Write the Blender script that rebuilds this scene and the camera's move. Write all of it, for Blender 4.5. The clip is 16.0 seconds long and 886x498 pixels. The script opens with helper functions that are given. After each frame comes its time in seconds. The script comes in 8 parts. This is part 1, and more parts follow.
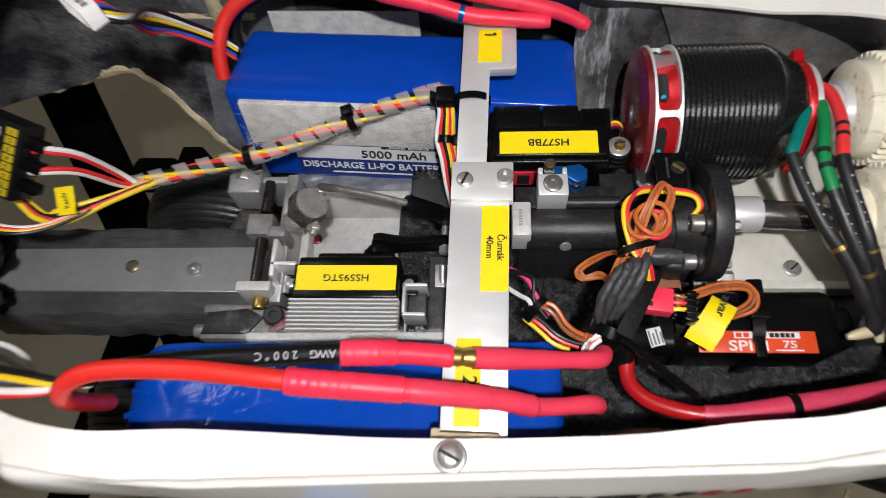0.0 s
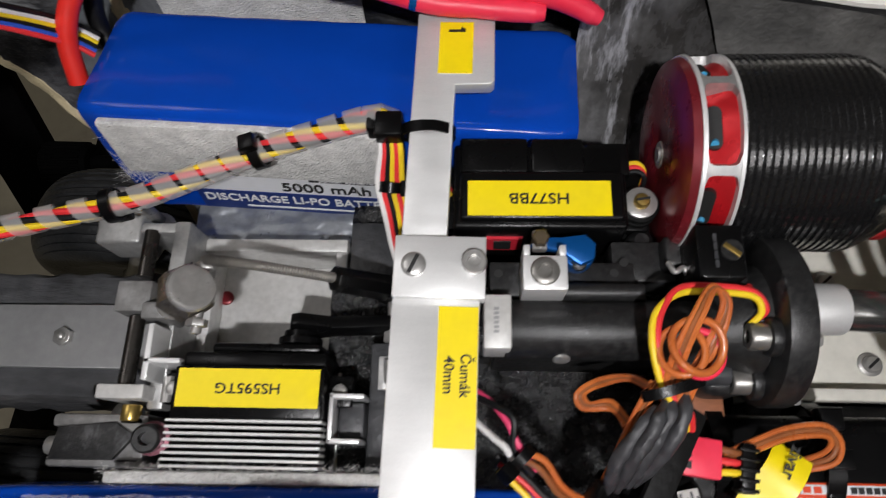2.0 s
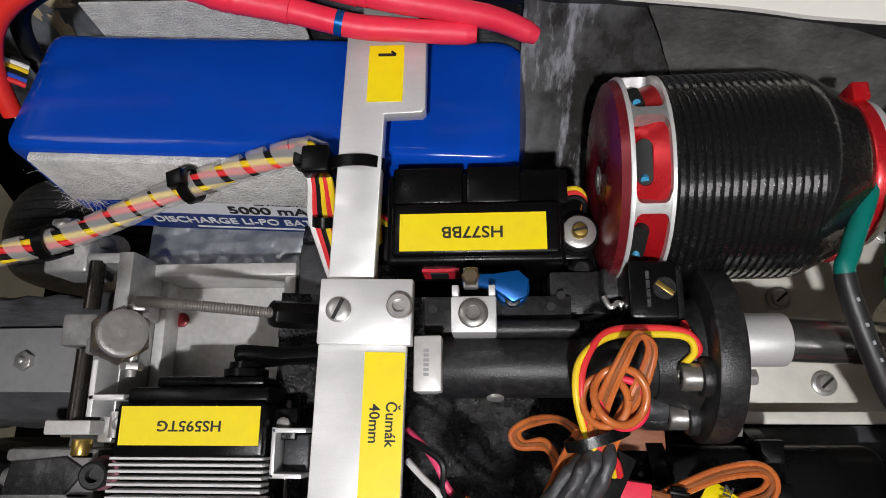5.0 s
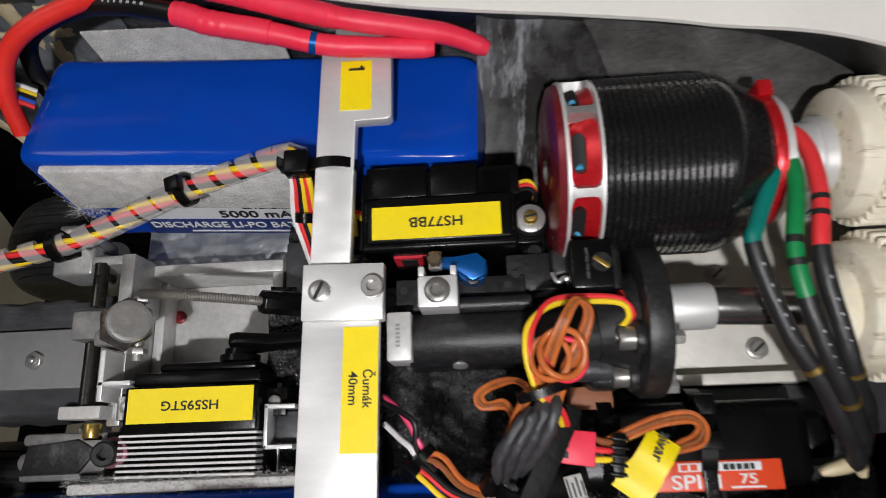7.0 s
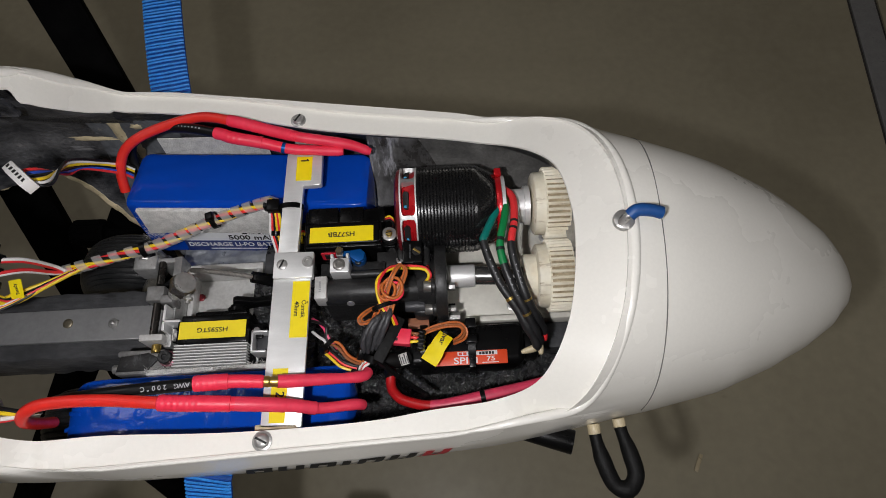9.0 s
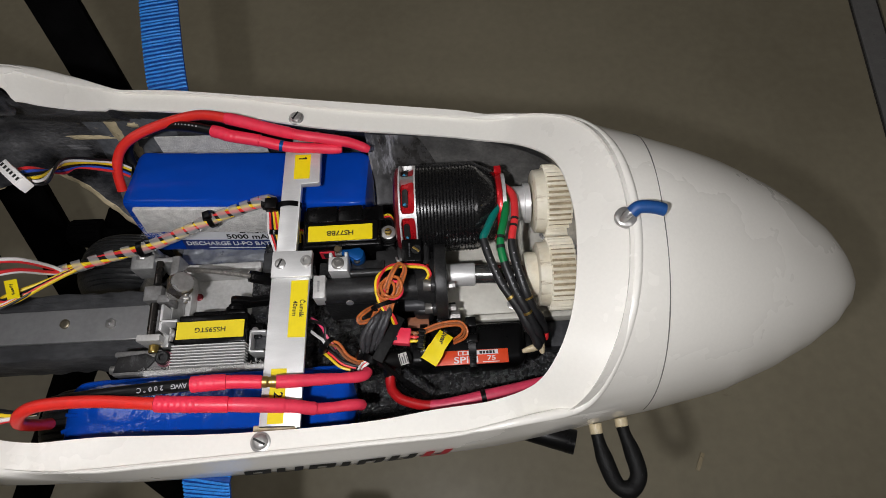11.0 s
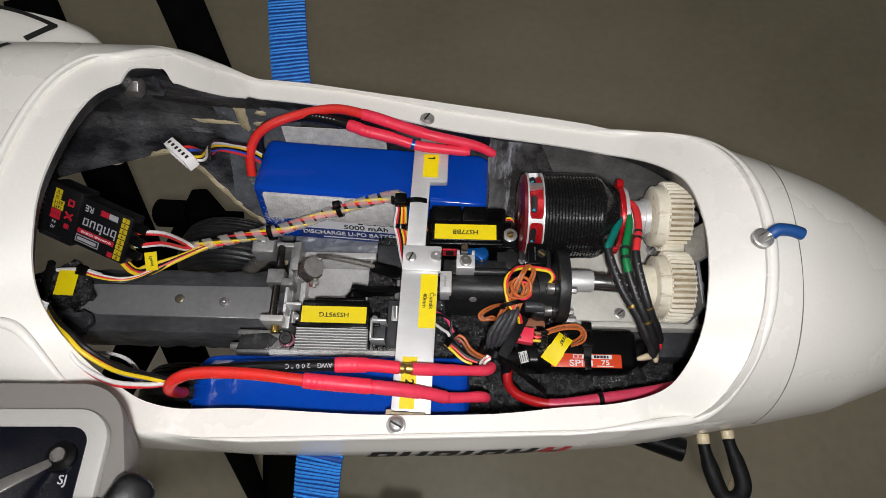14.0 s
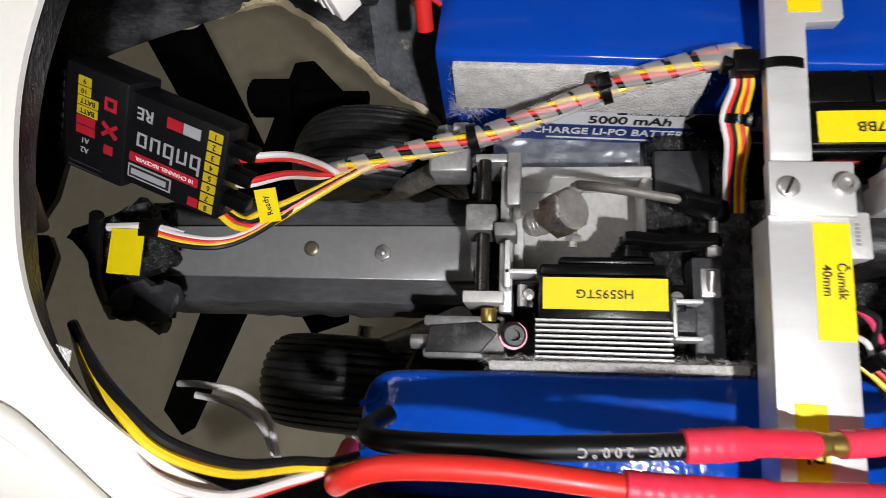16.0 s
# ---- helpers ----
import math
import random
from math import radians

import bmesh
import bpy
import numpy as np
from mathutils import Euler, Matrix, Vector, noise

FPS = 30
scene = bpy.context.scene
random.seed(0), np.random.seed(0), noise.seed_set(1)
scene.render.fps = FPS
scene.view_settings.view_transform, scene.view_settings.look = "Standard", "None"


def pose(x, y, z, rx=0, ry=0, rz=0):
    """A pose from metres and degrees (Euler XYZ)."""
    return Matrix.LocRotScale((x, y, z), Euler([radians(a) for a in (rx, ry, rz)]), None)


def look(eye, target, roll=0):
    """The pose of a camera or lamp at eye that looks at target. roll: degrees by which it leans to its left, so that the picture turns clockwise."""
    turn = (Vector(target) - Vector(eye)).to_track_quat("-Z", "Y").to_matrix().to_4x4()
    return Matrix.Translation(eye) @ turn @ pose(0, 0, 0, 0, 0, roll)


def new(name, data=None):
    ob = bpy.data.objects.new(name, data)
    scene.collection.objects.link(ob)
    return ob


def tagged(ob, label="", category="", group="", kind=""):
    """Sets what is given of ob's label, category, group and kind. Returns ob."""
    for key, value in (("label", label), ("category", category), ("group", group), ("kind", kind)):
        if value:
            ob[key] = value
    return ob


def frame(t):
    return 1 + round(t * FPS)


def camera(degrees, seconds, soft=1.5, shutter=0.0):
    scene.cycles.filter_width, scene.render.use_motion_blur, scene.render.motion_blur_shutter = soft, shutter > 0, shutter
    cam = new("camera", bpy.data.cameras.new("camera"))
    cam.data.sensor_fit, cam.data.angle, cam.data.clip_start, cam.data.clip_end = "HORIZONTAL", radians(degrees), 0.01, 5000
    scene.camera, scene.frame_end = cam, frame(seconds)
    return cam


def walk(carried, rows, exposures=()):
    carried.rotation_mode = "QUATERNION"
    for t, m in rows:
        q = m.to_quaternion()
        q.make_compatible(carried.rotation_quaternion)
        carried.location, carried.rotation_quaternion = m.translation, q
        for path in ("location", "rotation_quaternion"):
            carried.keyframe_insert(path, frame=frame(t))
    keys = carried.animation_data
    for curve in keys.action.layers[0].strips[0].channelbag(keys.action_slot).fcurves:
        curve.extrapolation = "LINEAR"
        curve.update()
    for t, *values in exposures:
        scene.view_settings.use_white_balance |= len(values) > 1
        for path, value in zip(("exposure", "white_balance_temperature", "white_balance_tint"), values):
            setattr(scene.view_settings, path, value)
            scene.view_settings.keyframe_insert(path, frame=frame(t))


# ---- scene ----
cam = camera(69.0, 16.0, soft=0.45, shutter=0.4)
PATH = [
    (0, (0.016, 0.009, 0.299), (-0.168, 0.821, -1.52), -9.0),
    (0.5, (0.009, 0.04, 0.253), (-0.098, 0.78, -1.601), -5.1),
    (1, (0.004, 0.045, 0.239), (-0.094, 0.745, -1.632), -4.2),
    (1.5, (0.0, 0.057, 0.24), (-0.11, 0.758, -1.63), -5.2),
    (2, (0.018, 0.078, 0.247), (-0.11, 0.722, -1.642), -7.4),
    (2.5, (0.026, 0.097, 0.245), (-0.118, 0.659, -1.669), -10.1),
    (3, (0.032, 0.1, 0.243), (-0.127, 0.611, -1.684), -14.2),
    (3.5, (0.036, 0.101, 0.242), (-0.132, 0.608, -1.685), -15.7),
    (4, (0.04, 0.099, 0.246), (-0.133, 0.621, -1.677), -15.8),
    (4.2, (0.038, 0.099, 0.247), (-0.134, 0.625, -1.675), -15.5),
    (6.3, (0.037, 0.098, 0.249), (-0.123, 0.593, -1.682), -15.6),
    (6.5, (0.037, 0.095, 0.253), (-0.116, 0.618, -1.672), -14.3),
    (7, (0.046, 0.086, 0.266), (-0.1, 0.651, -1.647), -14.0),
    (7.5, (0.073, 0.057, 0.32), (-0.014, 0.726, -1.562), -9.9),
    (8, (0.095, 0.011, 0.388), (0.049, 0.76, -1.466), -6.0),
    (8.5, (0.103, -0.01, 0.426), (0.043, 0.797, -1.403), -4.6),
    (9, (0.099, -0.01, 0.424), (0.039, 0.799, -1.404), -4.1),
    (9.2, (0.101, -0.009, 0.42), (0.016, 0.798, -1.408), -5.5),
    (11.5, (0.097, -0.009, 0.421), (0.041, 0.798, -1.408), -4.1),
    (12, (0.088, -0.01, 0.425), (0.029, 0.799, -1.403), -3.5),
    (12.5, (0.058, -0.013, 0.432), (-0.007, 0.785, -1.4), -1.6),
    (13, (0.034, -0.017, 0.435), (-0.064, 0.804, -1.386), -1.1),
    (13.5, (0.032, -0.021, 0.435), (-0.056, 0.813, -1.381), -1.0),
    (14, (0.032, -0.021, 0.434), (-0.039, 0.806, -1.386), -0.4),
    (14.5, (0.033, -0.019, 0.434), (-0.046, 0.802, -1.388), -1.2),
    (15, (0.01, -0.005, 0.425), (-0.166, 0.705, -1.436), -12.0),
    (15.5, (-0.036, 0.04, 0.322), (-0.325, 0.556, -1.589), -25.5),
    (16, (-0.062, 0.062, 0.28), (-0.362, 0.475, -1.654), -31.5),
]
EXPOSURES = [(0.0, 0.1), (0.6, 0.05), (1.5, -0.1), (4.2, -0.1), (6.5, -0.1), (7.5, -0.22), (8.5, -0.44), (9.2, -0.44), (11.3, -0.38), (12.5, -0.3), (13.0, -0.18), (14.6, -0.14), (15.2, 0.1), (16.0, 0.25)]
walk(cam, [(t, look(eye, target, roll)) for t, eye, target, roll in PATH], EXPOSURES)

# ---- light ----
world = bpy.data.worlds.new("world")
scene.world = world
world.use_nodes = True
world.node_tree.nodes["Background"].inputs[0].default_value = (0.55, 0.6, 0.7, 1)
world.node_tree.nodes["Background"].inputs[1].default_value = 0.02


def lamp(name, kind, place, energy, size, color, target=None):
    data = bpy.data.lights.new(name, kind)
    data.energy, data.color = energy, color
    if kind == "AREA":
        data.shape, data.size = "DISK", size
    else:
        data.shadow_soft_size = size
    ob = new(name, data)
    ob.matrix_world = look(place, target) if target else pose(*place)
    return ob


# Fixed spot added in place of the phone torch that moves with the camera.
lamp("torch_stand_in", "SPOT", (0.040, -0.046, 0.46), 6.4, 0.008, (0.98, 0.965, 0.985), (0.03, 0.14, 0.05))
bpy.data.lights["torch_stand_in"].spot_size = radians(150)
bpy.data.lights["torch_stand_in"].spot_blend = 0.6
# Unseen area lamps added as room light; the second lifts the floor below the hull.
lamp("room_fill", "AREA", (0.9, -0.8, 1.95), 12.0, 0.9, (1.0, 0.965, 0.97), (0.3, 0.0, 0.0))
lamp("room_fill", "AREA", (-1.1, 0.5, 1.95), 10.0, 0.9, (1.0, 0.965, 0.97), (-0.3, 0.1, 0.0))

# ---- materials ----
def mat(name, color, rough=0.5, metal=0.0, var=0.15, scale=40.0, bump=0.0, bscale=300.0, spec=0.5, other=None, coat=0.0,
        per_object=0.0, stretch=(1, 1, 1), edge=0.5, mottle=1.0):
    """A surface: base colour drifting towards `other` in patches, fine grain, uneven gloss and relief."""
    m = bpy.data.materials.new(name)
    m.use_nodes = True
    nt = m.node_tree
    b = nt.nodes["Principled BSDF"]
    b.inputs["Metallic"].default_value = metal
    b.inputs["Specular IOR Level"].default_value = spec
    b.inputs["Coat Weight"].default_value = coat
    tc = nt.nodes.new("ShaderNodeTexCoord")
    mp = nt.nodes.new("ShaderNodeMapping")
    mp.inputs["Scale"].default_value = stretch
    nt.links.new(tc.outputs["Object"], mp.inputs[0])
    big = nt.nodes.new("ShaderNodeTexNoise")
    big.inputs["Scale"].default_value = scale
    big.inputs["Detail"].default_value = 6
    big.inputs["Roughness"].default_value = 0.62
    nt.links.new(mp.outputs[0], big.inputs["Vector"])
    ramp = nt.nodes.new("ShaderNodeMapRange")
    ramp.inputs[1].default_value, ramp.inputs[2].default_value = edge - 0.18, edge + 0.18
    nt.links.new(big.outputs[0], ramp.inputs[0])
    fine = nt.nodes.new("ShaderNodeTexNoise")
    fine.inputs["Scale"].default_value = bscale
    fine.inputs["Detail"].default_value = 4
    nt.links.new(mp.outputs[0], fine.inputs["Vector"])
    mix = nt.nodes.new("ShaderNodeMixRGB")
    o = other or tuple(max(0.0, c * (1 - var)) for c in color)
    mix.inputs[1].default_value, mix.inputs[2].default_value = (*color, 1), (*o, 1)
    mul = nt.nodes.new("ShaderNodeMath")
    mul.operation = "MULTIPLY"
    mul.inputs[1].default_value = mottle
    nt.links.new(ramp.outputs[0], mul.inputs[0])
    nt.links.new(mul.outputs[0], mix.inputs[0])
    hsv = nt.nodes.new("ShaderNodeHueSaturation")
    vr = nt.nodes.new("ShaderNodeMapRange")
    vr.inputs[1].default_value, vr.inputs[2].default_value = 0.25, 0.75
    vr.inputs[3].default_value, vr.inputs[4].default_value = 1 - var * 0.5, 1 + var * 0.5
    nt.links.new(fine.outputs[0], vr.inputs[0])
    nt.links.new(vr.outputs[0], hsv.inputs["Value"])
    nt.links.new(mix.outputs[0], hsv.inputs["Color"])
    nt.links.new(hsv.outputs[0], b.inputs["Base Color"])
    rr = nt.nodes.new("ShaderNodeMapRange")
    rr.inputs[1].default_value, rr.inputs[2].default_value = 0.3, 0.7
    rr.inputs[3].default_value, rr.inputs[4].default_value = max(0.03, rough - 0.1), min(1, rough + 0.1)
    nt.links.new(big.outputs[0], rr.inputs[0])
    nt.links.new(rr.outputs[0], b.inputs["Roughness"])
    if bump:
        bp = nt.nodes.new("ShaderNodeBump")
        bp.inputs["Strength"].default_value = bump
        bp.inputs["Distance"].default_value = 0.001
        nt.links.new(fine.outputs[0], bp.inputs["Height"])
        nt.links.new(bp.outputs[0], b.inputs["Normal"])
    return m


WHITE = mat("white_gelcoat", (0.82, 0.80, 0.74), 0.3, var=0.04, scale=5, bscale=600, coat=0.3, mottle=0.3)
WHITE_EDGE = mat("white_paint_edge", (0.74, 0.72, 0.66), 0.45, var=0.12, scale=30, bump=0.15)
CARBON = mat("resin_carbon", (0.018, 0.019, 0.023), 0.36, var=0.7, scale=30, bump=0.9, bscale=520, other=(0.19, 0.19, 0.195), edge=0.61, stretch=(0.7, 1, 1.2))
STREAK = mat("smeared_resin", (0.034, 0.032, 0.030), 0.30, var=0.5, scale=38, bump=0.6, bscale=300, other=(0.24, 0.24, 0.245), edge=0.60, stretch=(1, 1, 0.5))
RESIN = mat("cream_resin", (0.62, 0.52, 0.33), 0.4, var=0.3, scale=70, bump=0.6, bscale=260)
FOAM = mat("black_foam", (0.009, 0.009, 0.0095), 0.27, var=0.7, scale=260, bump=1.0, bscale=1000, other=(0.030, 0.030, 0.031), edge=0.60, spec=0.5)
BLUE_FILM = mat("loose_blue_film", (0.003, 0.062, 0.44), 0.12, var=0.12, scale=30, bump=0.6, bscale=130, spec=0.4)
BLUE = mat("blue_shrink_film", (0.003, 0.056, 0.42), 0.17, var=0.08, scale=25, bump=0.08, bscale=90, spec=0.22)
GREYSILVER = mat("anodised_grey", (0.34, 0.34, 0.34), 0.36, 0.3, var=0.15, scale=60, bump=0.1)
ALU = mat("brushed_aluminium", (0.78, 0.78, 0.77), 0.42, 0.5, var=0.10, scale=40, bump=0.05, bscale=1600, stretch=(1, 5, 1))
ALU_DULL = mat("milled_aluminium", (0.50, 0.50, 0.49), 0.45, 0.7, var=0.25, scale=70, bump=0.15, bscale=500)
STEEL = mat("zinc_steel", (0.58, 0.57, 0.55), 0.34, 0.7, var=0.3, scale=120, bump=0.2)
DULL_STEEL = mat("dull_steel", (0.30, 0.29, 0.27), 0.36, 0.7, var=0.3, scale=120, bump=0.15)
BRASS = mat("brass", (0.6, 0.42, 0.12), 0.35, 0.9, var=0.3, scale=150)
BLACK = mat("black_plastic", (0.0035, 0.0035, 0.0037), 0.30, var=0.3, scale=60, bump=0.06, bscale=1500, spec=0.2)
BLACK_MATT = mat("black_rubber", (0.005, 0.005, 0.005), 0.6, var=0.4, scale=60, bump=0.3, bscale=500, spec=0.2)
BLACK_METAL = mat("black_anodised", (0.013, 0.013, 0.0135), 0.38, 0.1, var=0.5, scale=700, bump=0.15, bscale=2200, other=(0.032, 0.032, 0.031), edge=0.60, spec=0.42)
CHARCOAL = mat("charcoal_paint", (0.030, 0.031, 0.034), 0.45, var=0.5, scale=70, bump=0.5, bscale=300, other=(0.065, 0.066, 0.07), edge=0.6)
YELLOW = mat("yellow_label", (0.88, 0.69, 0.005), 0.40, var=0.05, scale=80, bump=0.03, bscale=500)
INK = mat("black_ink", (0.01, 0.01, 0.01), 0.6, var=0.1)
GREY_INK = mat("grey_ink", (0.34, 0.34, 0.36), 0.6, var=0.1)
WHITE_INK = mat("white_ink", (0.75, 0.75, 0.75), 0.6, var=0.1)
RED_SHRINK = mat("red_heat_shrink", (0.76, 0.022, 0.055), 0.44, var=0.12, scale=60, bump=0.10, bscale=260, other=(0.80, 0.04, 0.085), spec=0.4)
RED_WIRE = mat("red_silicone", (0.72, 0.026, 0.018), 0.42, var=0.12, scale=90, bump=0.05)
BLACK_WIRE = mat("black_silicone", (0.006, 0.006, 0.0065), 0.38, var=0.3, scale=90, spec=0.3)
WIRE_Y = mat("yellow_wire", (0.85, 0.6, 0.02), 0.4, var=0.1)
WIRE_O = mat("orange_wire", (0.54, 0.15, 0.035), 0.28, var=0.25, scale=90, other=(0.44, 0.10, 0.025), coat=0.3)
WIRE_B = mat("brown_wire", (0.30, 0.10, 0.035), 0.28, var=0.25, scale=90, coat=0.3)
WIRE_W = mat("white_wire", (0.78, 0.76, 0.74), 0.4, var=0.06)
WIRE_R = mat("red_wire", (0.75, 0.035, 0.04), 0.4, var=0.1)
WIRE_K = mat("black_wire", (0.009, 0.009, 0.0095), 0.42, var=0.2, spec=0.3)
WIRE_BL = mat("blue_wire", (0.03, 0.09, 0.5), 0.4, var=0.1)
WIRE_G = mat("green_wire", (0.005, 0.22, 0.06), 0.4, var=0.15)
WIRE_T = mat("teal_wire", (0.0, 0.17, 0.14), 0.4, var=0.15)
DARK_RED = mat("dark_red_anodised", (0.22, 0.016, 0.025), 0.30, 0.35, var=0.25, scale=60, bump=0.05, other=(0.15, 0.014, 0.018))
RED_ANO = mat("red_anodised", (0.56, 0.012, 0.018), 0.3, 0.4, var=0.2, scale=90, bump=0.1)
BLUE_RUBBER = mat("blue_rubber", (0.008, 0.07, 0.26), 0.5, var=0.2, scale=90, bump=0.15)
BLUE_ANO = mat("blue_anodised", (0.004, 0.10, 0.36), 0.32, 0.5, var=0.15)
CREAM = mat("cream_nylon", (0.80, 0.75, 0.61), 0.42, var=0.14, scale=90, bump=0.1, other=(0.66, 0.57, 0.40), edge=0.64)
GRIME = mat("brown_grime", (0.40, 0.33, 0.21), 0.6, var=0.5, scale=160, bump=0.2, other=(0.20, 0.15, 0.08), edge=0.52)
VELCRO = mat("white_velcro", (0.82, 0.81, 0.78), 0.9, var=0.3, scale=200, bump=1.0, bscale=1500)
PAPER = mat("white_print", (0.72, 0.73, 0.75), 0.4, var=0.06)
NAVY = mat("navy_print", (0.01, 0.03, 0.16), 0.4, var=0.1)
RED_PRINT = mat("red_print", (0.72, 0.07, 0.02), 0.4, var=0.08)
RED_PRINT2 = mat("pink_red_print", (0.62, 0.02, 0.04), 0.45, var=0.08)
# receiver inks darkened in colour for the shade below the rear deck
SHADED_YELLOW = mat("shaded_yellow_print", (0.50, 0.38, 0.01), 0.45, var=0.08)
SHADED_RED = mat("shaded_red_print", (0.40, 0.012, 0.026), 0.45, var=0.08)
# The strap's two blues put shaded valleys and lit crests into the colour.
STRAP_SHADE = mat("blue_webbing_shade", (0.004, 0.07, 0.34), 0.6, var=0.3, scale=200, bump=0.5, bscale=900)
STRAP_LIT = mat("blue_webbing_lit", (0.035, 0.30, 0.88), 0.4, var=0.25, scale=200, bump=0.6, bscale=900)
CONCRETE = mat("floor_tile", (0.42, 0.378, 0.272), 0.40, var=0.12, scale=2.6, bump=0.12, bscale=60, other=(0.33, 0.295, 0.208))
JOINT = mat("tile_joint", (0.05, 0.045, 0.04), 0.8, var=0.3)
WALLPAINT = mat("wall_paint", (0.5, 0.48, 0.44), 0.8, var=0.1, scale=3)
STAND = mat("black_powder_coat", (0.0022, 0.0022, 0.0023), 0.8, var=0.3, scale=60, bump=0.2, spec=0.03)
TYRE = mat("tyre_rubber", (0.016, 0.017, 0.018), 0.38, var=0.5, scale=70, bump=0.4, bscale=500, other=(0.035, 0.035, 0.036), edge=0.6)
TX_GREY = mat("grey_tx_case", (0.17, 0.158, 0.142), 0.5, var=0.06, scale=30, bump=0.1, bscale=1200)
TX_LIGHT = mat("light_tx_trim", (0.37, 0.36, 0.335), 0.42, var=0.05, scale=40, bump=0.08, bscale=900)
TX_DARK = mat("dark_tx_panel", (0.004, 0.0045, 0.008), 0.25, var=0.2, spec=0.3)


PIN = mat("oily_dark_steel", (0.10, 0.095, 0.088), 0.30, 0.9, var=0.3, scale=120, bump=0.05, other=(0.05, 0.045, 0.04))
MID_GREY = mat("dull_grey_casting", (0.24, 0.24, 0.235), 0.5, 0.3, var=0.3, scale=120, bump=0.3, bscale=500, other=(0.14, 0.135, 0.13))
PALE_ALU = mat("pale_aluminium", (0.60, 0.595, 0.58), 0.46, 0.2, var=0.2, scale=60, bump=0.15, bscale=500, other=(0.45, 0.44, 0.42), edge=0.58)


def clear_plastic():
    m = bpy.data.materials.new("frosted_spiral_wrap")
    m.use_nodes = True
    nt = m.node_tree
    b = nt.nodes["Principled BSDF"]
    b.inputs["Base Color"].default_value = (0.85, 0.84, 0.82, 1)
    b.inputs["Roughness"].default_value = 0.42
    b.inputs["Transmission Weight"].default_value = 0.35
    b.inputs["Alpha"].default_value = 0.40
    b.inputs["IOR"].default_value = 1.3
    return m


FROST = clear_plastic()


def soiled(m, colour, scale, threshold, strength, stretch=(1, 1, 1)):
    """Adds scuffs and specks with a ragged outline to a surface of mat()."""
    nt = m.node_tree
    b = nt.nodes["Principled BSDF"]
    old = b.inputs["Base Color"].links[0].from_socket
    tc = nt.nodes.new("ShaderNodeTexCoord")
    mp = nt.nodes.new("ShaderNodeMapping")
    mp.inputs["Scale"].default_value = stretch
    nt.links.new(tc.outputs["Object"], mp.inputs[0])
    n = nt.nodes.new("ShaderNodeTexNoise")
    n.inputs["Scale"].default_value, n.inputs["Detail"].default_value, n.inputs["Roughness"].default_value = scale, 8, 0.7
    nt.links.new(mp.outputs[0], n.inputs["Vector"])
    r = nt.nodes.new("ShaderNodeMapRange")
    r.inputs[1].default_value, r.inputs[2].default_value = threshold, threshold + 0.09
    r.inputs[4].default_value = strength
    nt.links.new(n.outputs[0], r.inputs[0])
    mix = nt.nodes.new("ShaderNodeMixRGB")
    mix.inputs[2].default_value = (*colour, 1)
    nt.links.new(r.outputs[0], mix.inputs[0])
    nt.links.new(old, mix.inputs[1])
    nt.links.new(mix.outputs[0], b.inputs["Base Color"])
    return m


soiled(CONCRETE, (0.17, 0.145, 0.10), 6.0, 0.66, 0.5, (1, 2.2, 1))
soiled(CONCRETE, (0.52, 0.48, 0.38), 30.0, 0.72, 0.4)
soiled(WHITE, (0.36, 0.32, 0.25), 300.0, 0.745, 0.7, (1, 0.6, 1))
soiled(WHITE_EDGE, (0.35, 0.31, 0.24), 70.0, 0.68, 0.6)
soiled(CARBON, (0.40, 0.40, 0.41), 330.0, 0.65, 0.7, (0.8, 1, 1.2))
soiled(CARBON, (0.30, 0.30, 0.31), 45.0, 0.64, 0.6, (0.5, 1, 2.0))
soiled(CARBON, (0.004, 0.004, 0.005), 60.0, 0.60, 0.8)
soiled(CREAM, (0.30, 0.21, 0.10), 260.0, 0.58, 0.75, (0.12, 1, 1))
soiled(RESIN, (0.07, 0.06, 0.05), 240.0, 0.58, 0.8)
soiled(BLACK, (0.05, 0.05, 0.05), 260.0, 0.70, 0.6)
soiled(BLACK_METAL, (0.26, 0.26, 0.25), 900.0, 0.735, 0.7)
soiled(BLACK_METAL, (0.13, 0.13, 0.135), 95.0, 0.58, 0.45, (1, 0.6, 1))
soiled(ALU, (0.36, 0.35, 0.34), 190.0, 0.70, 0.5, (1, 0.35, 1))
soiled(ALU_DULL, (0.16, 0.13, 0.10), 150.0, 0.62, 0.7)
soiled(FOAM, (0.16, 0.16, 0.16), 520.0, 0.67, 0.7)
soiled(BLACK_MATT, (0.09, 0.09, 0.09), 300.0, 0.68, 0.6)
soiled(GREYSILVER, (0.50, 0.50, 0.50), 160.0, 0.70, 0.5, (0.3, 1, 1))


# ---- shaping helpers ----
AXIS = pose(0.007, 0.122, 0, 0, 0, 3.0)      # the model's inner frame: u along to the nose, v to its left side


def thing(name, label, category, place=None, group="", kind=""):
    ob = new(name)
    ob.matrix_world = place if place is not None else AXIS
    return tagged(ob, label, category, group, kind)


def finish(bm, smooth=True, angle=40.0):
    bmesh.ops.recalc_face_normals(bm, faces=bm.faces)
    for f in bm.faces:
        f.smooth = smooth
    if smooth:
        for e in bm.edges:
            e.smooth = len(e.link_faces) == 2 and e.calc_face_angle(0) < radians(angle)


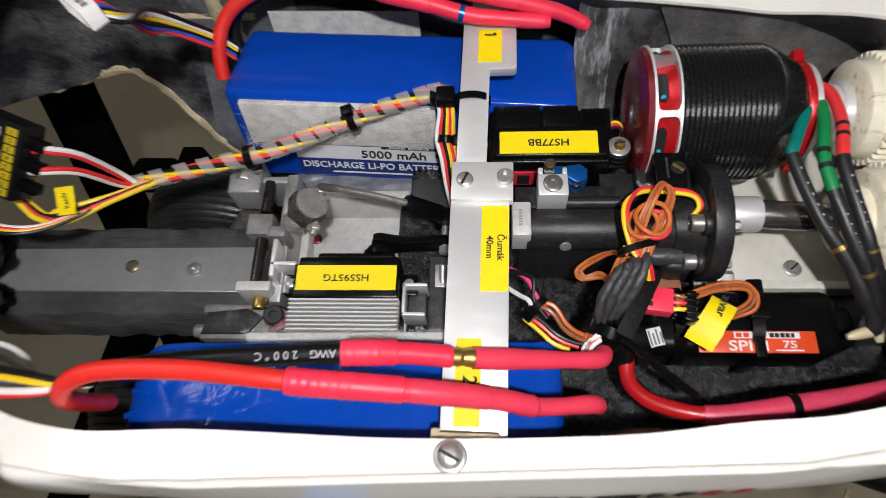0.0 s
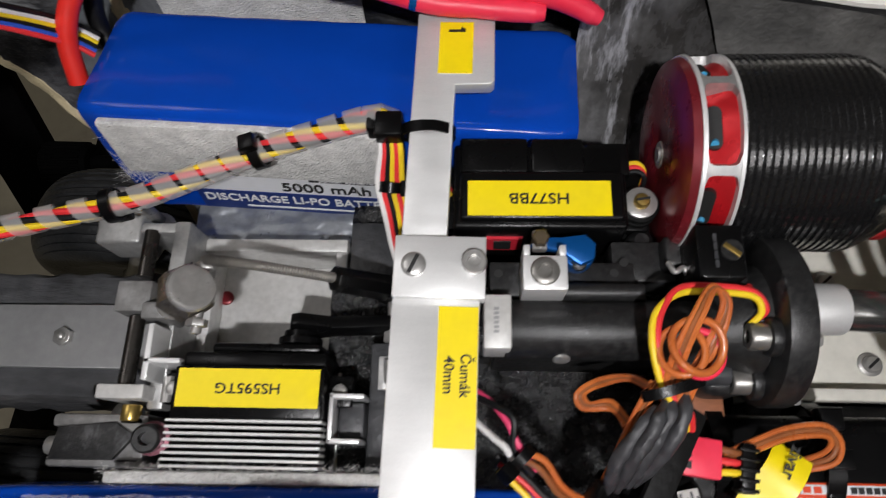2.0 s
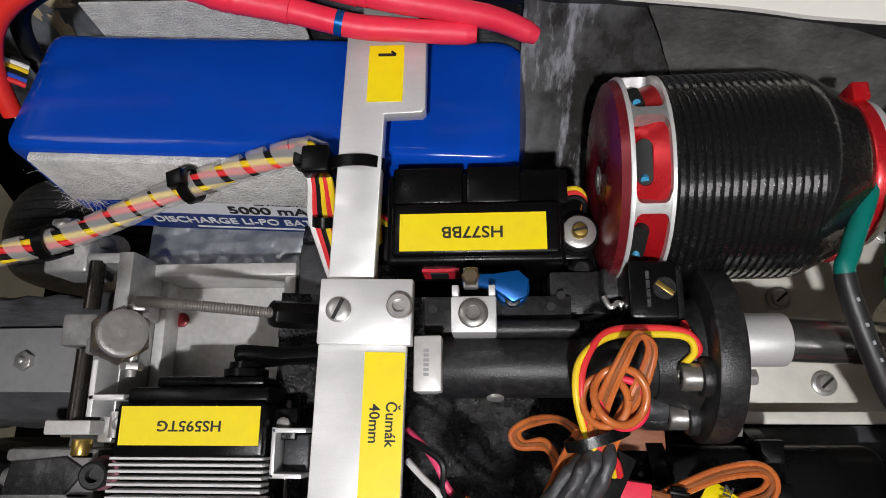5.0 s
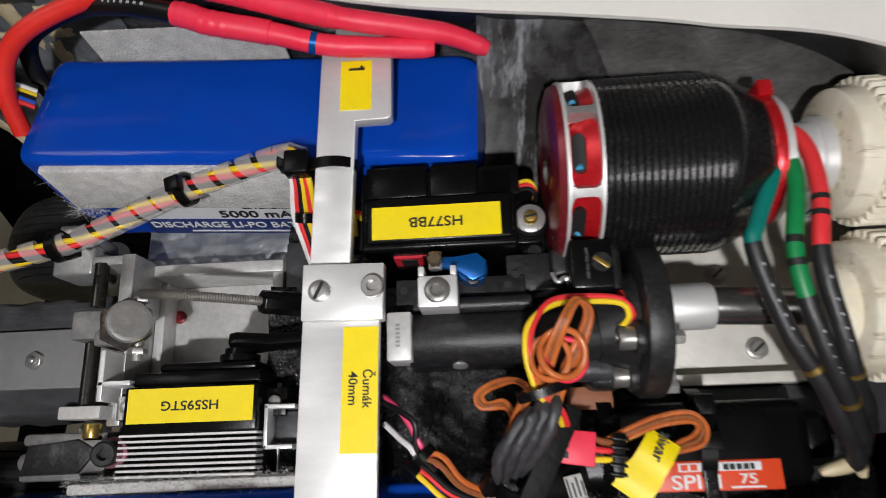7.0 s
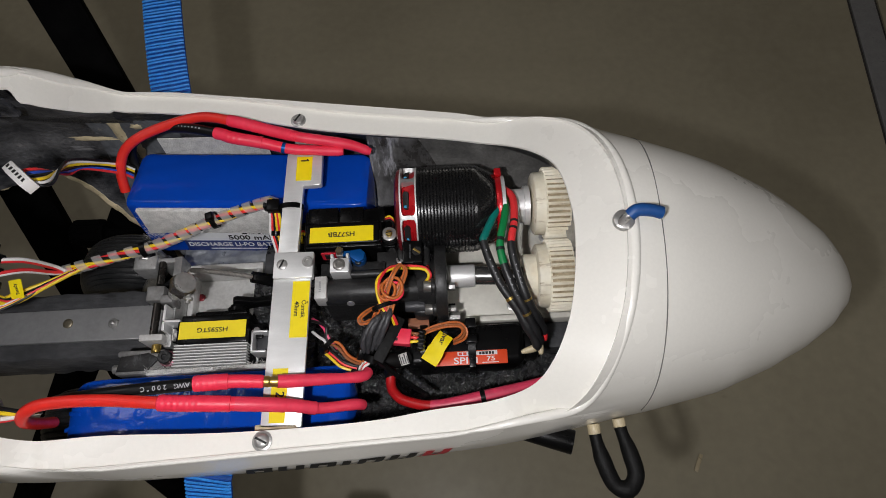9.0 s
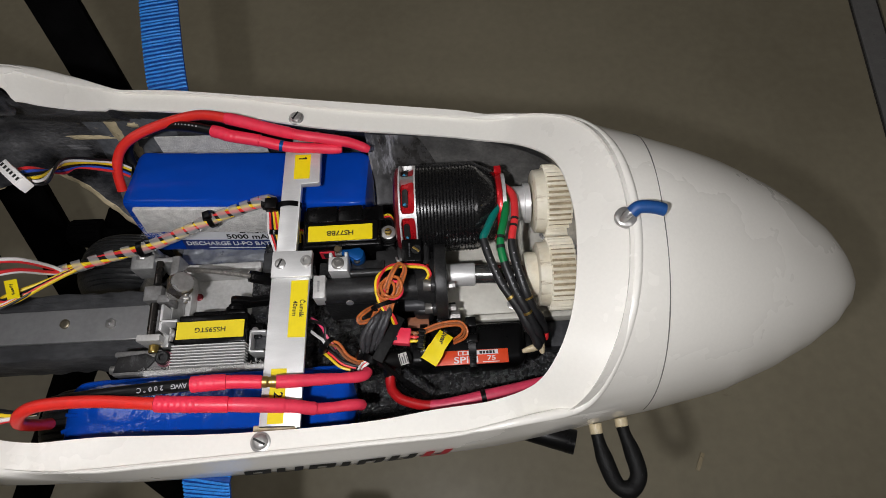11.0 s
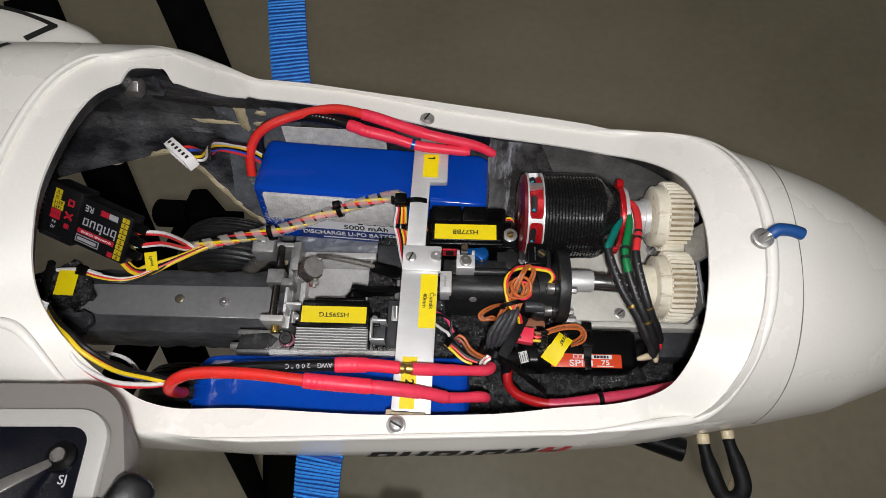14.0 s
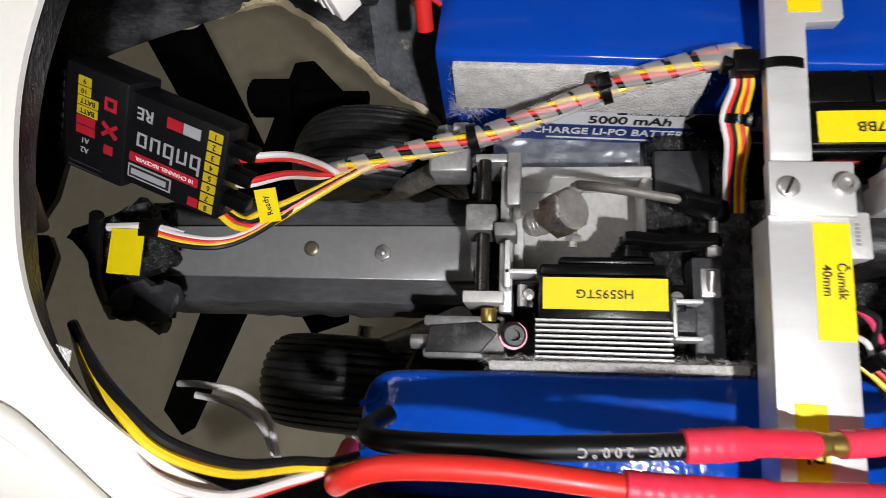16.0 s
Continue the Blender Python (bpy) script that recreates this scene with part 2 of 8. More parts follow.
def part(name, bm, material, parent=None, label="", smooth=True, at=None):
    """One mesh object from a bmesh, under a thing or a part."""
    finish(bm, smooth)
    me = bpy.data.meshes.new(name)
    bm.to_mesh(me)
    bm.free()
    me.materials.append(material)
    ob = new(name, me)
    if parent is not None:
        ob.parent = parent
    if at is not None:
        ob.matrix_basis = at
    return tagged(ob, label)


def box(u0, u1, v0, v1, z0, z1, bevel=0.0006, seg=2, turn=0.0):
    bm = bmesh.new()
    bmesh.ops.create_cube(bm, size=1)
    c = Vector(((u0 + u1) / 2, (v0 + v1) / 2, (z0 + z1) / 2))
    bmesh.ops.scale(bm, vec=(abs(u1 - u0), abs(v1 - v0), abs(z1 - z0)), verts=bm.verts)
    if bevel:
        bmesh.ops.bevel(bm, geom=list(bm.edges), offset=bevel, segments=seg, affect="EDGES", profile=0.5)
    if turn:
        bmesh.ops.rotate(bm, cent=(0, 0, 0), matrix=Matrix.Rotation(radians(turn), 3, "Z"), verts=bm.verts)
    bmesh.ops.translate(bm, vec=c, verts=bm.verts)
    return bm


def join(*bms):
    out = bmesh.new()
    for b in bms:
        me = bpy.data.meshes.new("tmp")
        b.to_mesh(me)
        b.free()
        out.from_mesh(me)
        bpy.data.meshes.remove(me)
    return out


def cyl(p0, p1, r, r2=None, seg=24, bevel=0.0):
    """A round bar from p0 to p1."""
    p0, p1 = Vector(p0), Vector(p1)
    bm = bmesh.new()
    bmesh.ops.create_cone(bm, cap_ends=True, segments=seg, radius1=r, radius2=r if r2 is None else r2, depth=(p1 - p0).length)
    if bevel:
        caps = [e for e in bm.edges if any(len(f.verts) > 4 for f in e.link_faces)]
        bmesh.ops.bevel(bm, geom=caps, offset=bevel, segments=2, affect="EDGES", profile=0.5)
    m = Matrix.Translation((p0 + p1) / 2) @ (p1 - p0).to_track_quat("Z", "Y").to_matrix().to_4x4()
    bmesh.ops.transform(bm, matrix=m, verts=bm.verts)
    return bm


def lathe(p0, axis, profile, seg=48):
    """A turned body: profile of (distance along the axis, radius) from p0."""
    p0, axis = Vector(p0), Vector(axis).normalized()
    rot = axis.to_track_quat("Z", "Y").to_matrix()
    bm = bmesh.new()
    rings = []
    for d, r in profile:
        rings.append([bm.verts.new(p0 + rot @ Vector((r * math.cos(2 * math.pi * i / seg), r * math.sin(2 * math.pi * i / seg), d))) for i in range(seg)])
    for a, b in zip(rings, rings[1:]):
        for i in range(seg):
            bm.faces.new((a[i], a[(i + 1) % seg], b[(i + 1) % seg], b[i]))
    for ring in (rings[0], rings[-1]):
        bm.faces.new(ring)
    return bm


def spline(pts, n=8, closed=False):
    """Catmull-Rom through the points."""
    P = [Vector(p) for p in pts]
    out = []
    count = len(P) if closed else len(P) - 1
    for i in range(count):
        if closed:
            a, b, c, d = P[i - 1], P[i], P[(i + 1) % len(P)], P[(i + 2) % len(P)]
        else:
            a, b, c, d = P[max(i - 1, 0)], P[i], P[i + 1], P[min(i + 2, len(P) - 1)]
        for k in range(n):
            t = k / n
            out.append(0.5 * ((2 * b) + (c - a) * t + (2 * a - 5 * b + 4 * c - d) * t * t + (3 * b - a - 3 * c + d) * t ** 3))
    if not closed:
        out.append(P[-1])
    return out


def frames(path):
    """A steady frame of two normals along a path."""
    res, n = [], None
    for i, p in enumerate(path):
        t = (path[min(i + 1, len(path) - 1)] - path[max(i - 1, 0)]).normalized()
        if n is None:
            n = t.orthogonal().normalized()
        n = (n - t * n.dot(t)).normalized()
        res.append((p, n, t.cross(n)))
    return res


def tube(pts, r, n=6, seg=10, radii=None, straight=False):
    """A round cable through the points; radii: how thick at each point, as a share of r."""
    path = [Vector(p) for p in pts] if straight else spline(pts, n)
    bm = bmesh.new()
    rings = []
    for i, (p, a, b) in enumerate(frames(path)):
        s = r
        if radii:
            f = i / (len(path) - 1) * (len(radii) - 1)
            k = min(int(f), len(radii) - 2)
            s = r * (radii[k] + (radii[k + 1] - radii[k]) * (f - k))
        rings.append([bm.verts.new(p + (a * math.cos(2 * math.pi * j / seg) + b * math.sin(2 * math.pi * j / seg)) * s) for j in range(seg)])
    for A, B in zip(rings, rings[1:]):
        for j in range(seg):
            bm.faces.new((A[j], A[(j + 1) % seg], B[(j + 1) % seg], B[j]))
    bm.faces.new(rings[0])
    bm.faces.new(rings[-1])
    return bm


def bundle(pts, r, k, count, turns, n=10, phase=0.0):
    """The path of one of `count` wires twisted round a common line."""
    path = spline(pts, n)
    out = []
    for i, (p, a, b) in enumerate(frames(path)):
        w = 2 * math.pi * (k / count + turns * i / (len(path) - 1)) + phase
        out.append(p + (a * math.cos(w) + b * math.sin(w)) * r)
    return out


def text(body, size, material, parent, m, align="CENTER", name="lettering", extrude=0.00008, sx=1.0):
    cu = bpy.data.curves.new(name, "FONT")
    cu.body, cu.size, cu.align_x, cu.align_y, cu.extrude = body, size, align, "CENTER", extrude
    cu.resolution_u = 3
    cu.offset = size * 0.014
    tmp = bpy.data.objects.new("tmp", cu)
    scene.collection.objects.link(tmp)
    me = bpy.data.meshes.new_from_object(tmp.evaluated_get(bpy.context.evaluated_depsgraph_get()))
    bpy.data.objects.remove(tmp)
    bpy.data.curves.remove(cu)
    me.materials.clear()
    me.materials.append(material)
    me.name = name
    ob = new(name, me)
    ob.parent = parent
    ob.matrix_basis = m @ Matrix.Diagonal((sx, 1, 1, 1))
    return ob


def extrude_outline(pts, z0, z1, bevel=0.0):
    """A flat plate of any outline (u, v)."""
    bm = bmesh.new()
    f = bm.faces.new([bm.verts.new((p[0], p[1], z0)) for p in pts])
    r = bmesh.ops.extrude_face_region(bm, geom=[f])
    bmesh.ops.translate(bm, vec=(0, 0, z1 - z0), verts=[g for g in r["geom"] if isinstance(g, bmesh.types.BMVert)])
    if bevel:
        bmesh.ops.bevel(bm, geom=[e for e in bm.edges if abs(e.verts[0].co.z - e.verts[1].co.z) < 1e-7], offset=bevel, segments=2, affect="EDGES", profile=0.5)
    return bm


def moved(bm, m):
    bmesh.ops.transform(bm, matrix=m, verts=bm.verts)
    return bm


def screw_slot(parent_name, label, p, r, h, material, place=None, slot=True, washer=0.0, turn=40, hexsock=False):
    """A small screw: head with a slot or socket, on a washer."""
    t = thing(parent_name, label, "screw", place)
    x, y, z = p
    if washer:
        part("washer", lathe((x, y, z), (0, 0, 1), [(0, washer), (0.0006, washer), (0.0008, washer - 0.0003), (0.0008, r * 0.6)], 28), STEEL, t)
        z += 0.0008
    if hexsock:
        prof = [(0, r), (h * 0.85, r), (h, r * 0.88), (h, r * 0.52), (h * 0.4, r * 0.5), (h * 0.4, 0.0001)]
        part("head", lathe((x, y, z), (0, 0, 1), prof, 24), material, t)
    else:
        prof = [(0, r), (h * 0.55, r), (h * 0.9, r * 0.8), (h, r * 0.4), (h, 0.0001)]
        part("head", lathe((x, y, z), (0, 0, 1), prof, 24), material, t)
        if slot:
            part("slot", moved(box(-r * 0.85, r * 0.85, -r * 0.14, r * 0.14, 0, 0.0003, 0), pose(x, y, z + h, 0, 0, turn)), INK, t)
    return t


# ---- the room ----
FLOOR_Z = -0.55
room = pose(0, 0, 0)


def slab(name, x0, x1, y0, y1, z0, z1, material, label, category):
    ob = part(name, box(x0, x1, y0, y1, z0, z1, 0), material, None, label, smooth=False)
    return tagged(ob, label, category, kind="structure")


slab("floor", -2.2, 2.2, -2.2, 2.2, FLOOR_Z - 0.1, FLOOR_Z - 0.004, JOINT, "dark bed under grey-brown floor tiles", "floor")
slab("wall_north", -2.2, 2.2, 2.2, 2.3, FLOOR_Z, 2.0, WALLPAINT, "plain painted wall of the workshop", "wall")
slab("wall_south", -2.2, 2.2, -2.3, -2.2, FLOOR_Z, 2.0, WALLPAINT, "plain painted wall of the workshop", "wall")
slab("wall_east", 2.2, 2.3, -2.3, 2.3, FLOOR_Z, 2.0, WALLPAINT, "plain painted wall of the workshop", "wall")
slab("wall_west", -2.3, -2.2, -2.3, 2.3, FLOOR_Z, 2.0, WALLPAINT, "plain painted wall of the workshop", "wall")
slab("ceiling", -2.3, 2.3, -2.3, 2.3, 2.0, 2.1, WALLPAINT, "plain painted ceiling of the workshop", "ceiling")

# ---- the fuselage ----
Y0 = 0.1225


def track(x, table):
    xs, ys = zip(*table)
    return float(np.interp(x, xs, ys))


def bell(x, table, r=0.012):
    return (track(x - r, table) + 2 * track(x, table) + track(x + r, table)) / 4


WIDTH = [(-0.7, 0.08), (-0.4, 0.104), (-0.25, 0.112), (-0.12, 0.1105), (-0.07, 0.1085), (0.0, 0.1015), (0.07, 0.0945), (0.1, 0.0915), (0.125, 0.087), (0.165, 0.0815), (0.2, 0.0745), (0.24, 0.0655),
         (0.27, 0.0535), (0.29, 0.043), (0.308, 0.0305), (0.32, 0.0175), (0.3255, 0.0075), (0.327, 0.0)]
RISE = [(-0.7, 0.08), (-0.4, 0.105), (-0.2, 0.105), (0.0, 0.098), (0.1, 0.092), (0.14, 0.086), (0.19, 0.079), (0.22, 0.071), (0.25, 0.059), (0.27, 0.049), (0.29, 0.037), (0.308, 0.025),
        (0.32, 0.0135), (0.3255, 0.006), (0.327, 0.0)]
TIP = 0.327


def half_width(x):
    return track(x, WIDTH)


def mid_y(x):
    return Y0 + track(x, [(0.12, 0.0), (0.16, 0.003), (0.2, 0.004), (0.24, 0.006), (0.28, 0.0075), (0.315, 0.0075), (0.327, 0.006)])


def mid_z(x):
    return track(x, [(0.08, 0.085), (0.16, 0.077), (0.25, 0.066), (0.33, 0.060)])


def roundness(x):
    return track(x, [(-0.25, 2.3), (-0.16, 2.65), (-0.125, 2.9), (-0.105, 3.6), (-0.085, 6.0), (0.08, 6.0), (0.13, 3.0), (0.17, 2.3)])


def dome(x, y):
    """Height of the closed body over (x, y)."""
    w = max(half_width(x), 1e-5)
    d = min(1.0, abs(y - mid_y(x)) / w)
    n = roundness(x)
    return mid_z(x) + track(x, RISE) * (1 - d ** n) ** (1 / n)


def shoulder(x):
    """The canopy line, which lies low along the sides and climbs to both decks."""
    a, b = (min(1.0, max(0.0, f)) for f in ((x - 0.105) / 0.1, (-0.100 - x) / 0.062))
    return 0.113 + 0.056 * a * a * (3 - 2 * a) + 0.061 * b * b * (3 - 2 * b)


def skin(x, y):
    a, b = dome(x, y), shoulder(x)
    k = 0.012
    h = max(k - abs(a - b), 0) / k
    return min(a, b) - h * h * k * 0.25


HATCH = [(-0.1, 0.219), (-0.04, 0.2145), (0.02, 0.2045), (0.069, 0.2), (0.099, 0.1968), (0.118, 0.1925), (0.132, 0.185), (0.144, 0.173), (0.15, 0.16), (0.1535, 0.14), (0.154, 0.122),
         (0.1525, 0.102), (0.149, 0.083), (0.142, 0.066), (0.132, 0.0545), (0.113, 0.0487), (0.085, 0.0445), (0.05, 0.0385), (-0.01, 0.0335), (-0.07, 0.0318), (-0.1101, 0.0288), (-0.1257, 0.0337),
         (-0.1407, 0.0457), (-0.1544, 0.0647), (-0.1643, 0.0908), (-0.1695, 0.1169), (-0.168, 0.1454), (-0.1628, 0.1658), (-0.1522, 0.1812), (-0.1369, 0.1975), (-0.1302, 0.2020), (-0.1191, 0.2098), (-0.110, 0.2160)]
hatch = [Vector((p.x, p.y, 0)) for p in spline([(x, y, 0) for x, y in HATCH], 16, True)]
COUNT = len(hatch)


def normals(loop):
    res = []
    for i in range(len(loop)):
        t = (loop[(i + 4) % len(loop)] - loop[i - 4]).normalized()
        res.append(Vector((-t.y, t.x, 0)))
    return res


out_n = normals(hatch)


def ledge_width(p):
    return 0.0125 + 0.009 * max(0, min(1, (p.x - 0.10) / 0.04)) + 0.008 * max(0, min(1, (-0.12 - p.x) / 0.04))


def deck_reach(x):
    """Half the width of the body at the height of the canopy line."""
    w, n = half_width(x), roundness(x)
    if x > -0.09:
        return w
    h = min(0.98, max(0.0, (shoulder(x) - 0.0015 - mid_z(x)) / track(x, RISE)))
    return w * (1 - h ** n) ** (1 / n)


ledge = [p + n * ledge_width(p) for p, n in zip(hatch, out_n)]
for p in ledge:
    reach = deck_reach(p.x) - 0.0016
    p.y = max(Y0 - reach, min(Y0 + reach, p.y))
    if p.y < Y0:
        p.y += (Y0 - reach + 0.0004 - p.y) * track(p.x, [(-0.11, 0), (-0.085, 1), (0.085, 1), (0.13, 0)])
for _ in range(30):
    ledge = [(ledge[i - 1] + ledge[i] * 2 + ledge[(i + 1) % COUNT]) / 4 for i in range(COUNT)]

for _ in range(90):      # the front corners sweep round softly
    soft = [(ledge[i - 1] + ledge[i] * 2 + ledge[(i + 1) % COUNT]) / 4 for i in range(COUNT)]
    ledge = [p.lerp(q, track(p.x, [(0.05, 0), (0.075, 1), (0.14, 1), (0.155, 0.3)])) for p, q in zip(ledge, soft)]

hatch_line = [p.copy() for p in hatch]
NOTCH = [(-0.1532, 0.1700), (-0.1516, 0.1890), (-0.1508, 0.1922), (-0.1496, 0.1938), (-0.1414, 0.2016), (-0.1398, 0.2020), (-0.1385, 0.2006), (-0.1362, 0.1975)]
for p in hatch:      # square notch for the bolt in the rear corner
    if -0.1532 < p.x < -0.1362 and p.y > Y0:
        p.y = max(p.y, track(p.x, NOTCH))


def rim_target(p, n):
    """Where the outward way from the hatch meets the widest line of the body."""
    if p.x > 0.1:
        a = math.atan2(p.y - mid_y(0.1), (p.x - 0.1) / 0.044 * 0.078)
        a = max(-math.pi / 2, min(math.pi / 2, a))
        x = 0.105 + (TIP - 0.105) * math.cos(a)
        x = min(x, TIP)
        side = 1 if a >= 0 else -1
        return Vector((x, mid_y(x) + side * half_width(x), 0))
    if p.x < -0.115:
        f = (-0.115 - p.x) / 0.062
        a = math.atan2(p.y - Y0, (1 - 0) * f * 0.08)
        x = -0.115 - 0.45 * math.cos(a)
        y = Y0 + math.sin(a) * half_width(x) * 1.0
        return Vector((x, y, 0))
    side = 1 if p.y > Y0 else -1
    return Vector((p.x, mid_y(p.x) + side * half_width(p.x), 0))


targets = [rim_target(p, n) for p, n in zip(hatch, out_n)]
for _ in range(14):
    targets = [(targets[i - 1] + targets[i] * 2 + targets[(i + 1) % COUNT]) / 4 for i in range(COUNT)]
for i, p in enumerate(targets):
    p.x = min(p.x, TIP)
    if p.x > -0.2:
        side = 1 if p.y > mid_y(p.x) else -1
        p.y = mid_y(p.x) + side * half_width(p.x)


def well_depth(x, side):
    """How far down the belly the skin goes, in degrees below the widest line: short round the wheel well."""
    if side < 0:
        return track(x, [(-0.31, 88), (-0.295, 40), (-0.27, 24), (-0.14, 22), (-0.122, 40), (-0.105, 88)])
    return track(x, [(-0.32, 88), (-0.295, 44), (-0.272, 37.5), (-0.24, 33), (-0.215, 29.5), (-0.19, 25.5), (-0.18, 25.5), (-0.17, 29.5), (-0.16, 34.5), (-0.152, 39.5),
                     (-0.137, 46.5), (-0.114, 54), (-0.104, 62), (-0.09, 88)])


def body_rings(inset=0.0):
    rings = []
    rows_up = 14
    for k in range(rows_up + 1):
        s = math.sin(k / rows_up * math.pi / 2)
        ring = []
        for l, t in zip(ledge, targets):
            p = l.lerp(t, s)
            z = skin(p.x, p.y)
            ring.append(Vector((p.x, p.y, z)))
        rings.append(ring)
    return rings


def side_slope(x):
    """Where the side with the markings leans out from the canopy line."""
    return track(x, [(-0.115, 0), (-0.085, 1), (0.085, 1), (0.125, 0)])


def belly(x):
    """How much fuller the side with the markings is."""
    return track(x, [(-0.09, 0.0), (-0.02, 0.0022), (0.045, 0.0026), (0.10, 0.0012), (0.14, 0.002), (0.18, 0.0)])


def build_fuselage():
    up = body_rings()
    for k, ring in enumerate(up):
        s = math.sin(k / (len(up) - 1) * math.pi / 2)
        for p, top in zip(ring, up[0]):
            if p.y < mid_y(p.x):
                p.z += (mid_z(p.x) + (top.z - mid_z(p.x)) * (1 - s ** 1.7) - p.z) * side_slope(p.x)
    lip = [Vector((p.x, p.y, skin(p.x, p.y) - 0.0022)) for p in hatch]
    lip_low = [Vector((p.x, p.y, q.z - 0.0014)) for p, q in zip(hatch, lip)]
    led = [Vector((p.x, p.y, skin(p.x, p.y) - 0.0022)) for p in ledge]
    step = [a.lerp(b, 0.02) + Vector((0, 0, 0.0004)) for a, b in zip(up[0], up[1])]
    down = []
    for k in range(1, 15):
        ring = []
        for t in targets:
            side = 1 if t.y > mid_y(t.x) else -1
            a = radians(well_depth(t.x, side)) * k / 14
            w = abs(t.y - mid_y(t.x))
            ring.append(Vector((t.x, mid_y(t.x) + side * w * math.cos(a), mid_z(t.x) - 0.105 * min(1, w / 0.09) * math.sin(a))))
        down.append(ring)
    outer = [lip_low, lip, led, up[0]] + up[1:] + down
    for ring in outer:
        for p in ring:
            if p.y < mid_y(p.x):
                p.y -= belly(p.x) * max(0.0, min(1.0, (0.108 - p.z) / 0.016))
    bm = bmesh.new()
    vs = [[bm.verts.new(p) for p in r] for r in outer]
    for a, b in zip(vs, vs[1:]):
        for i in range(COUNT):
            j = (i + 1) % COUNT
            bm.faces.new((a[i], a[j], b[j], b[i]))
    return bm, outer


fuse_bm, fuse_rings = build_fuselage()
fuselage = thing("glider_fuselage", "white glossy fibreglass model glider fuselage with an open cockpit hatch", "model aircraft", pose(0, 0, 0))
part("hull", fuse_bm, WHITE, fuselage)


def build_liner():
    """The inside of the skin: dark resin and carbon."""
    top = fuse_rings[0]
    rings = [[p + Vector((0, 0, 0.0002)) + n * 0.0002 for p, n in zip(top, out_n)]]
    rings.append([p + n * 0.003 + Vector((0, 0, -0.005)) for p, n in zip(top, out_n)])
    rings.append([Vector((p.x, p.y, min(p.z, skin(p.x, p.y)) - 0.012)) + n * 0.006 for p, n in zip(top, out_n)])
    low = fuse_rings[-14:]
    eq = fuse_rings[-15]
    for ring in [eq] + low:
        new_ring = []
        for p, q in zip(ring, hatch):
            c = Vector((max(-0.33, min(0.19, p.x)), mid_y(p.x), 0.06))
            d = c - Vector((p.x, p.y, p.z))
            r = p + d.normalized() * 0.004
            r.x = max(-0.33, min(0.19, r.x))
            new_ring.append(r)
        rings.append(new_ring)
    bm = bmesh.new()
    vs = [[bm.verts.new(p) for p in r] for r in rings]
    for a, b in zip(vs, vs[1:]):
        for i in range(COUNT):
            j = (i + 1) % COUNT
            bm.faces.new((a[i], a[j], b[j], b[i]))
    return bm


part("inner_skin", build_liner(), CARBON, fuselage, "dark rough resin and carbon inside of the hull")


# ---- hull details ----
def on_skin(x, y, lift=0.0):
    return Vector((x, y, skin(x, y) + lift))


def band(points, width, lift, material, name, parent, label=""):
    """A thin strip that follows the skin through (x, y) points."""
    path = spline([(x, y, 0) for x, y in points], 10)
    bm = bmesh.new()
    last = None
    for i, p in enumerate(path):
        t = (path[min(i + 1, len(path) - 1)] - path[max(i - 1, 0)]).normalized()
        n = Vector((-t.y, t.x, 0)) * width / 2
        row = [bm.verts.new(on_skin((p + n).x, (p + n).y, lift)), bm.verts.new(on_skin((p - n).x, (p - n).y, lift))]
        if last:
            bm.faces.new((last[0], last[1], row[1], row[0]))
        last = row
    return part(name, bm, material, parent, label)


def section_ring(x, lift, lo=-1.0, hi=1.0, count=40):
    pts = []
    for i in range(count + 1):
        a = lo + (hi - lo) * i / count
        y = mid_y(x) + math.sin(a * math.pi / 2) * half_width(x) * 0.999
        pts.append(Vector((x, y, dome(x, y) + lift)))
    return pts


part("nose_seam", tube(section_ring(0.1922, -0.0001), 0.0003, straight=True, seg=6), mat("seam_grey", (0.16, 0.15, 0.14), 0.6, var=0.4), fuselage, "thin dark seam ring round the nose")
# the raised bead round the front and rear of the hatch
def crumple(bm, amount, seed):
    """Dents and creases pressed into a lump."""
    bmesh.ops.subdivide_edges(bm, edges=list(bm.edges), cuts=3, use_grid_fill=True)
    o = Vector((seed * 3.1, seed * 1.7, 0))
    for v in bm.verts:
        q = v.co * 190 + o
        v.co += Vector((noise.noise(q), noise.noise(q + Vector((9, 0, 0))), noise.noise(q + Vector((0, 9, 0))))) * amount
        v.co += Vector((noise.noise(q * 2.7), noise.noise(q * 2.7 + Vector((5, 0, 0))), noise.noise(q * 2.7 + Vector((0, 5, 0))))) * amount * 0.4
    return bm


def bead_at(p, n):
    q = p + n * (ledge_width(p) + 0.0035)
    reach = deck_reach(q.x) - 0.0026
    q.y = max(mid_y(q.x) - reach, min(mid_y(q.x) + reach, q.y))
    if q.y < Y0:
        q.y += (Y0 - half_width(q.x) + 0.0030 - q.y) * track(q.x, [(0.09, 1), (0.13, 0)]) * (q.x > 0)
    return on_skin(q.x, q.y, -0.0019)


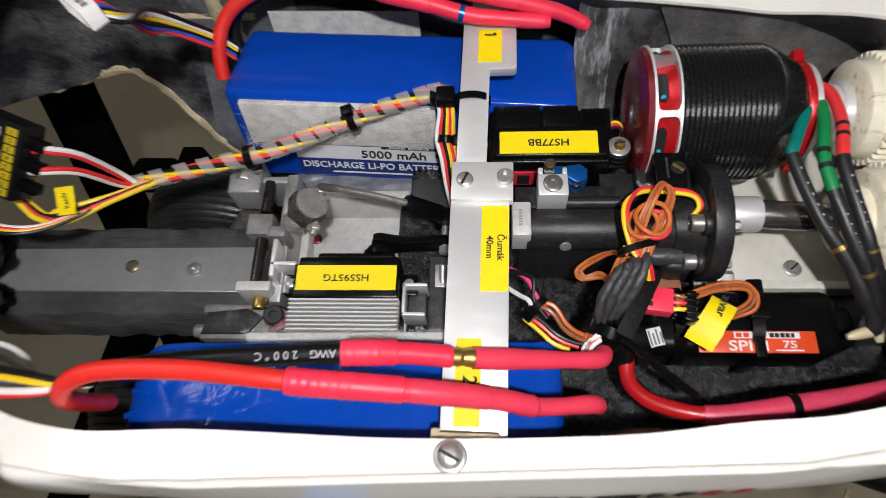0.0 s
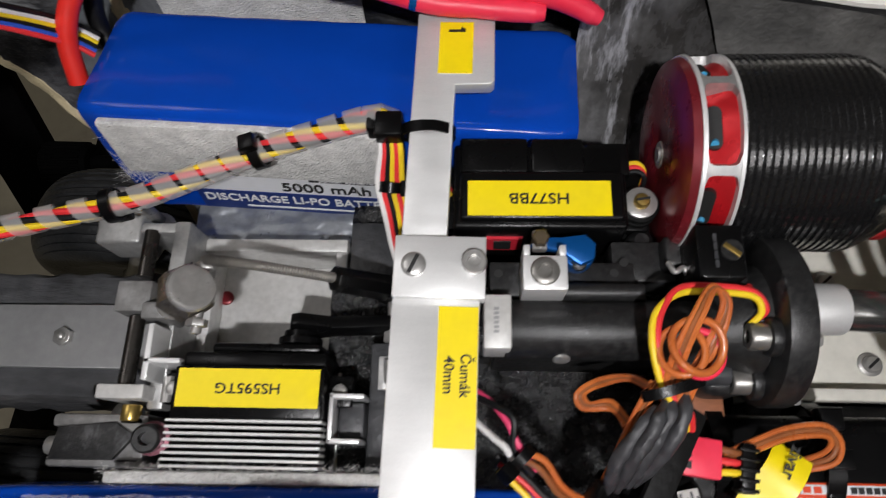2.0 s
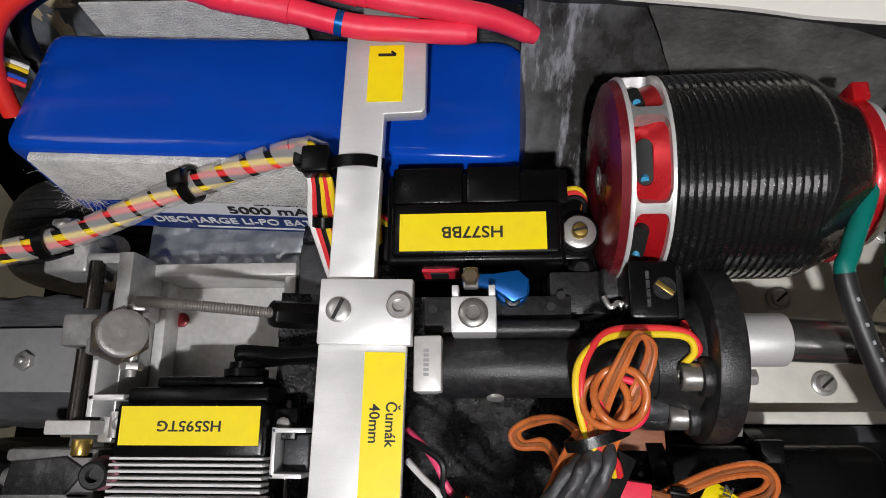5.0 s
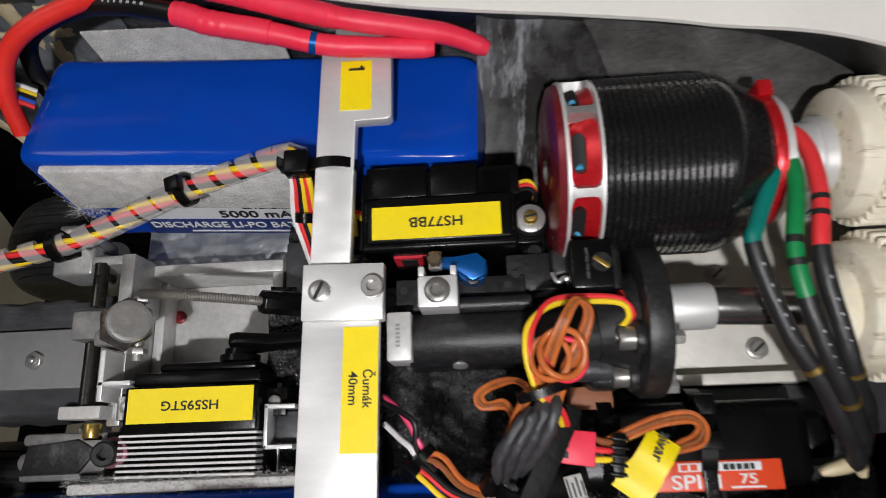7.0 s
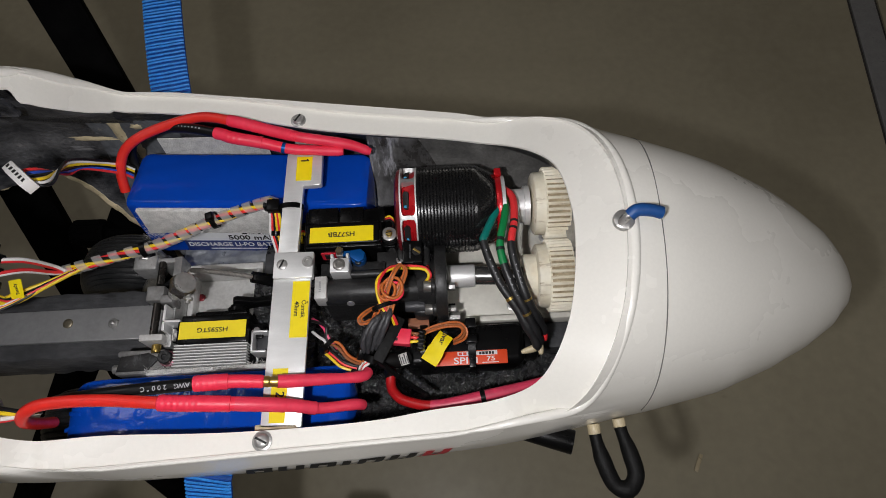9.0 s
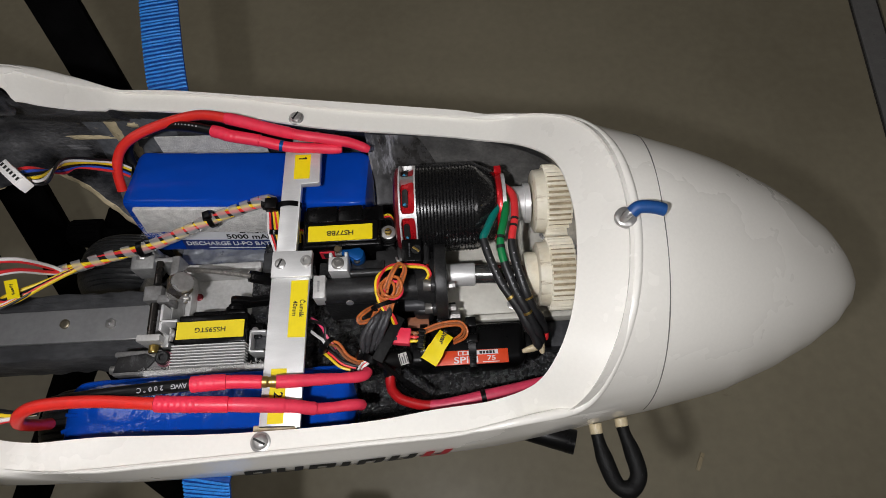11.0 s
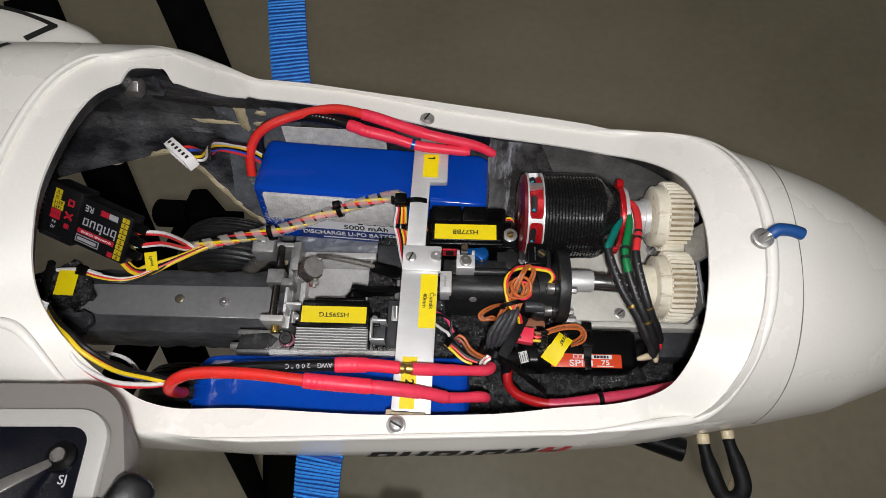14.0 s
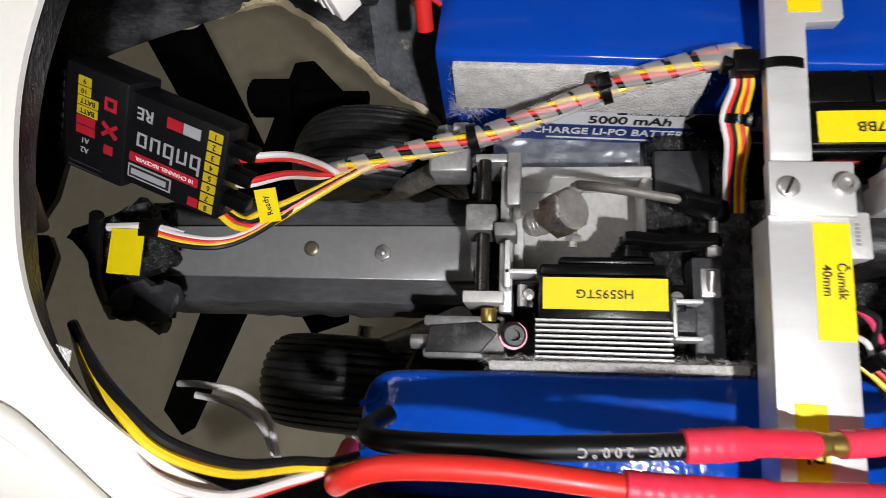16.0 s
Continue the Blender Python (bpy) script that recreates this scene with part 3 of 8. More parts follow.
for name, ahead in (("front_bead", True), ("rear_bead", False)):
    sel = [bead_at(p, n) for p, n in zip(hatch_line, out_n) if (p.x > 0.095 if ahead else p.x < -0.125)]
    if ahead:
        k = max(range(len(sel)), key=lambda i: (sel[i] - sel[i - 1]).length)
        if (sel[k] - sel[k - 1]).length > 0.02:
            sel = sel[k:] + sel[:k]
    else:
        k = max(range(len(sel)), key=lambda i: (sel[i] - sel[i - 1]).length)
        sel = sel[k:] + sel[:k]
    for _ in range(60 if ahead else 12):
        sel = [sel[0]] + [(sel[i - 1] + sel[i] * 2 + sel[i + 1]) / 4 for i in range(1, len(sel) - 1)] + [sel[-1]]
    part(name, tube(sel, 0.0026, straight=True, seg=10, radii=[0.3, 0.8] + [1.0] * 12 + [0.8, 0.3]), WHITE, fuselage)
for side, sign in ((0, 1), (1, -1)):
    if sign > 0:
        sel = [Vector((x, Y0 + half_width(x) - 0.0008, 0.1065)) for x in np.linspace(-0.24, 0.072, 50)]
    else:
        sel = [on_skin(x, Y0 - half_width(x) + 0.0024 + 0.0010 * max(0.0, x - 0.09) / 0.03, -0.0010) for x in np.linspace(-0.095, 0.118, 60)]
    part("side_bead", tube(sel, 0.0013, straight=True, seg=8, radii=[0.2, 0.7] + [1.0] * 12 + [0.7, 0.2]), WHITE, fuselage)
# cream edge round the wheel well
for sign in (1, -1):
    edge_pts = []
    for x in np.linspace(-0.300, -0.100, 70):
        a = radians(well_depth(x, sign))
        w = half_width(x)
        wob = 0.0012 * noise.noise((x * 90, sign * 3, 0))
        edge_pts.append(Vector((x, Y0 + sign * (w - 0.002) * math.cos(a), mid_z(x) - 0.105 * math.sin(a) + wob)))
    bm = tube(edge_pts, 0.0032, straight=True, seg=8)
    for v in bm.verts:
        v.co += Vector((noise.noise(v.co * 160), noise.noise(v.co * 160 + Vector((7, 0, 0))), noise.noise(v.co * 150))) * 0.0013
    part("well_edge", bm, RESIN, fuselage, "cream raw resin edge of the wheel well")
# black side markings, as plain shapes
def side_spot(x, z):
    """A place on the fuller side, just proud of the paint."""
    w = half_width(x)
    if z > mid_z(x):
        w -= 0.0020 * (1 - max(0.0, 1 - (z - mid_z(x)) / (0.1125 - mid_z(x))) ** (1 / 1.7))
    else:
        w *= math.sqrt(max(0.0, 1 - ((mid_z(x) - z) / 0.105) ** 2))
    return Vector((x, mid_y(x) - w - belly(x) * max(0.0, min(1.0, (0.108 - z) / 0.016)) - 0.0005, z))


def side_patch(x0, x1, z0, z1):
    bm = bmesh.new()
    rows = [[bm.verts.new(side_spot(x + (z - 0.085) * 0.25, z)) for z in np.linspace(z0, z1, 6)] for x in np.linspace(x0, x1, 5)]
    for p0, p1 in zip(rows, rows[1:]):
        for j in range(5):
            bm.faces.new((p0[j], p0[j + 1], p1[j + 1], p1[j]))
    return bm


LOW, HIGH, BAR_W = 0.066, 0.0925, 0.0042
for x, kind in ((-0.010, "ring"), (0.006, "cup"), (0.022, "ring"), (0.038, "stroke"), (0.046, "arch"), (0.062, "cross"), (0.079, "cross")):
    shapes = [side_patch(x, x + BAR_W, LOW, HIGH)]
    if kind != "stroke":
        shapes.append(side_patch(x + 0.0088, x + 0.0088 + BAR_W, LOW, HIGH))
    if kind in ("ring", "arch"):
        shapes.append(side_patch(x + BAR_W, x + 0.0088, HIGH - 0.005, HIGH))
    if kind in ("ring", "cup"):
        shapes.append(side_patch(x + BAR_W, x + 0.0088, LOW, LOW + 0.005))
    if kind == "cross":
        shapes.append(side_patch(x + BAR_W, x + 0.0088, 0.0730, 0.0810))
    part("marking", join(*shapes), RED_PRINT2 if x > 0.07 else INK, fuselage, "plain painted side marking")
# the flash stripe on the rear deck
band([(-0.219, 0.203), (-0.224, 0.193), (-0.230, 0.181), (-0.2335, 0.165), (-0.2338, 0.148), (-0.233, 0.120), (-0.231, 0.095)], 0.0045, 0.0006, INK, "stripe", fuselage, "black painted stripe")
band([(-0.196, 0.040), (-0.1925, 0.034), (-0.197, 0.0315), (-0.206, 0.0325)], 0.0028, 0.0008, INK, "stripe", fuselage, "black painted stripe")

# wing root stub
wing = thing("wing_root", "white wing root fairing with a rounded nose beside the hull", "wing", pose(0, 0, 0))
def wing_half(d):
    """Half thickness of the wing at a distance behind its leading edge."""
    return 0.029 * math.sqrt(max(0.0, 1 - (1 - min(1.0, d / 0.16)) ** 2.6)) * (1 - 0.12 * max(0.0, d - 0.16) / 0.14)


def wing_nose(y):
    return -0.203 - 0.35 * max(0.0, y - 0.236) - 9.0 * max(0.0, y - 0.250) ** 1.55


bm = bmesh.new()
rows = []
stations = [0.30 * (k / 17) ** 2.2 for k in range(18)]
for y in np.linspace(0.205, 0.2635, 16):
    edge = max(0.0, (y - 0.2595) / 0.004)
    k = math.sqrt(max(0.0, 1 - edge * edge * 0.9))
    row = [bm.verts.new((wing_nose(y) - d, y, 0.110 + wing_half(d) * k)) for d in stations]
    row += [bm.verts.new((wing_nose(y) - d, y, 0.110 - 0.7 * wing_half(d) * k)) for d in reversed(stations[1:])]
    rows.append(row)
for a, b in zip(rows, rows[1:]):
    for i in range(len(a)):
        bm.faces.new((a[i], a[(i + 1) % len(a)], b[(i + 1) % len(b)], b[i]))
bm.faces.new(rows[-1])
part("root", bm, WHITE, wing)


def wing_stripe(points, width):
    path = spline([(x, y, 0) for x, y in points], 8)
    bm = bmesh.new()
    last = None
    for i, q in enumerate(path):
        t = (path[min(i + 1, len(path) - 1)] - path[max(i - 1, 0)]).normalized()
        n = Vector((-t.y, t.x, 0)) * width / 2
        row = [bm.verts.new((e.x, e.y, 0.1104 + wing_half(max(0.0, wing_nose(e.y) - e.x)))) for e in (q + n, q - n)]
        if last:
            bm.faces.new((last[0], last[1], row[1], row[0]))
        last = row
    return part("stripe", bm, INK, wing, "black painted stripe")


wing_stripe([(-0.232, 0.2515), (-0.245, 0.2555), (-0.262, 0.2585), (-0.30, 0.2600)], 0.0034)
wing_stripe([(-0.2325, 0.2525), (-0.2385, 0.2440), (-0.2440, 0.2365)], 0.0042)

# screws through the rim
screw_slot("rim_screw", "zinc slotted screw on a washer in the white rim", (0.003, 0.2115, 0.1105), 0.0033, 0.0022, STEEL, pose(0, 0, 0), washer=0.0044, turn=60)
screw_slot("rim_screw", "zinc slotted screw on a washer in the white rim", (0.004, 0.0295, 0.1105), 0.0036, 0.0022, STEEL, pose(0, 0, 0), washer=0.0048, turn=-25)

# hook with a blue sleeve on the nose
hook = thing("canopy_hook", "steel hook with a blue rubber sleeve on the nose deck", "hook", pose(0, 0, 0))
hz = skin(0.174, 0.124)
part("eyelet", lathe((0.174, 0.124, hz - 0.001), (0, 0, 1), [(0, 0.0052), (0.0022, 0.005), (0.0032, 0.0034), (0.0032, 0.002), (0.0012, 0.0018), (0.0012, 0.0001)], 28), STEEL, hook)
part("wire", tube([(0.172, 0.122, hz), (0.174, 0.123, hz + 0.005), (0.178, 0.1255, hz + 0.008)], 0.0019), STEEL, hook)
part("sleeve", tube([(0.1755, 0.1238, hz + 0.0055), (0.1785, 0.1255, hz + 0.0074), (0.1850, 0.1256, hz + 0.0070), (0.1900, 0.1250, hz + 0.0056)], 0.0030, seg=14), BLUE_RUBBER, hook, "blue rubber sleeve")

# loop handle under the side of the nose
loop = thing("cable_loop", "black sleeved cable loop on the side of the nose", "cable", pose(0, 0, 0))
ls = spline([(0.1685, 0.0428, 0.07), (0.1695, 0.0362, 0.069), (0.1725, 0.0253, 0.068), (0.1777, 0.0142, 0.066), (0.1846, 0.0123, 0.066), (0.1889, 0.019, 0.067), (0.1867, 0.0299, 0.068), (0.1835, 0.0393, 0.069), (0.182, 0.0452, 0.07)], 8)
part("sleeve", tube(ls[4:-4], 0.0044, straight=True, seg=12, radii=[0.75, 0.72, 0.8, 1, 1, 0.98, 0.95, 1.05, 1.1, 1, 1, 1, 1, 0.95, 0.8, 0.72, 0.75]), BLACK_MATT, loop)
part("collar", cyl((0.1683, 0.0445, 0.0703), (0.1688, 0.0390, 0.0694), 0.0034, bevel=0.0006), RESIN, loop, "pale glued collar")
part("collar", cyl((0.1818, 0.0475, 0.0703), (0.1825, 0.0430, 0.0694), 0.0034, bevel=0.0006), RESIN, loop, "pale glued collar")
horn = thing("air_outlet", "black tapered outlet on the belly side", "outlet", pose(0, 0, 0))
part("cone", cyl((0.095, 0.050, 0.066), (0.157, 0.0345, 0.072), 0.003, 0.0065, 20, 0.0008), BLACK, horn)

# bolt in the rear notch
nb = thing("wing_bolt", "dark steel threaded bolt with a nut in the hull corner", "bolt", pose(0, 0, 0))
bm = tube([(-0.204, 0.1945, 0.1465), (-0.163, 0.1945, 0.1465)], 0.0022, n=40)
part("thread", join(bm, *[cyl((-0.203 + k * 0.0011, 0.1945, 0.1465), (-0.2025 + k * 0.0011, 0.1945, 0.1465), 0.0026, seg=12) for k in range(37)]), STEEL, nb)
part("nut", cyl((-0.1625, 0.1945, 0.1465), (-0.1530, 0.1945, 0.1465), 0.0054, seg=6, bevel=0.0006), DULL_STEEL, nb)
part("pad", box(-0.172, -0.150, 0.203, 0.2075, 0.128, 0.1455, 0.0012), CARBON, nb)

# ---- hull inside: patches and floor ----
foam = thing("foam_floor", "black lumpy foam and resin floor under the drive", "floor lining")
bm = bmesh.new()
bmesh.ops.create_grid(bm, x_segments=110, y_segments=64, size=1)
for v in bm.verts:
    u = 0.060 + v.co.x * 0.094
    side = 0.012 - half_width(u + 0.007) - 0.052 * u
    side = max(side, -0.090)
    w = side + (0.014 - side) * (v.co.y + 1) / 2
    v.co = Vector((u, w, 0.0))
    n1 = noise.noise(v.co * 45) * 0.0030 + noise.noise(v.co * 160) * 0.0011 + noise.noise(v.co * 520) * 0.0009
    v.co.z = 0.047 + n1 + 0.022 * max(0, (side + 0.018 - w) / 0.018) + 0.012 * max(0, (-0.005 - u) / 0.03)
part("top", bm, FOAM, foam)
part("block", box(-0.034, 0.140, -0.070, 0.012, 0.012, 0.043, 0.003), FOAM, foam)
bulk = thing("foam_bulkhead", "black glossy resin-soaked foam bulkhead behind the servo", "bulkhead")
bm = bmesh.new()
bmesh.ops.create_grid(bm, x_segments=30, y_segments=64, size=1)
for v in bm.verts:
    v.co = Vector((-0.0145 + v.co.x * 0.0165, -0.006 + v.co.y * 0.046, 0.0))
    v.co.z = 0.050 + noise.noise(v.co * 60) * 0.005 + noise.noise(v.co * 230) * 0.0022 + noise.noise(v.co * 700) * 0.0010
part("top", bm, FOAM, bulk)
part("block", box(-0.031, 0.002, -0.052, 0.040, 0.004, 0.046, 0.002), FOAM, bulk)

# floor of the front bay and the wall patches
keel = thing("keel_panel", "grey resin-smeared belly panel inside the hull", "panel", pose(0, 0, 0))
bm = bmesh.new()
bmesh.ops.create_grid(bm, x_segments=60, y_segments=30, size=1)
for v in bm.verts:
    x, y = 0.035 + v.co.x * 0.128, 0.158 + v.co.y * 0.05
    v.co = Vector((x, y, 0.012 + noise.noise((x * 60, y * 60, 0)) * 0.003))
part("sheet", bm, CARBON, keel)
def bay_wall(x, a, lift=0.0):
    """The curved inner wall beside the motor: upright under the rim, flat at the keel."""
    top = Y0 + half_width(x) - 0.0125 - lift
    return Vector((x, Y0 + 0.012 + (top - Y0 - 0.012) * math.cos(a), 0.108 - (0.076 - lift) * math.sin(a)))


fil = thing("resin_fillet", "brown-grey hull wall smeared with pale resin beside battery and motor", "bulkhead", pose(0, 0, 0))
bm = bmesh.new()
bmesh.ops.create_grid(bm, x_segments=60, y_segments=50, size=1)
for v in bm.verts:
    p = bay_wall(0.1035 + v.co.x * 0.0615, radians(44 + v.co.y * 44))
    p.y -= 0.006 * max(0.0, 1 - (p.x - 0.02) / 0.03)
    v.co = p + Vector((0, noise.noise(p * 90) * 0.0012 + noise.noise(p * 320) * 0.0005, noise.noise(p * 80) * 0.0015))
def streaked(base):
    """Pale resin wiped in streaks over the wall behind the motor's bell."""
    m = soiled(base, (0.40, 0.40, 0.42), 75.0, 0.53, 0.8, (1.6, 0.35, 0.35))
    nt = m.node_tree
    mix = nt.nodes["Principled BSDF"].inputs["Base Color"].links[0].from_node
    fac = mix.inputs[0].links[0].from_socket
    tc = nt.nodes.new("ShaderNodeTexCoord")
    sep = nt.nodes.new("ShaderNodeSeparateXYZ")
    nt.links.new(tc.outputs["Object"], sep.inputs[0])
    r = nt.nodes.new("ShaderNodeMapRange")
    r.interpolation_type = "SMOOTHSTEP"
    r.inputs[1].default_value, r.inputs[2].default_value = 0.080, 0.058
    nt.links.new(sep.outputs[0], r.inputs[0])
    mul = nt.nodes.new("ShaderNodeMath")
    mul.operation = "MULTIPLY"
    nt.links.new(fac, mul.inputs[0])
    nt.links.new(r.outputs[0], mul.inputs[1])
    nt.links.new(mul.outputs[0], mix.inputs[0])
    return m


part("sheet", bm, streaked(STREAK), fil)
well_panel = thing("well_panel", "grey painted hull wall with cream resin remains", "panel", pose(0, 0, 0))
bm = bmesh.new()
bmesh.ops.create_grid(bm, x_segments=40, y_segments=24, size=1)
for v in bm.verts:
    x = -0.1125 + v.co.x * 0.0285
    w, deep = half_width(x) - 0.0052, min(70.0, well_depth(x, 1) - 1.0)
    a = radians(-4 + (deep + 4) * (v.co.y + 1) / 2)
    q = Vector((x, Y0 + w * math.cos(a), mid_z(x) - 0.099 * math.sin(a)))
    v.co = q + Vector((0, noise.noise(q * 120) * 0.0006, noise.noise(q * 110) * 0.0006))
part("sheet", bm, soiled(soiled(mat("blue_grey_paint", (0.15, 0.16, 0.175), 0.42, var=0.4, scale=60, bump=0.5, bscale=400, other=(0.05, 0.053, 0.06), edge=0.55), (0.62, 0.53, 0.36), 48.0, 0.62, 0.9), (0.42, 0.43, 0.44), 120.0, 0.62, 0.7), well_panel)
tp = thing("tape_scrap", "torn scrap of frosted tape under the rear rim", "tape", pose(0, 0, 0))
part("sheet", moved(extrude_outline([(-0.005, -0.003), (0.002, -0.004), (0.006, -0.001), (0.004, 0.002), (-0.001, 0.001), (-0.004, 0.004)], 0, 0.0003), pose(-0.1565, 0.0590, 0.1625, 14, -10, 40)), VELCRO, tp)
smear = thing("resin_smear", "cream resin and tape remains on the hull wall", "resin", pose(0, 0, 0))
rng_s = random.Random(44)
for x0, z0, lx, lz in ((-0.143, 0.071, 0.030, 0.0020), (-0.124, 0.077, 0.008, 0.012), (-0.112, 0.072, 0.012, 0.0024), (-0.117, 0.058, 0.006, 0.010), (-0.110, 0.084, 0.008, 0.003), (-0.119, 0.046, 0.011, 0.007), (-0.0985, 0.031, 0.010, 0.006)):
    bm = bmesh.new()
    bmesh.ops.create_grid(bm, x_segments=14, y_segments=10, size=1)
    seed = rng_s.random() * 50
    for v in bm.verts:
        a, b = v.co.x, v.co.y
        ragged = 1 + 0.45 * noise.noise((a * 2.2 + seed, b * 2.2, 0))
        x, z = x0 + a * lx / 2 * ragged, z0 + b * lz * ragged
        w = half_width(x)
        low = max(0.0, (mid_z(x) - z) / 0.105)
        v.co = Vector((x, Y0 + w * math.sqrt(max(0.0, 1 - low * low)) - 0.0052 - 0.0014 * (1 - a * a) * (1 - b * b), z))
    part("patch", bm, RESIN, smear)
vel = thing("velcro_patch", "white woven velcro strip on the hull wall behind the battery", "velcro")
bm = box(-0.099, -0.031, 0.0855, 0.0862, 0.066, 0.0945, 0)
part("strip", moved(bm, Matrix.Translation((0, 0.0015, 0)) @ pose(0, 0, 0, -6, 0, -2.0)), VELCRO, vel)


# ---- batteries ----
def crumpled_pack(name, parent, size, m, seed, wrinkle=0.0007, taper=0.006, nose=0.0, film=BLUE):
    """A shrink-wrapped pack: soft edges, film puckered at the ends."""
    l, w, h = size
    bm = bmesh.new()
    nx, ny = 60, 40
    rows = []
    for i in range(nx + 1):
        f = i / nx
        u = (f - 0.5) * l
        end = max(0, (abs(f - 0.5) - 0.44) / 0.06)
        k = 1 - (1 - math.sqrt(max(0, 1 - end ** 2.4))) * (taper * 2 / w + 0.35 * (end > 0.9))
        blunt = 1.0
        if nose and f * l < nose:      # one end closes in a rounded nose
            blunt = math.sqrt(max(0.0, 1 - ((nose - f * l) / nose) ** 2 * 0.88))
        row = []
        for j in range(ny):
            a = 2 * math.pi * j / ny
            n = 0.16
            cy, cz = math.copysign(abs(math.cos(a)) ** n, math.cos(a)), math.copysign(abs(math.sin(a)) ** n, math.sin(a))
            p = Vector((u, cy * w / 2 * k * blunt, cz * h / 2 * (1 - (1 - k) * w / h) * (0.4 + 0.6 * blunt)))
            q = Vector((u * 1.0, p.y, p.z))
            amp = wrinkle * (0.25 + 2.6 * max(0, (abs(f - 0.5) - 0.38) / 0.12) ** 2)
            p += Vector((0, cy, cz)) * noise.noise(q * (90 if film == BLUE else 140) + Vector((seed, 0, 0))) * amp
            row.append(bm.verts.new(p))
        rows.append(row)
    for a, b in zip(rows, rows[1:]):
        for j in range(ny):
            bm.faces.new((a[j], a[(j + 1) % ny], b[(j + 1) % ny], b[j]))
    bm.faces.new(rows[0])
    bm.faces.new(rows[-1])
    bmesh.ops.transform(bm, matrix=m, verts=bm.verts)
    return part(name, bm, film, parent)


def fuzz(parent, u0, u1, v0, v1, z0, z1, count, length, seed, m=None, label=""):
    """Loose fibres along the edge of a velcro strip."""
    rnd = random.Random(seed)
    verts, faces = [], []
    for _ in range(count):
        p = Vector((rnd.uniform(u0, u1), rnd.uniform(v0, v1), rnd.uniform(z0, z1)))
        d = Vector((rnd.uniform(-1, 1), rnd.uniform(-1, 0.6), rnd.uniform(-0.7, 0.7))).normalized()
        c = Vector((rnd.uniform(-1, 1), rnd.uniform(-1, 1), rnd.uniform(-1, 1))) * 0.6
        s = d.orthogonal().normalized() * 0.00004
        prev = None
        for k in range(4):
            f = k / 3 * length * rnd.uniform(0.7, 1.2)
            q = p + d * f + c * f * f / length
            i = len(verts)
            verts += [q + s, q - s]
            if prev is not None:
                faces.append((prev, prev + 1, i + 1, i))
            prev = i
    me = bpy.data.meshes.new("fuzz")
    me.from_pydata([tuple(v) for v in verts], [], faces)
    me.materials.append(VELCRO)
    ob = new("fuzz", me)
    ob.parent = parent
    if m is not None:
        ob.matrix_basis = m
    return tagged(ob, label or "loose white fibres", kind="stuff")


b1 = thing("lipo_battery", "blue shrink-wrapped battery with white velcro strip and printed label", "battery", group="batteries")
B1 = pose(-0.0333, 0.0620, 0.0625, -9, 1.4, -2.8)
crumpled_pack("pack", b1, (0.147, 0.0415, 0.052), B1, 1, 0.0009)
front = -0.0209      # the face turned to the bay
part("velcro", moved(box(-0.0655, 0.0155, front - 0.0022, front + 0.0006, 0.0, 0.0232, 0.0007), B1), VELCRO, b1, "white fuzzy velcro strip")
fuzz(b1, -0.067, 0.0165, front - 0.0025, front - 0.001, -0.002, 0.0240, 700, 0.0020, 3, B1)
fuzz(b1, -0.067, -0.055, front - 0.0030, front - 0.001, -0.003, 0.004, 160, 0.0040, 4, B1)
lab = part("printed_label", moved(box(-0.048, 0.050, front - 0.0004, front + 0.0008, -0.0215, -0.002, 0), B1), PAPER, b1, "white and navy printed label")
part("stripe", moved(box(-0.048, 0.050, front - 0.0007, front + 0.0004, -0.0212, -0.0106, 0), B1), NAVY, lab)
part("emblem", moved(extrude_outline([(0.0145, -0.0055), (0.018, -0.0015), (0.0265, -0.0015), (0.030, -0.0055), (0.0265, -0.0098), (0.018, -0.0098)], 0, 0.0005), B1 @ pose(0, front - 0.0005, 0, 90)), INK, lab, "plain dark six-sided shape")
part("plaque", moved(box(-0.009, 0.015, front - 0.0008, front, -0.0028, -0.0001, 0), B1), INK, lab)
FACE = B1 @ pose(0, front - 0.0009, 0, 90, 0, 0)
text("power systems", 0.0024, WHITE_INK, lab, FACE @ pose(0.003, -0.0014, 0), sx=1.2)
text("5000 mAh", 0.0066, INK, lab, FACE @ pose(-0.0040, -0.0066, 0), sx=1.05, extrude=0.0001)
text("DISCHARGE LI-PO BATTERY", 0.0058, WHITE_INK, lab, FACE @ pose(-0.0135, -0.0143, 0), sx=0.90)
part("fine_print", moved(box(-0.033, 0.020, front - 0.0009, front - 0.0003, -0.0194, -0.0186, 0), B1), WHITE_INK, lab, "line of fine print as a plain bar")
part("fine_print", moved(box(0.026, 0.046, front - 0.0009, front - 0.0003, -0.0180, -0.0172, 0), B1), WHITE_INK, lab, "line of fine print as a plain bar")
part("side_tape", moved(box(-0.0715, -0.070, -0.012, 0.006, 0.006, 0.02, 0.0005), B1), PAPER, b1, "pale tape on the end")

b2 = thing("lipo_battery", "glossy crumpled blue battery under thick red leads", "battery", group="batteries")
B2 = pose(-0.0492, -0.0645, 0.0545, 0, 0, 0.6)
crumpled_pack("pack", b2, (0.159, 0.0385, 0.048), B2 @ pose(0, -0.0040, 0), 5, 0.0013, 0.010, 0.016, BLUE_FILM)
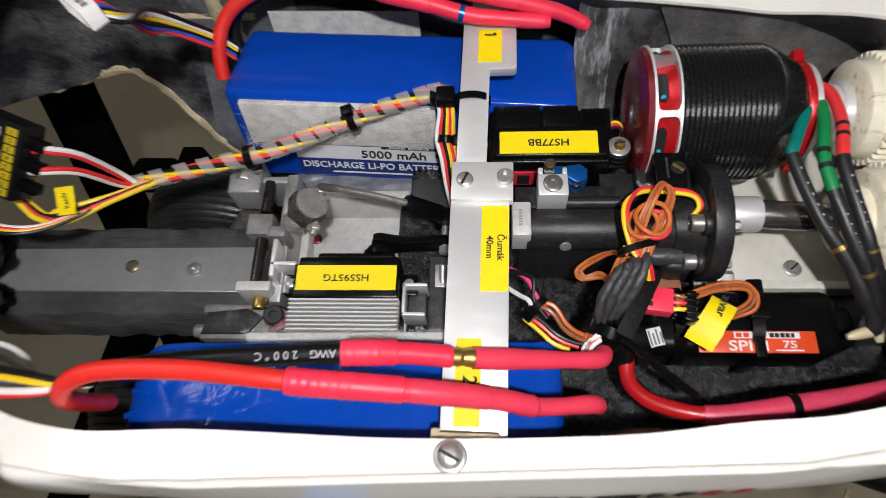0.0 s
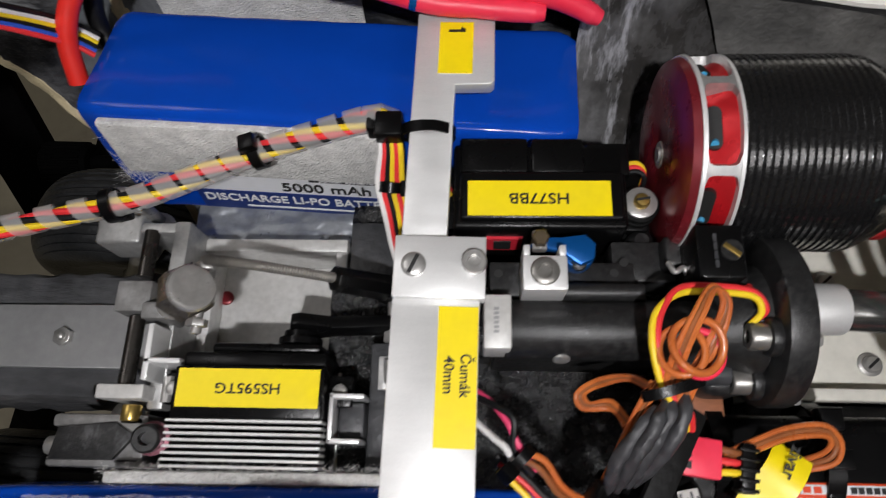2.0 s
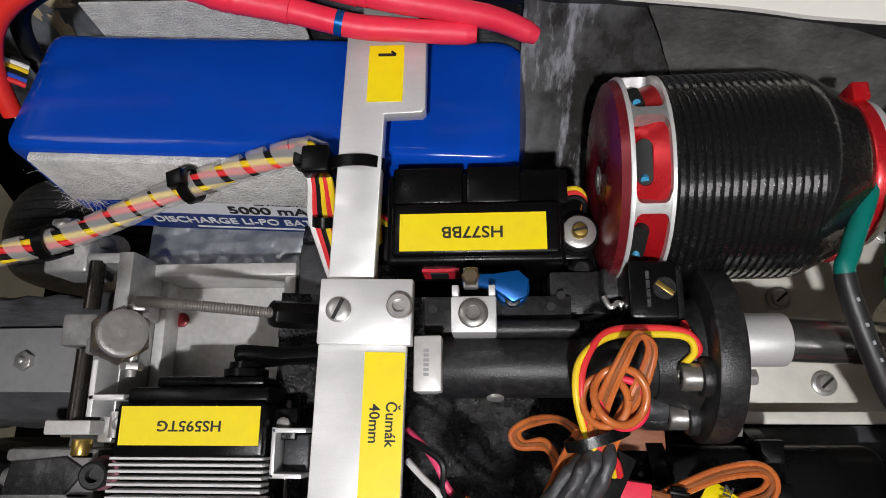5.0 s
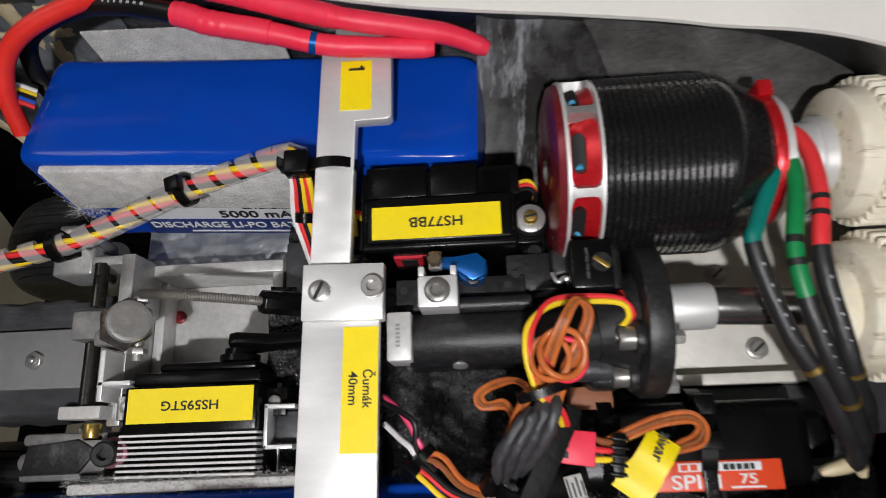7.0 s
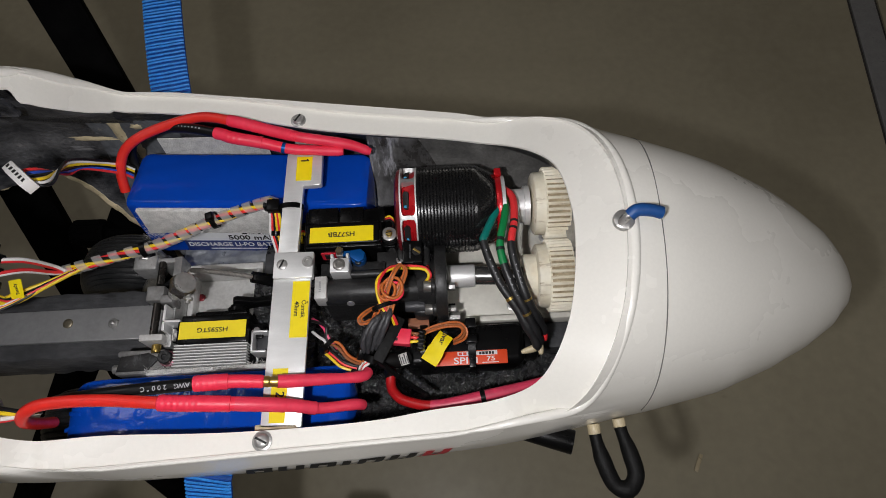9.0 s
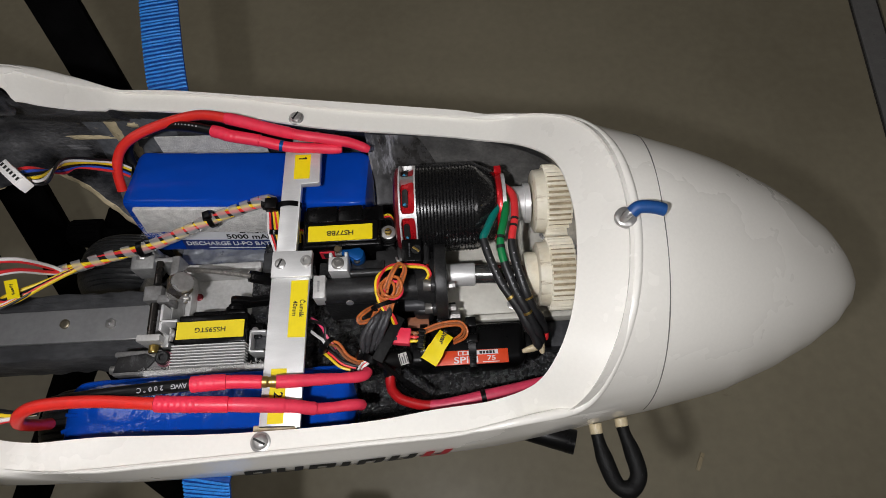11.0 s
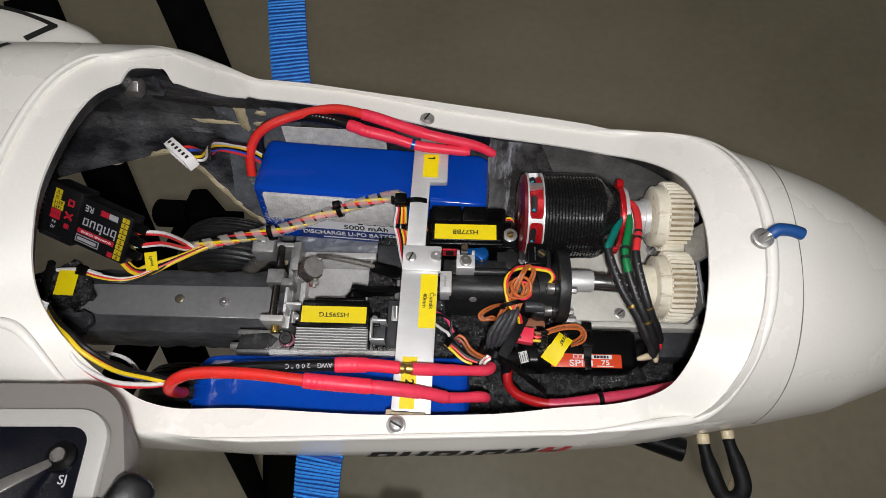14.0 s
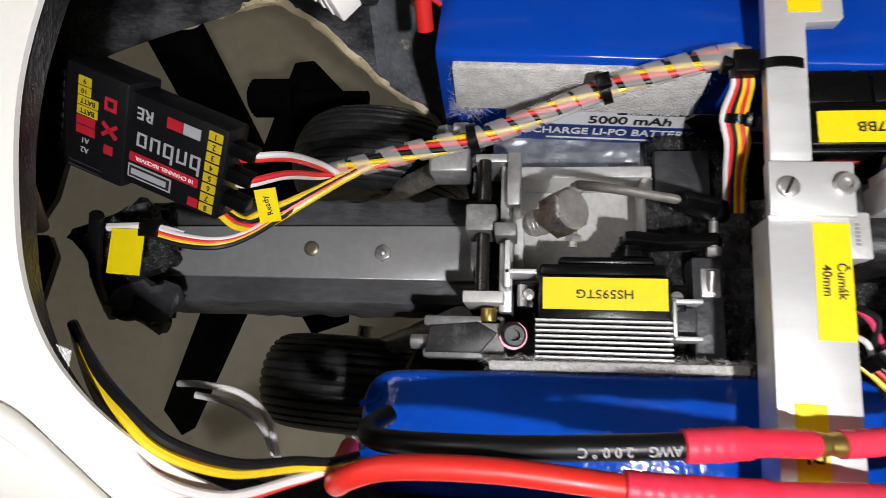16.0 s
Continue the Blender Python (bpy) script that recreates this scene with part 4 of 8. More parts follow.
for k, (v, z, lean) in enumerate(((-0.0105, 0.0205, 12), (-0.0030, 0.0222, -8), (0.0050, 0.0215, 20), (-0.0140, 0.0150, 35))):
    part("pleat", moved(box(-0.0040, 0.0045, -0.0012, 0.0010, -0.0008, 0.0007, 0.0005, 2), B2 @ pose(-0.0735 + 0.002 * (k % 2), v, z, 18 * (k % 2), -22, lean)), BLUE_FILM, b2)
part("velcro", moved(box(-0.036, 0.041, 0.0155, 0.0185, 0.0, 0.0225, 0.0008), B2), VELCRO, b2, "grey-white fuzzy velcro strip")
fuzz(b2, -0.037, 0.042, 0.0155, 0.020, 0.018, 0.0240, 2600, 0.0015, 9, B2)


def walk_along(path, f):
    """Place and heading at the share f of a path's length."""
    lens = [0.0]
    for a, b in zip(path, path[1:]):
        lens.append(lens[-1] + (b - a).length)
    d = max(0.0, min(1.0, f)) * lens[-1]
    i = max(k for k in range(len(path) - 1) if lens[k] <= d + 1e-12)
    t = (path[i + 1] - path[i])
    return path[i] + t * ((d - lens[i]) / max(t.length, 1e-9)), t.normalized()


def stepped(path, steps, seg=18, wrinkle=0.0):
    """A sleeve along part of a path, from (share of the length, radius) steps; two radii at one place make a hard edge."""
    table, prev = [], None
    for f, r in steps:
        table.append((f + (0.0012 if f == prev else 0.0), r))
        prev = f
    fs = sorted({f for f, _ in table} | {float(f) for f in np.linspace(steps[0][0], steps[-1][0], 60)})
    xs, rs = zip(*table)
    pts = [walk_along(path, f)[0] for f in fs]
    bm = bmesh.new()
    rings = []
    for f, (p, a, b) in zip(fs, frames(pts)):
        r = float(np.interp(f, xs, rs))
        rings.append([bm.verts.new(p + (a * math.cos(w) + b * math.sin(w)) * (r + wrinkle * noise.noise(p * 420 + a * math.cos(w) + b * math.sin(w)))) for w in (2 * math.pi * j / seg for j in range(seg))])
    for A, B in zip(rings, rings[1:]):
        for j in range(seg):
            bm.faces.new((A[j], A[(j + 1) % seg], B[(j + 1) % seg], B[j]))
    bm.faces.new(rings[0])
    bm.faces.new(rings[-1])
    return bm


def ribbed(f0, f1, r, count, proud=0.00014):
    """Steps of a sleeve that is shrunk over the ribs of its plug."""
    out = []
    for k in range(count):
        a = f0 + (f1 - f0) * k / count
        w = (f1 - f0) / count
        out += [(a, r), (a + w * 0.45, r + proud), (a + w * 0.9, r)]
    return out + [(f1, r)]


def lettered(path, f, body, size, lift, parent, lean=(0, 0, 1)):
    """Letters set one by one along a cable, read from the far side."""
    total = sum((b - a).length for a, b in zip(path, path[1:]))
    for k, ch in enumerate(body):
        if ch == " ":
            continue
        p, t = walk_along(path, f - k * size * 0.80 / total)
        n = Vector(lean) - t * t.dot(Vector(lean))
        n.normalize()
        x = -t
        m = Matrix((x, n.cross(x), n)).transposed().to_4x4()
        m.translation = p + n * lift
        text(ch, size, GREY_INK, parent, m, name="print", extrude=0.00005)


# leads of the battery by the far wall
p = spline([(-0.1090, 0.0625, 0.086), (-0.1085, 0.0705, 0.096), (-0.1040, 0.0785, 0.104), (-0.0945, 0.0838, 0.1095), (-0.0800, 0.0890, 0.1120), (-0.0620, 0.0918, 0.1150), (-0.0490, 0.0905, 0.1172), (-0.0302, 0.0847, 0.1180), (-0.0128, 0.0797, 0.1160), (0.0040, 0.0752, 0.1145), (0.0197, 0.0738, 0.1110), (0.0321, 0.0729, 0.1070), (0.0420, 0.0707, 0.1025)], 10)
t = thing("power_lead", "thick red battery lead with a red heat-shrunk plug", "cable", group="power leads")
part("wire", stepped(p, [(0.0, 0.0029), (0.56, 0.0029)]), RED_WIRE, t)
part("plug_sleeve", stepped(p, [(0.535, 0.0031), (0.537, 0.0034)] + ribbed(0.545, 0.63, 0.0034, 5) + [(0.745, 0.0034), (0.745, 0.0032), (0.76, 0.0032)], wrinkle=0.00005), RED_SHRINK, t, "red heat-shrink sleeve")
part("tail_sleeve", stepped(p, [(0.755, 0.0030), (0.80, 0.0031), (0.86, 0.0030), (0.92, 0.0031), (0.985, 0.0028), (1.0, 0.0021)], wrinkle=0.00008), RED_SHRINK, t, "red heat-shrink sleeve")
p = spline([(-0.1030, 0.0765, 0.078), (-0.1068, 0.0830, 0.087), (-0.1040, 0.0885, 0.0965), (-0.0941, 0.0905, 0.1030), (-0.0778, 0.0905, 0.1090), (-0.0590, 0.0846, 0.1150), (-0.0423, 0.0792, 0.1162), (-0.0355, 0.0768, 0.1155), (-0.0209, 0.0748, 0.1125), (-0.0036, 0.0714, 0.1090), (0.0096, 0.0706, 0.1076), (0.0270, 0.0692, 0.1066)], 10)
t = thing("power_lead", "thick black battery lead with a red heat-shrunk plug", "cable", group="power leads")
part("wire", stepped(p, [(0.0, 0.0029), (0.56, 0.0029)]), BLACK_WIRE, t)
part("plug_sleeve", stepped(p, [(0.540, 0.0031), (0.542, 0.0035)] + ribbed(0.55, 0.64, 0.0035, 5) + [(0.71, 0.0035), (0.71, 0.0032), (0.785, 0.0031)], wrinkle=0.00005), RED_SHRINK, t, "red heat-shrink sleeve")
part("ring", stepped(p, [(0.782, 0.0032), (0.794, 0.0032)]), BLUE_ANO, t, "thin blue ring")
part("tail_sleeve", stepped(p, [(0.792, 0.0031), (0.86, 0.0031), (0.88, 0.0029), (0.95, 0.0030), (0.985, 0.0027), (1.0, 0.0020)], wrinkle=0.00008), RED_SHRINK, t, "red heat-shrink sleeve")
for f in (0.395, 0.410, 0.425, 0.440, 0.455, 0.470, 0.485):
    q, h = walk_along(p, f)
    part("print", moved(box(-0.0005, 0.0005, -0.0004, 0.0004, 0, 0.0002, 0), pose(q.x, q.y - 0.0006, q.z + 0.0028, 12, 0, math.degrees(math.atan2(h.y, h.x)))), GREY_INK, t, "wire print as a plain bar")

# leads of the battery by the near wall
p = spline([(-0.1255, -0.0740, 0.086), (-0.1225, -0.0775, 0.104), (-0.1185, -0.0793, 0.121), (-0.1131, -0.0765, 0.1285), (-0.1029, -0.0737, 0.1305), (-0.0789, -0.0732, 0.1300), (-0.047, -0.0756, 0.1275), (-0.015, -0.0763, 0.121), (0.006, -0.0764, 0.112), (0.018, -0.077, 0.105), (0.0335, -0.0748, 0.0985), (0.0370, -0.0742, 0.0935)], 10)
t = thing("power_lead", "thick red battery lead with a red heat-shrunk plug", "cable", group="power leads")
part("wire", stepped(p, [(0.0, 0.0029), (0.54, 0.0029)]), RED_WIRE, t)
part("plug_sleeve", stepped(p, [(0.524, 0.0033), (0.526, 0.0038)] + ribbed(0.530, 0.62, 0.0038, 7) + [(0.680, 0.0038), (0.680, 0.0034), (0.70, 0.0034)], wrinkle=0.00005), RED_SHRINK, t, "red heat-shrink sleeve")
part("tail_sleeve", stepped(p, [(0.690, 0.0034), (0.70, 0.0035), (0.80, 0.0035), (0.805, 0.0032), (0.875, 0.0033), (0.88, 0.0028), (0.93, 0.0026), (0.965, 0.0029), (1.0, 0.0028)], wrinkle=0.00008), mat("light_red_shrink", (0.78, 0.045, 0.09), 0.42, var=0.14, scale=70, bump=0.12, bscale=260, spec=0.4), t, "paler red heat-shrink sleeve")
p = spline([(-0.1140, -0.0640, 0.088), (-0.1165, -0.0675, 0.100), (-0.110, -0.0692, 0.113), (-0.0937, -0.0692, 0.1205), (-0.0707, -0.0684, 0.1245), (-0.0365, -0.0662, 0.1235), (-0.0204, -0.065, 0.1195), (-0.0034, -0.0649, 0.1145), (0.0117, -0.0637, 0.109), (0.0358, -0.0610, 0.0985), (0.0400, -0.0575, 0.0940)], 10)
t = thing("power_lead", "thick black battery lead with red heat-shrunk gold plug", "cable", group="power leads")
part("wire", stepped(p, [(0.0, 0.0030), (0.555, 0.0030)]), BLACK_WIRE, t)
part("plug_sleeve", stepped(p, [(0.540, 0.0033), (0.542, 0.0038)] + ribbed(0.545, 0.60, 0.0038, 4) + [(0.622, 0.0038), (0.622, 0.0033), (0.705, 0.0033), (0.71, 0.0031)], wrinkle=0.00005), RED_SHRINK, t, "red heat-shrink sleeve")
part("plug", stepped(p, [(0.700, 0.0027), (0.722, 0.0028), (0.727, 0.0024), (0.742, 0.0029), (0.752, 0.0029)]), BRASS, t, "bare gold plug")
part("tail_sleeve", stepped(p, [(0.745, 0.0033), (0.80, 0.0033), (0.84, 0.0030), (0.86, 0.0031), (0.91, 0.0026), (0.955, 0.0029), (1.0, 0.0028)], wrinkle=0.00008), bpy.data.materials["light_red_shrink"], t, "paler red heat-shrink sleeve")
lettered(p, 0.530, "AWG 200\u00b0C", 0.0032, 0.0031, t, (0, -0.25, 1))

# balance leads
plug = thing("balance_plug", "white plug on thin coloured balance wires of the battery", "plug")
PL = pose(-0.1192, 0.0298, 0.1600, 0, -12, -42)
part("housing", moved(box(-0.0103, 0.0103, -0.0028, 0.0028, -0.0035, 0.0035, 0.0004), PL), WIRE_W, plug)
for k in range(6):
    part("socket", moved(box(-0.0007, 0.0007, -0.0009, 0.0009, 0.0034, 0.0038, 0), PL @ pose(-0.0083 + k * 0.0033, 0, 0)), INK, plug)
for k in range(5):
    part("rib", moved(box(-0.0004, 0.0004, -0.0031, -0.0026, -0.003, 0.003, 0), PL @ pose(-0.0066 + k * 0.0033, 0, 0)), WIRE_W, plug)
for k, mt in enumerate((WIRE_R, WIRE_BL, WIRE_K, WIRE_Y, WIRE_W, WIRE_K)):
    o = (k - 2.5) * 0.0014
    e = PL @ Vector((-0.0083 + k * 0.0033, 0.002, -0.003))
    part("wire", tube([e, e + Vector((0.0035, 0.0045, -0.006)), (-0.1195 + o * 0.4, 0.0545 + o * 0.6, 0.1280 + o), (-0.1165 + o, 0.0660 + o, 0.1120 - o * 0.5), (-0.1085, 0.0725 + o, 0.0965), (-0.1035, 0.0728 + o, 0.0900)], 0.00080, 6, 8), mt, plug)

bal = thing("balance_lead", "thin black, yellow, white and red wires running aft from the battery", "cable")
LINE = [(-0.1160, -0.0735, 0.1120), (-0.1215, -0.0755, 0.1200), (-0.1280, -0.0757, 0.1265), (-0.1368, -0.0758, 0.1405), (-0.1462, -0.0713, 0.1515), (-0.1535, -0.0650, 0.1545), (-0.1640, -0.0565, 0.1520), (-0.1740, -0.0450, 0.1480)]
for mt, r, du, dv, dz, sag in ((WIRE_Y, 0.0011, 0.0, 0.0, 0.0, 0.0), (WIRE_K, 0.0012, 0.0012, 0.0021, -0.0006, 0.0), (WIRE_R, 0.0008, 0.0005, 0.0011, -0.0016, 0.0), (WIRE_W, 0.0011, -0.0012, -0.0021, -0.0008, 0.0030), (WIRE_BL, 0.0009, 0.0012, 0.0015, -0.0052, 0.0020), (WIRE_R, 0.0009, -0.0006, -0.0026, -0.0034, 0.0035)):
    pts = []
    for k, (u, v, z) in enumerate(LINE):
        f = math.sin(math.pi * k / (len(LINE) - 1))
        pts.append((u + du * f, v + dv * f - sag * f ** 3, z + dz * f))
    part("wire", tube(pts, r, 8, 8), mt, bal)
wl = thing("antenna_wire", "thin white looped wires beside the balance lead", "cable")
part("wire", tube([(-0.140, -0.076, 0.105), (-0.146, -0.066, 0.100), (-0.1545, -0.0595, 0.100), (-0.1655, -0.0575, 0.102), (-0.174, -0.0575, 0.100)], 0.0010, 8, 8), WIRE_W, wl)
part("wire", tube([(-0.142, -0.075, 0.103), (-0.149, -0.0675, 0.098), (-0.158, -0.0625, 0.098), (-0.169, -0.0605, 0.099)], 0.0010, 8, 8), WIRE_W, wl)


# ---- cross bar ----
bar = thing("cross_bar", "flat brushed aluminium cross bar in two widths over the bay", "bracket")
BAR = pose(0, 0, 0, 0, 0, -1.2)
wide = part("wide_bar", moved(join(box(-0.0098, 0.0104, -0.0850, -0.0074, 0.1010, 0.1035, 0.0003), box(-0.0098, -0.0078, -0.0850, -0.0074, 0.0900, 0.1010, 0.0003)), BAR), ALU, bar)
part("joint_plate", moved(box(-0.0098, 0.0116, -0.0075, 0.0075, 0.1013, 0.1055, 0.0004), BAR), ALU, bar)
narrow = part("narrow_bar", moved(extrude_outline([(-0.0086, 0.0070), (0.0022, 0.0070), (0.0026, 0.0499), (0.0118, 0.0502), (0.0128, 0.0512), (0.0126, 0.0715), (-0.0080, 0.0720)], 0.0990, 0.1035, 0.0003), BAR), ALU, bar)


def sticker(name, parent, u0, u1, v0, v1, z, body, size, turn, label, m=None, lines=1, sx=1.0):
    """A yellow printed label; turn: which way its letters run."""
    m = m or Matrix.Identity(4)
    ob = part(name, moved(box(u0, u1, v0, v1, z, z + 0.00025, 0), m), YELLOW, parent, label)
    if body:
        rows = body.split("\n")
        for i, row in enumerate(rows):
            off = (len(rows) - 1) / 2 - i
            d = Matrix.Rotation(radians(turn), 3, "Z") @ Vector((0, off * size * 1.1, 0))
            text(row, size, INK, ob, m @ pose((u0 + u1) / 2 + d.x, (v0 + v1) / 2 + d.y, z + 0.0003, 0, 0, turn), sx=sx)
    return ob


sticker("sticker", narrow, -0.0020, 0.0070, 0.0532, 0.0690, 0.1035, "", 0.006, -90, "yellow sticker with a number", BAR)
part("number", moved(join(box(-0.0022, 0.0023, -0.00035, 0.00035, 0, 0.0002, 0), moved(box(-0.0011, 0.0003, -0.0003, 0.0003, 0, 0.0002, 0), pose(0.0020, 0.0003, 0, 0, 0, -38))), BAR @ pose(0.0026, 0.0662, 0.10376)), INK, narrow, "black figure one")
sticker("sticker", wide, 0.0011, 0.0102, -0.0400, -0.0090, 0.1035, "Čumák\n40mm", 0.0033, -90, "yellow sticker with black words", BAR)
sticker("sticker", wide, -0.0058, 0.0020, -0.0830, -0.0560, 0.1035, "", 0.006, -90, "yellow sticker with a number", BAR)
text("2", 0.0062, INK, wide, BAR @ pose(-0.0015, -0.0692, 0.10382, 0, 0, -90))
screw_slot("bar_screw", "slotted zinc screw in the joint plate of the cross bar", (-0.0051, 0.0003, 0.1055), 0.0029, 0.0012, STEEL, turn=65)
screw_slot("bar_screw", "domed socket screw in the joint plate of the cross bar", (0.0089, 0.0008, 0.1055), 0.0029, 0.0022, STEEL, hexsock=True)
part("bar_end", moved(box(-0.0125, 0.0085, -0.0885, -0.0835, 0.1010, 0.1035, 0.0006), BAR), RESIN, bar, "brown resin packing at the end")
part("foot", moved(box(-0.0050, 0.010, 0.0715, 0.087, 0.0985, 0.1008, 0.0005), BAR), ALU_DULL, bar)


def cable_tie(label, centre, normal, r, place=None, width=0.0024, squash=(1.0, 1.0), turn=0.0, head=True, material=None):
    """A black cable tie: a flat band in a ring with its square lock."""
    t = thing("cable_tie", label, "cable tie", place, group="cable ties")
    n = Vector(normal).normalized()
    rot = (n.to_track_quat("Z", "Y").to_matrix() @ Matrix.Rotation(radians(turn), 3, "Z"))
    bm = bmesh.new()
    rows = []
    for i in range(24):
        a = 2 * math.pi * i / 24
        c = Vector((math.cos(a) * squash[0], math.sin(a) * squash[1], 0))
        row = []
        for rr, zz in ((r, -width / 2), (r + 0.0007, -width / 2), (r + 0.0007, width / 2), (r, width / 2)):
            row.append(bm.verts.new(Vector(centre) + rot @ (c * rr + Vector((0, 0, zz)))))
        rows.append(row)
    for i in range(24):
        a, b = rows[i], rows[(i + 1) % 24]
        for j in range(4):
            bm.faces.new((a[j], a[(j + 1) % 4], b[(j + 1) % 4], b[j]))
    part("strap", bm, material or BLACK, t)
    if head:
        m = Matrix.Translation(Vector(centre) + rot @ Vector((0, (r + 0.0012) * squash[1], 0))) @ rot.to_4x4()
        part("lock", moved(box(-0.0022, 0.0022, -0.0012, 0.0018, -width * 0.75, width * 0.75, 0.0004), m), material or BLACK, t)
    return t


cable_tie("black cable tie round the narrow bar", (-0.003, 0.0372, 0.1008), (0.03, 1, 0), 0.0062, squash=(1.02, 0.62), width=0.0030, turn=0, head=False)

# ---- servo by the bar ----
s1 = thing("servo", "black servo with yellow label beside the cross bar", "servo", group="servos")
part("case", box(0.0035, 0.0478, 0.0136, 0.0372, 0.0720, 0.0945, 0.0012, 3), BLACK, s1)
part("lid", box(0.0050, 0.0465, 0.0150, 0.0285, 0.0935, 0.0970, 0.0012, 3), BLACK, s1)
part("bottom_cap", box(0.0052, 0.0228, 0.0287, 0.0385, 0.078, 0.0958, 0.0008), BLACK, s1)
part("bottom_cap", box(0.0236, 0.0372, 0.0287, 0.0385, 0.078, 0.0956, 0.0008), BLACK, s1)
part("bottom_cap", box(0.0380, 0.0490, 0.0285, 0.0378, 0.076, 0.0945, 0.0008), BLACK, s1)
sticker("label", s1, 0.0072, 0.0431, 0.0160, 0.0255, 0.0970, "HS77BB", 0.0041, 180, "yellow sticker with black type code", sx=1.12)
part("type_print", box(0.012, 0.0215, 0.0128, 0.0137, 0.080, 0.0885, 0), RED_PRINT2, s1, "small red printed patch")
part("front_print", box(0.014, 0.0185, 0.0125, 0.0130, 0.0812, 0.0872, 0), INK, s1)
part("ear", box(0.0478, 0.0545, 0.016, 0.0345, 0.083, 0.0868, 0.0006), BLACK, s1)
part("ear", box(-0.003, 0.0036, 0.016, 0.0345, 0.083, 0.0868, 0.0006), BLACK, s1)
for mt, off in ((WIRE_Y, 0.0), (WIRE_R, 0.0012), (WIRE_K, 0.0024)):
    part("lead", tube([(0.047, 0.0335 - off, 0.088), (0.0515, 0.0338 - off, 0.0905), (0.0537, 0.0312 - off * 0.6, 0.090), (0.0535, 0.0285 - off * 0.3, 0.085)], 0.0007, 6, 8), mt, s1)
    part("lead", tube([(0.0045, 0.0255 + off, 0.078), (0.0012, 0.0262 + off, 0.090), (0.0005, 0.0225 + off, 0.088), (0.001, 0.0175 + off, 0.080)], 0.0008, 6, 8), mt, s1)
screw_slot("servo_screw", "brass slotted screw with washer in a rubber grommet", (0.0515, 0.0215, 0.0922), 0.0020, 0.0022, BRASS, washer=0.0042, turn=10)
for z in (0.0868, 0.0896):
    part("grommet", lathe((0.0515, 0.0215, z), (0, 0, 1), [(0, 0.0044), (0.0004, 0.0050), (0.0020, 0.0050), (0.0026, 0.0044)], 20), BLACK_MATT, s1)
gr = thing("grommet_block", "black rubber grommets and mount beside the servo", "mount")
part("block", box(0.0485, 0.0565, 0.0120, 0.0262, 0.066, 0.0825, 0.002, 3), BLACK_MATT, gr)
part("cone", lathe((0.0525, 0.0135, 0.0825), (0, 0, 1), [(0, 0.0036), (0.003, 0.0032), (0.0045, 0.0018), (0.0045, 0.0001)], 20), BLACK_METAL, gr)

# blue horn and its bracket
DARK_BRASS = mat("dark_brass", (0.22, 0.17, 0.11), 0.4, 0.8, var=0.4)
hn = thing("servo_horn", "blue anodised servo horn with a small black screw", "horn")
part("hub", cyl((0.0345, 0.0070, 0.0905), (0.0345, 0.0070, 0.0962), 0.0042, bevel=0.0006), BLUE_ANO, hn)
part("arm", extrude_outline([(0.0385, 0.0085), (0.0360, 0.0108), (0.0300, 0.0100), (0.0232, 0.0102), (0.0226, 0.0078), (0.0300, 0.0062), (0.0345, 0.0030), (0.0378, 0.0044)], 0.0955, 0.0982, 0.0005), BLUE_ANO, hn)
part("screw", lathe((0.0345, 0.0042, 0.0950), (0, 0, 1), [(0, 0.0020), (0.0014, 0.0019), (0.0018, 0.0009), (0.0018, 0.0001)], 16), BLACK_METAL, hn)
part("pivot_bolt", lathe((0.0247, 0.0086, 0.0975), (0, 0, 1), [(0, 0.0021), (0.0046, 0.0021), (0.0050, 0.0017), (0.0050, 0.0001)], 6), DARK_BRASS, hn, "dull pivot bolt")
part("pivot_nut", cyl((0.0247, 0.0062, 0.0985), (0.0247, 0.0112, 0.0985), 0.0020, seg=6, bevel=0.0003), STEEL, hn)
cl = thing("rod_clamp", "small square aluminium clamp block with a socket screw", "clamp")
part("block", box(0.0202, 0.0306, -0.0048, 0.0036, 0.0905, 0.1034, 0.0005), ALU, cl)
part("cheek", box(0.0204, 0.0220, 0.0036, 0.0062, 0.0940, 0.1034, 0.0003), ALU, cl)
part("cheek", box(0.0288, 0.0304, 0.0036, 0.0062, 0.0940, 0.1034, 0.0003), ALU, cl)
part("screw", lathe((0.0253, -0.0004, 0.1034), (0, 0, 1), [(0, 0.0034), (0.0006, 0.0034), (0.0010, 0.0029), (0.0010, 0.0017), (0.0002, 0.0016), (0.0002, 0.0001)], 24), DULL_STEEL, cl, "dark socket screw")
rk = thing("mount_plate", "black mounting plate with small holes beside the tube", "plate")
part("plate", box(0.0128, 0.0490, -0.0030, 0.0060, 0.080, 0.0905, 0.0005), BLACK_METAL, rk)
part("plate", box(0.0440, 0.0600, 0.0015, 0.0125, 0.078, 0.0885, 0.0008), BLACK_METAL, rk)
part("rail", cyl((0.0306, -0.0026, 0.0935), (0.0500, -0.0026, 0.0935), 0.0022, seg=16), BLACK_METAL, rk)
for hu, hv in ((0.0150, 0.0028), (0.0465, 0.0060), (0.0440, 0.0032)):
    part("hole", cyl((hu, hv, 0.0904), (hu, hv, 0.0907), 0.0011, seg=14), INK, rk)

# ---- drive tube and flange ----
tb = thing("drive_tube", "black painted metal tube with a lug and bright end block", "tube")
part("tube", cyl((0.0165, -0.0112, 0.0895), (0.0700, -0.0112, 0.0895), 0.0074, seg=36, bevel=0.0006), BLACK_METAL, tb)
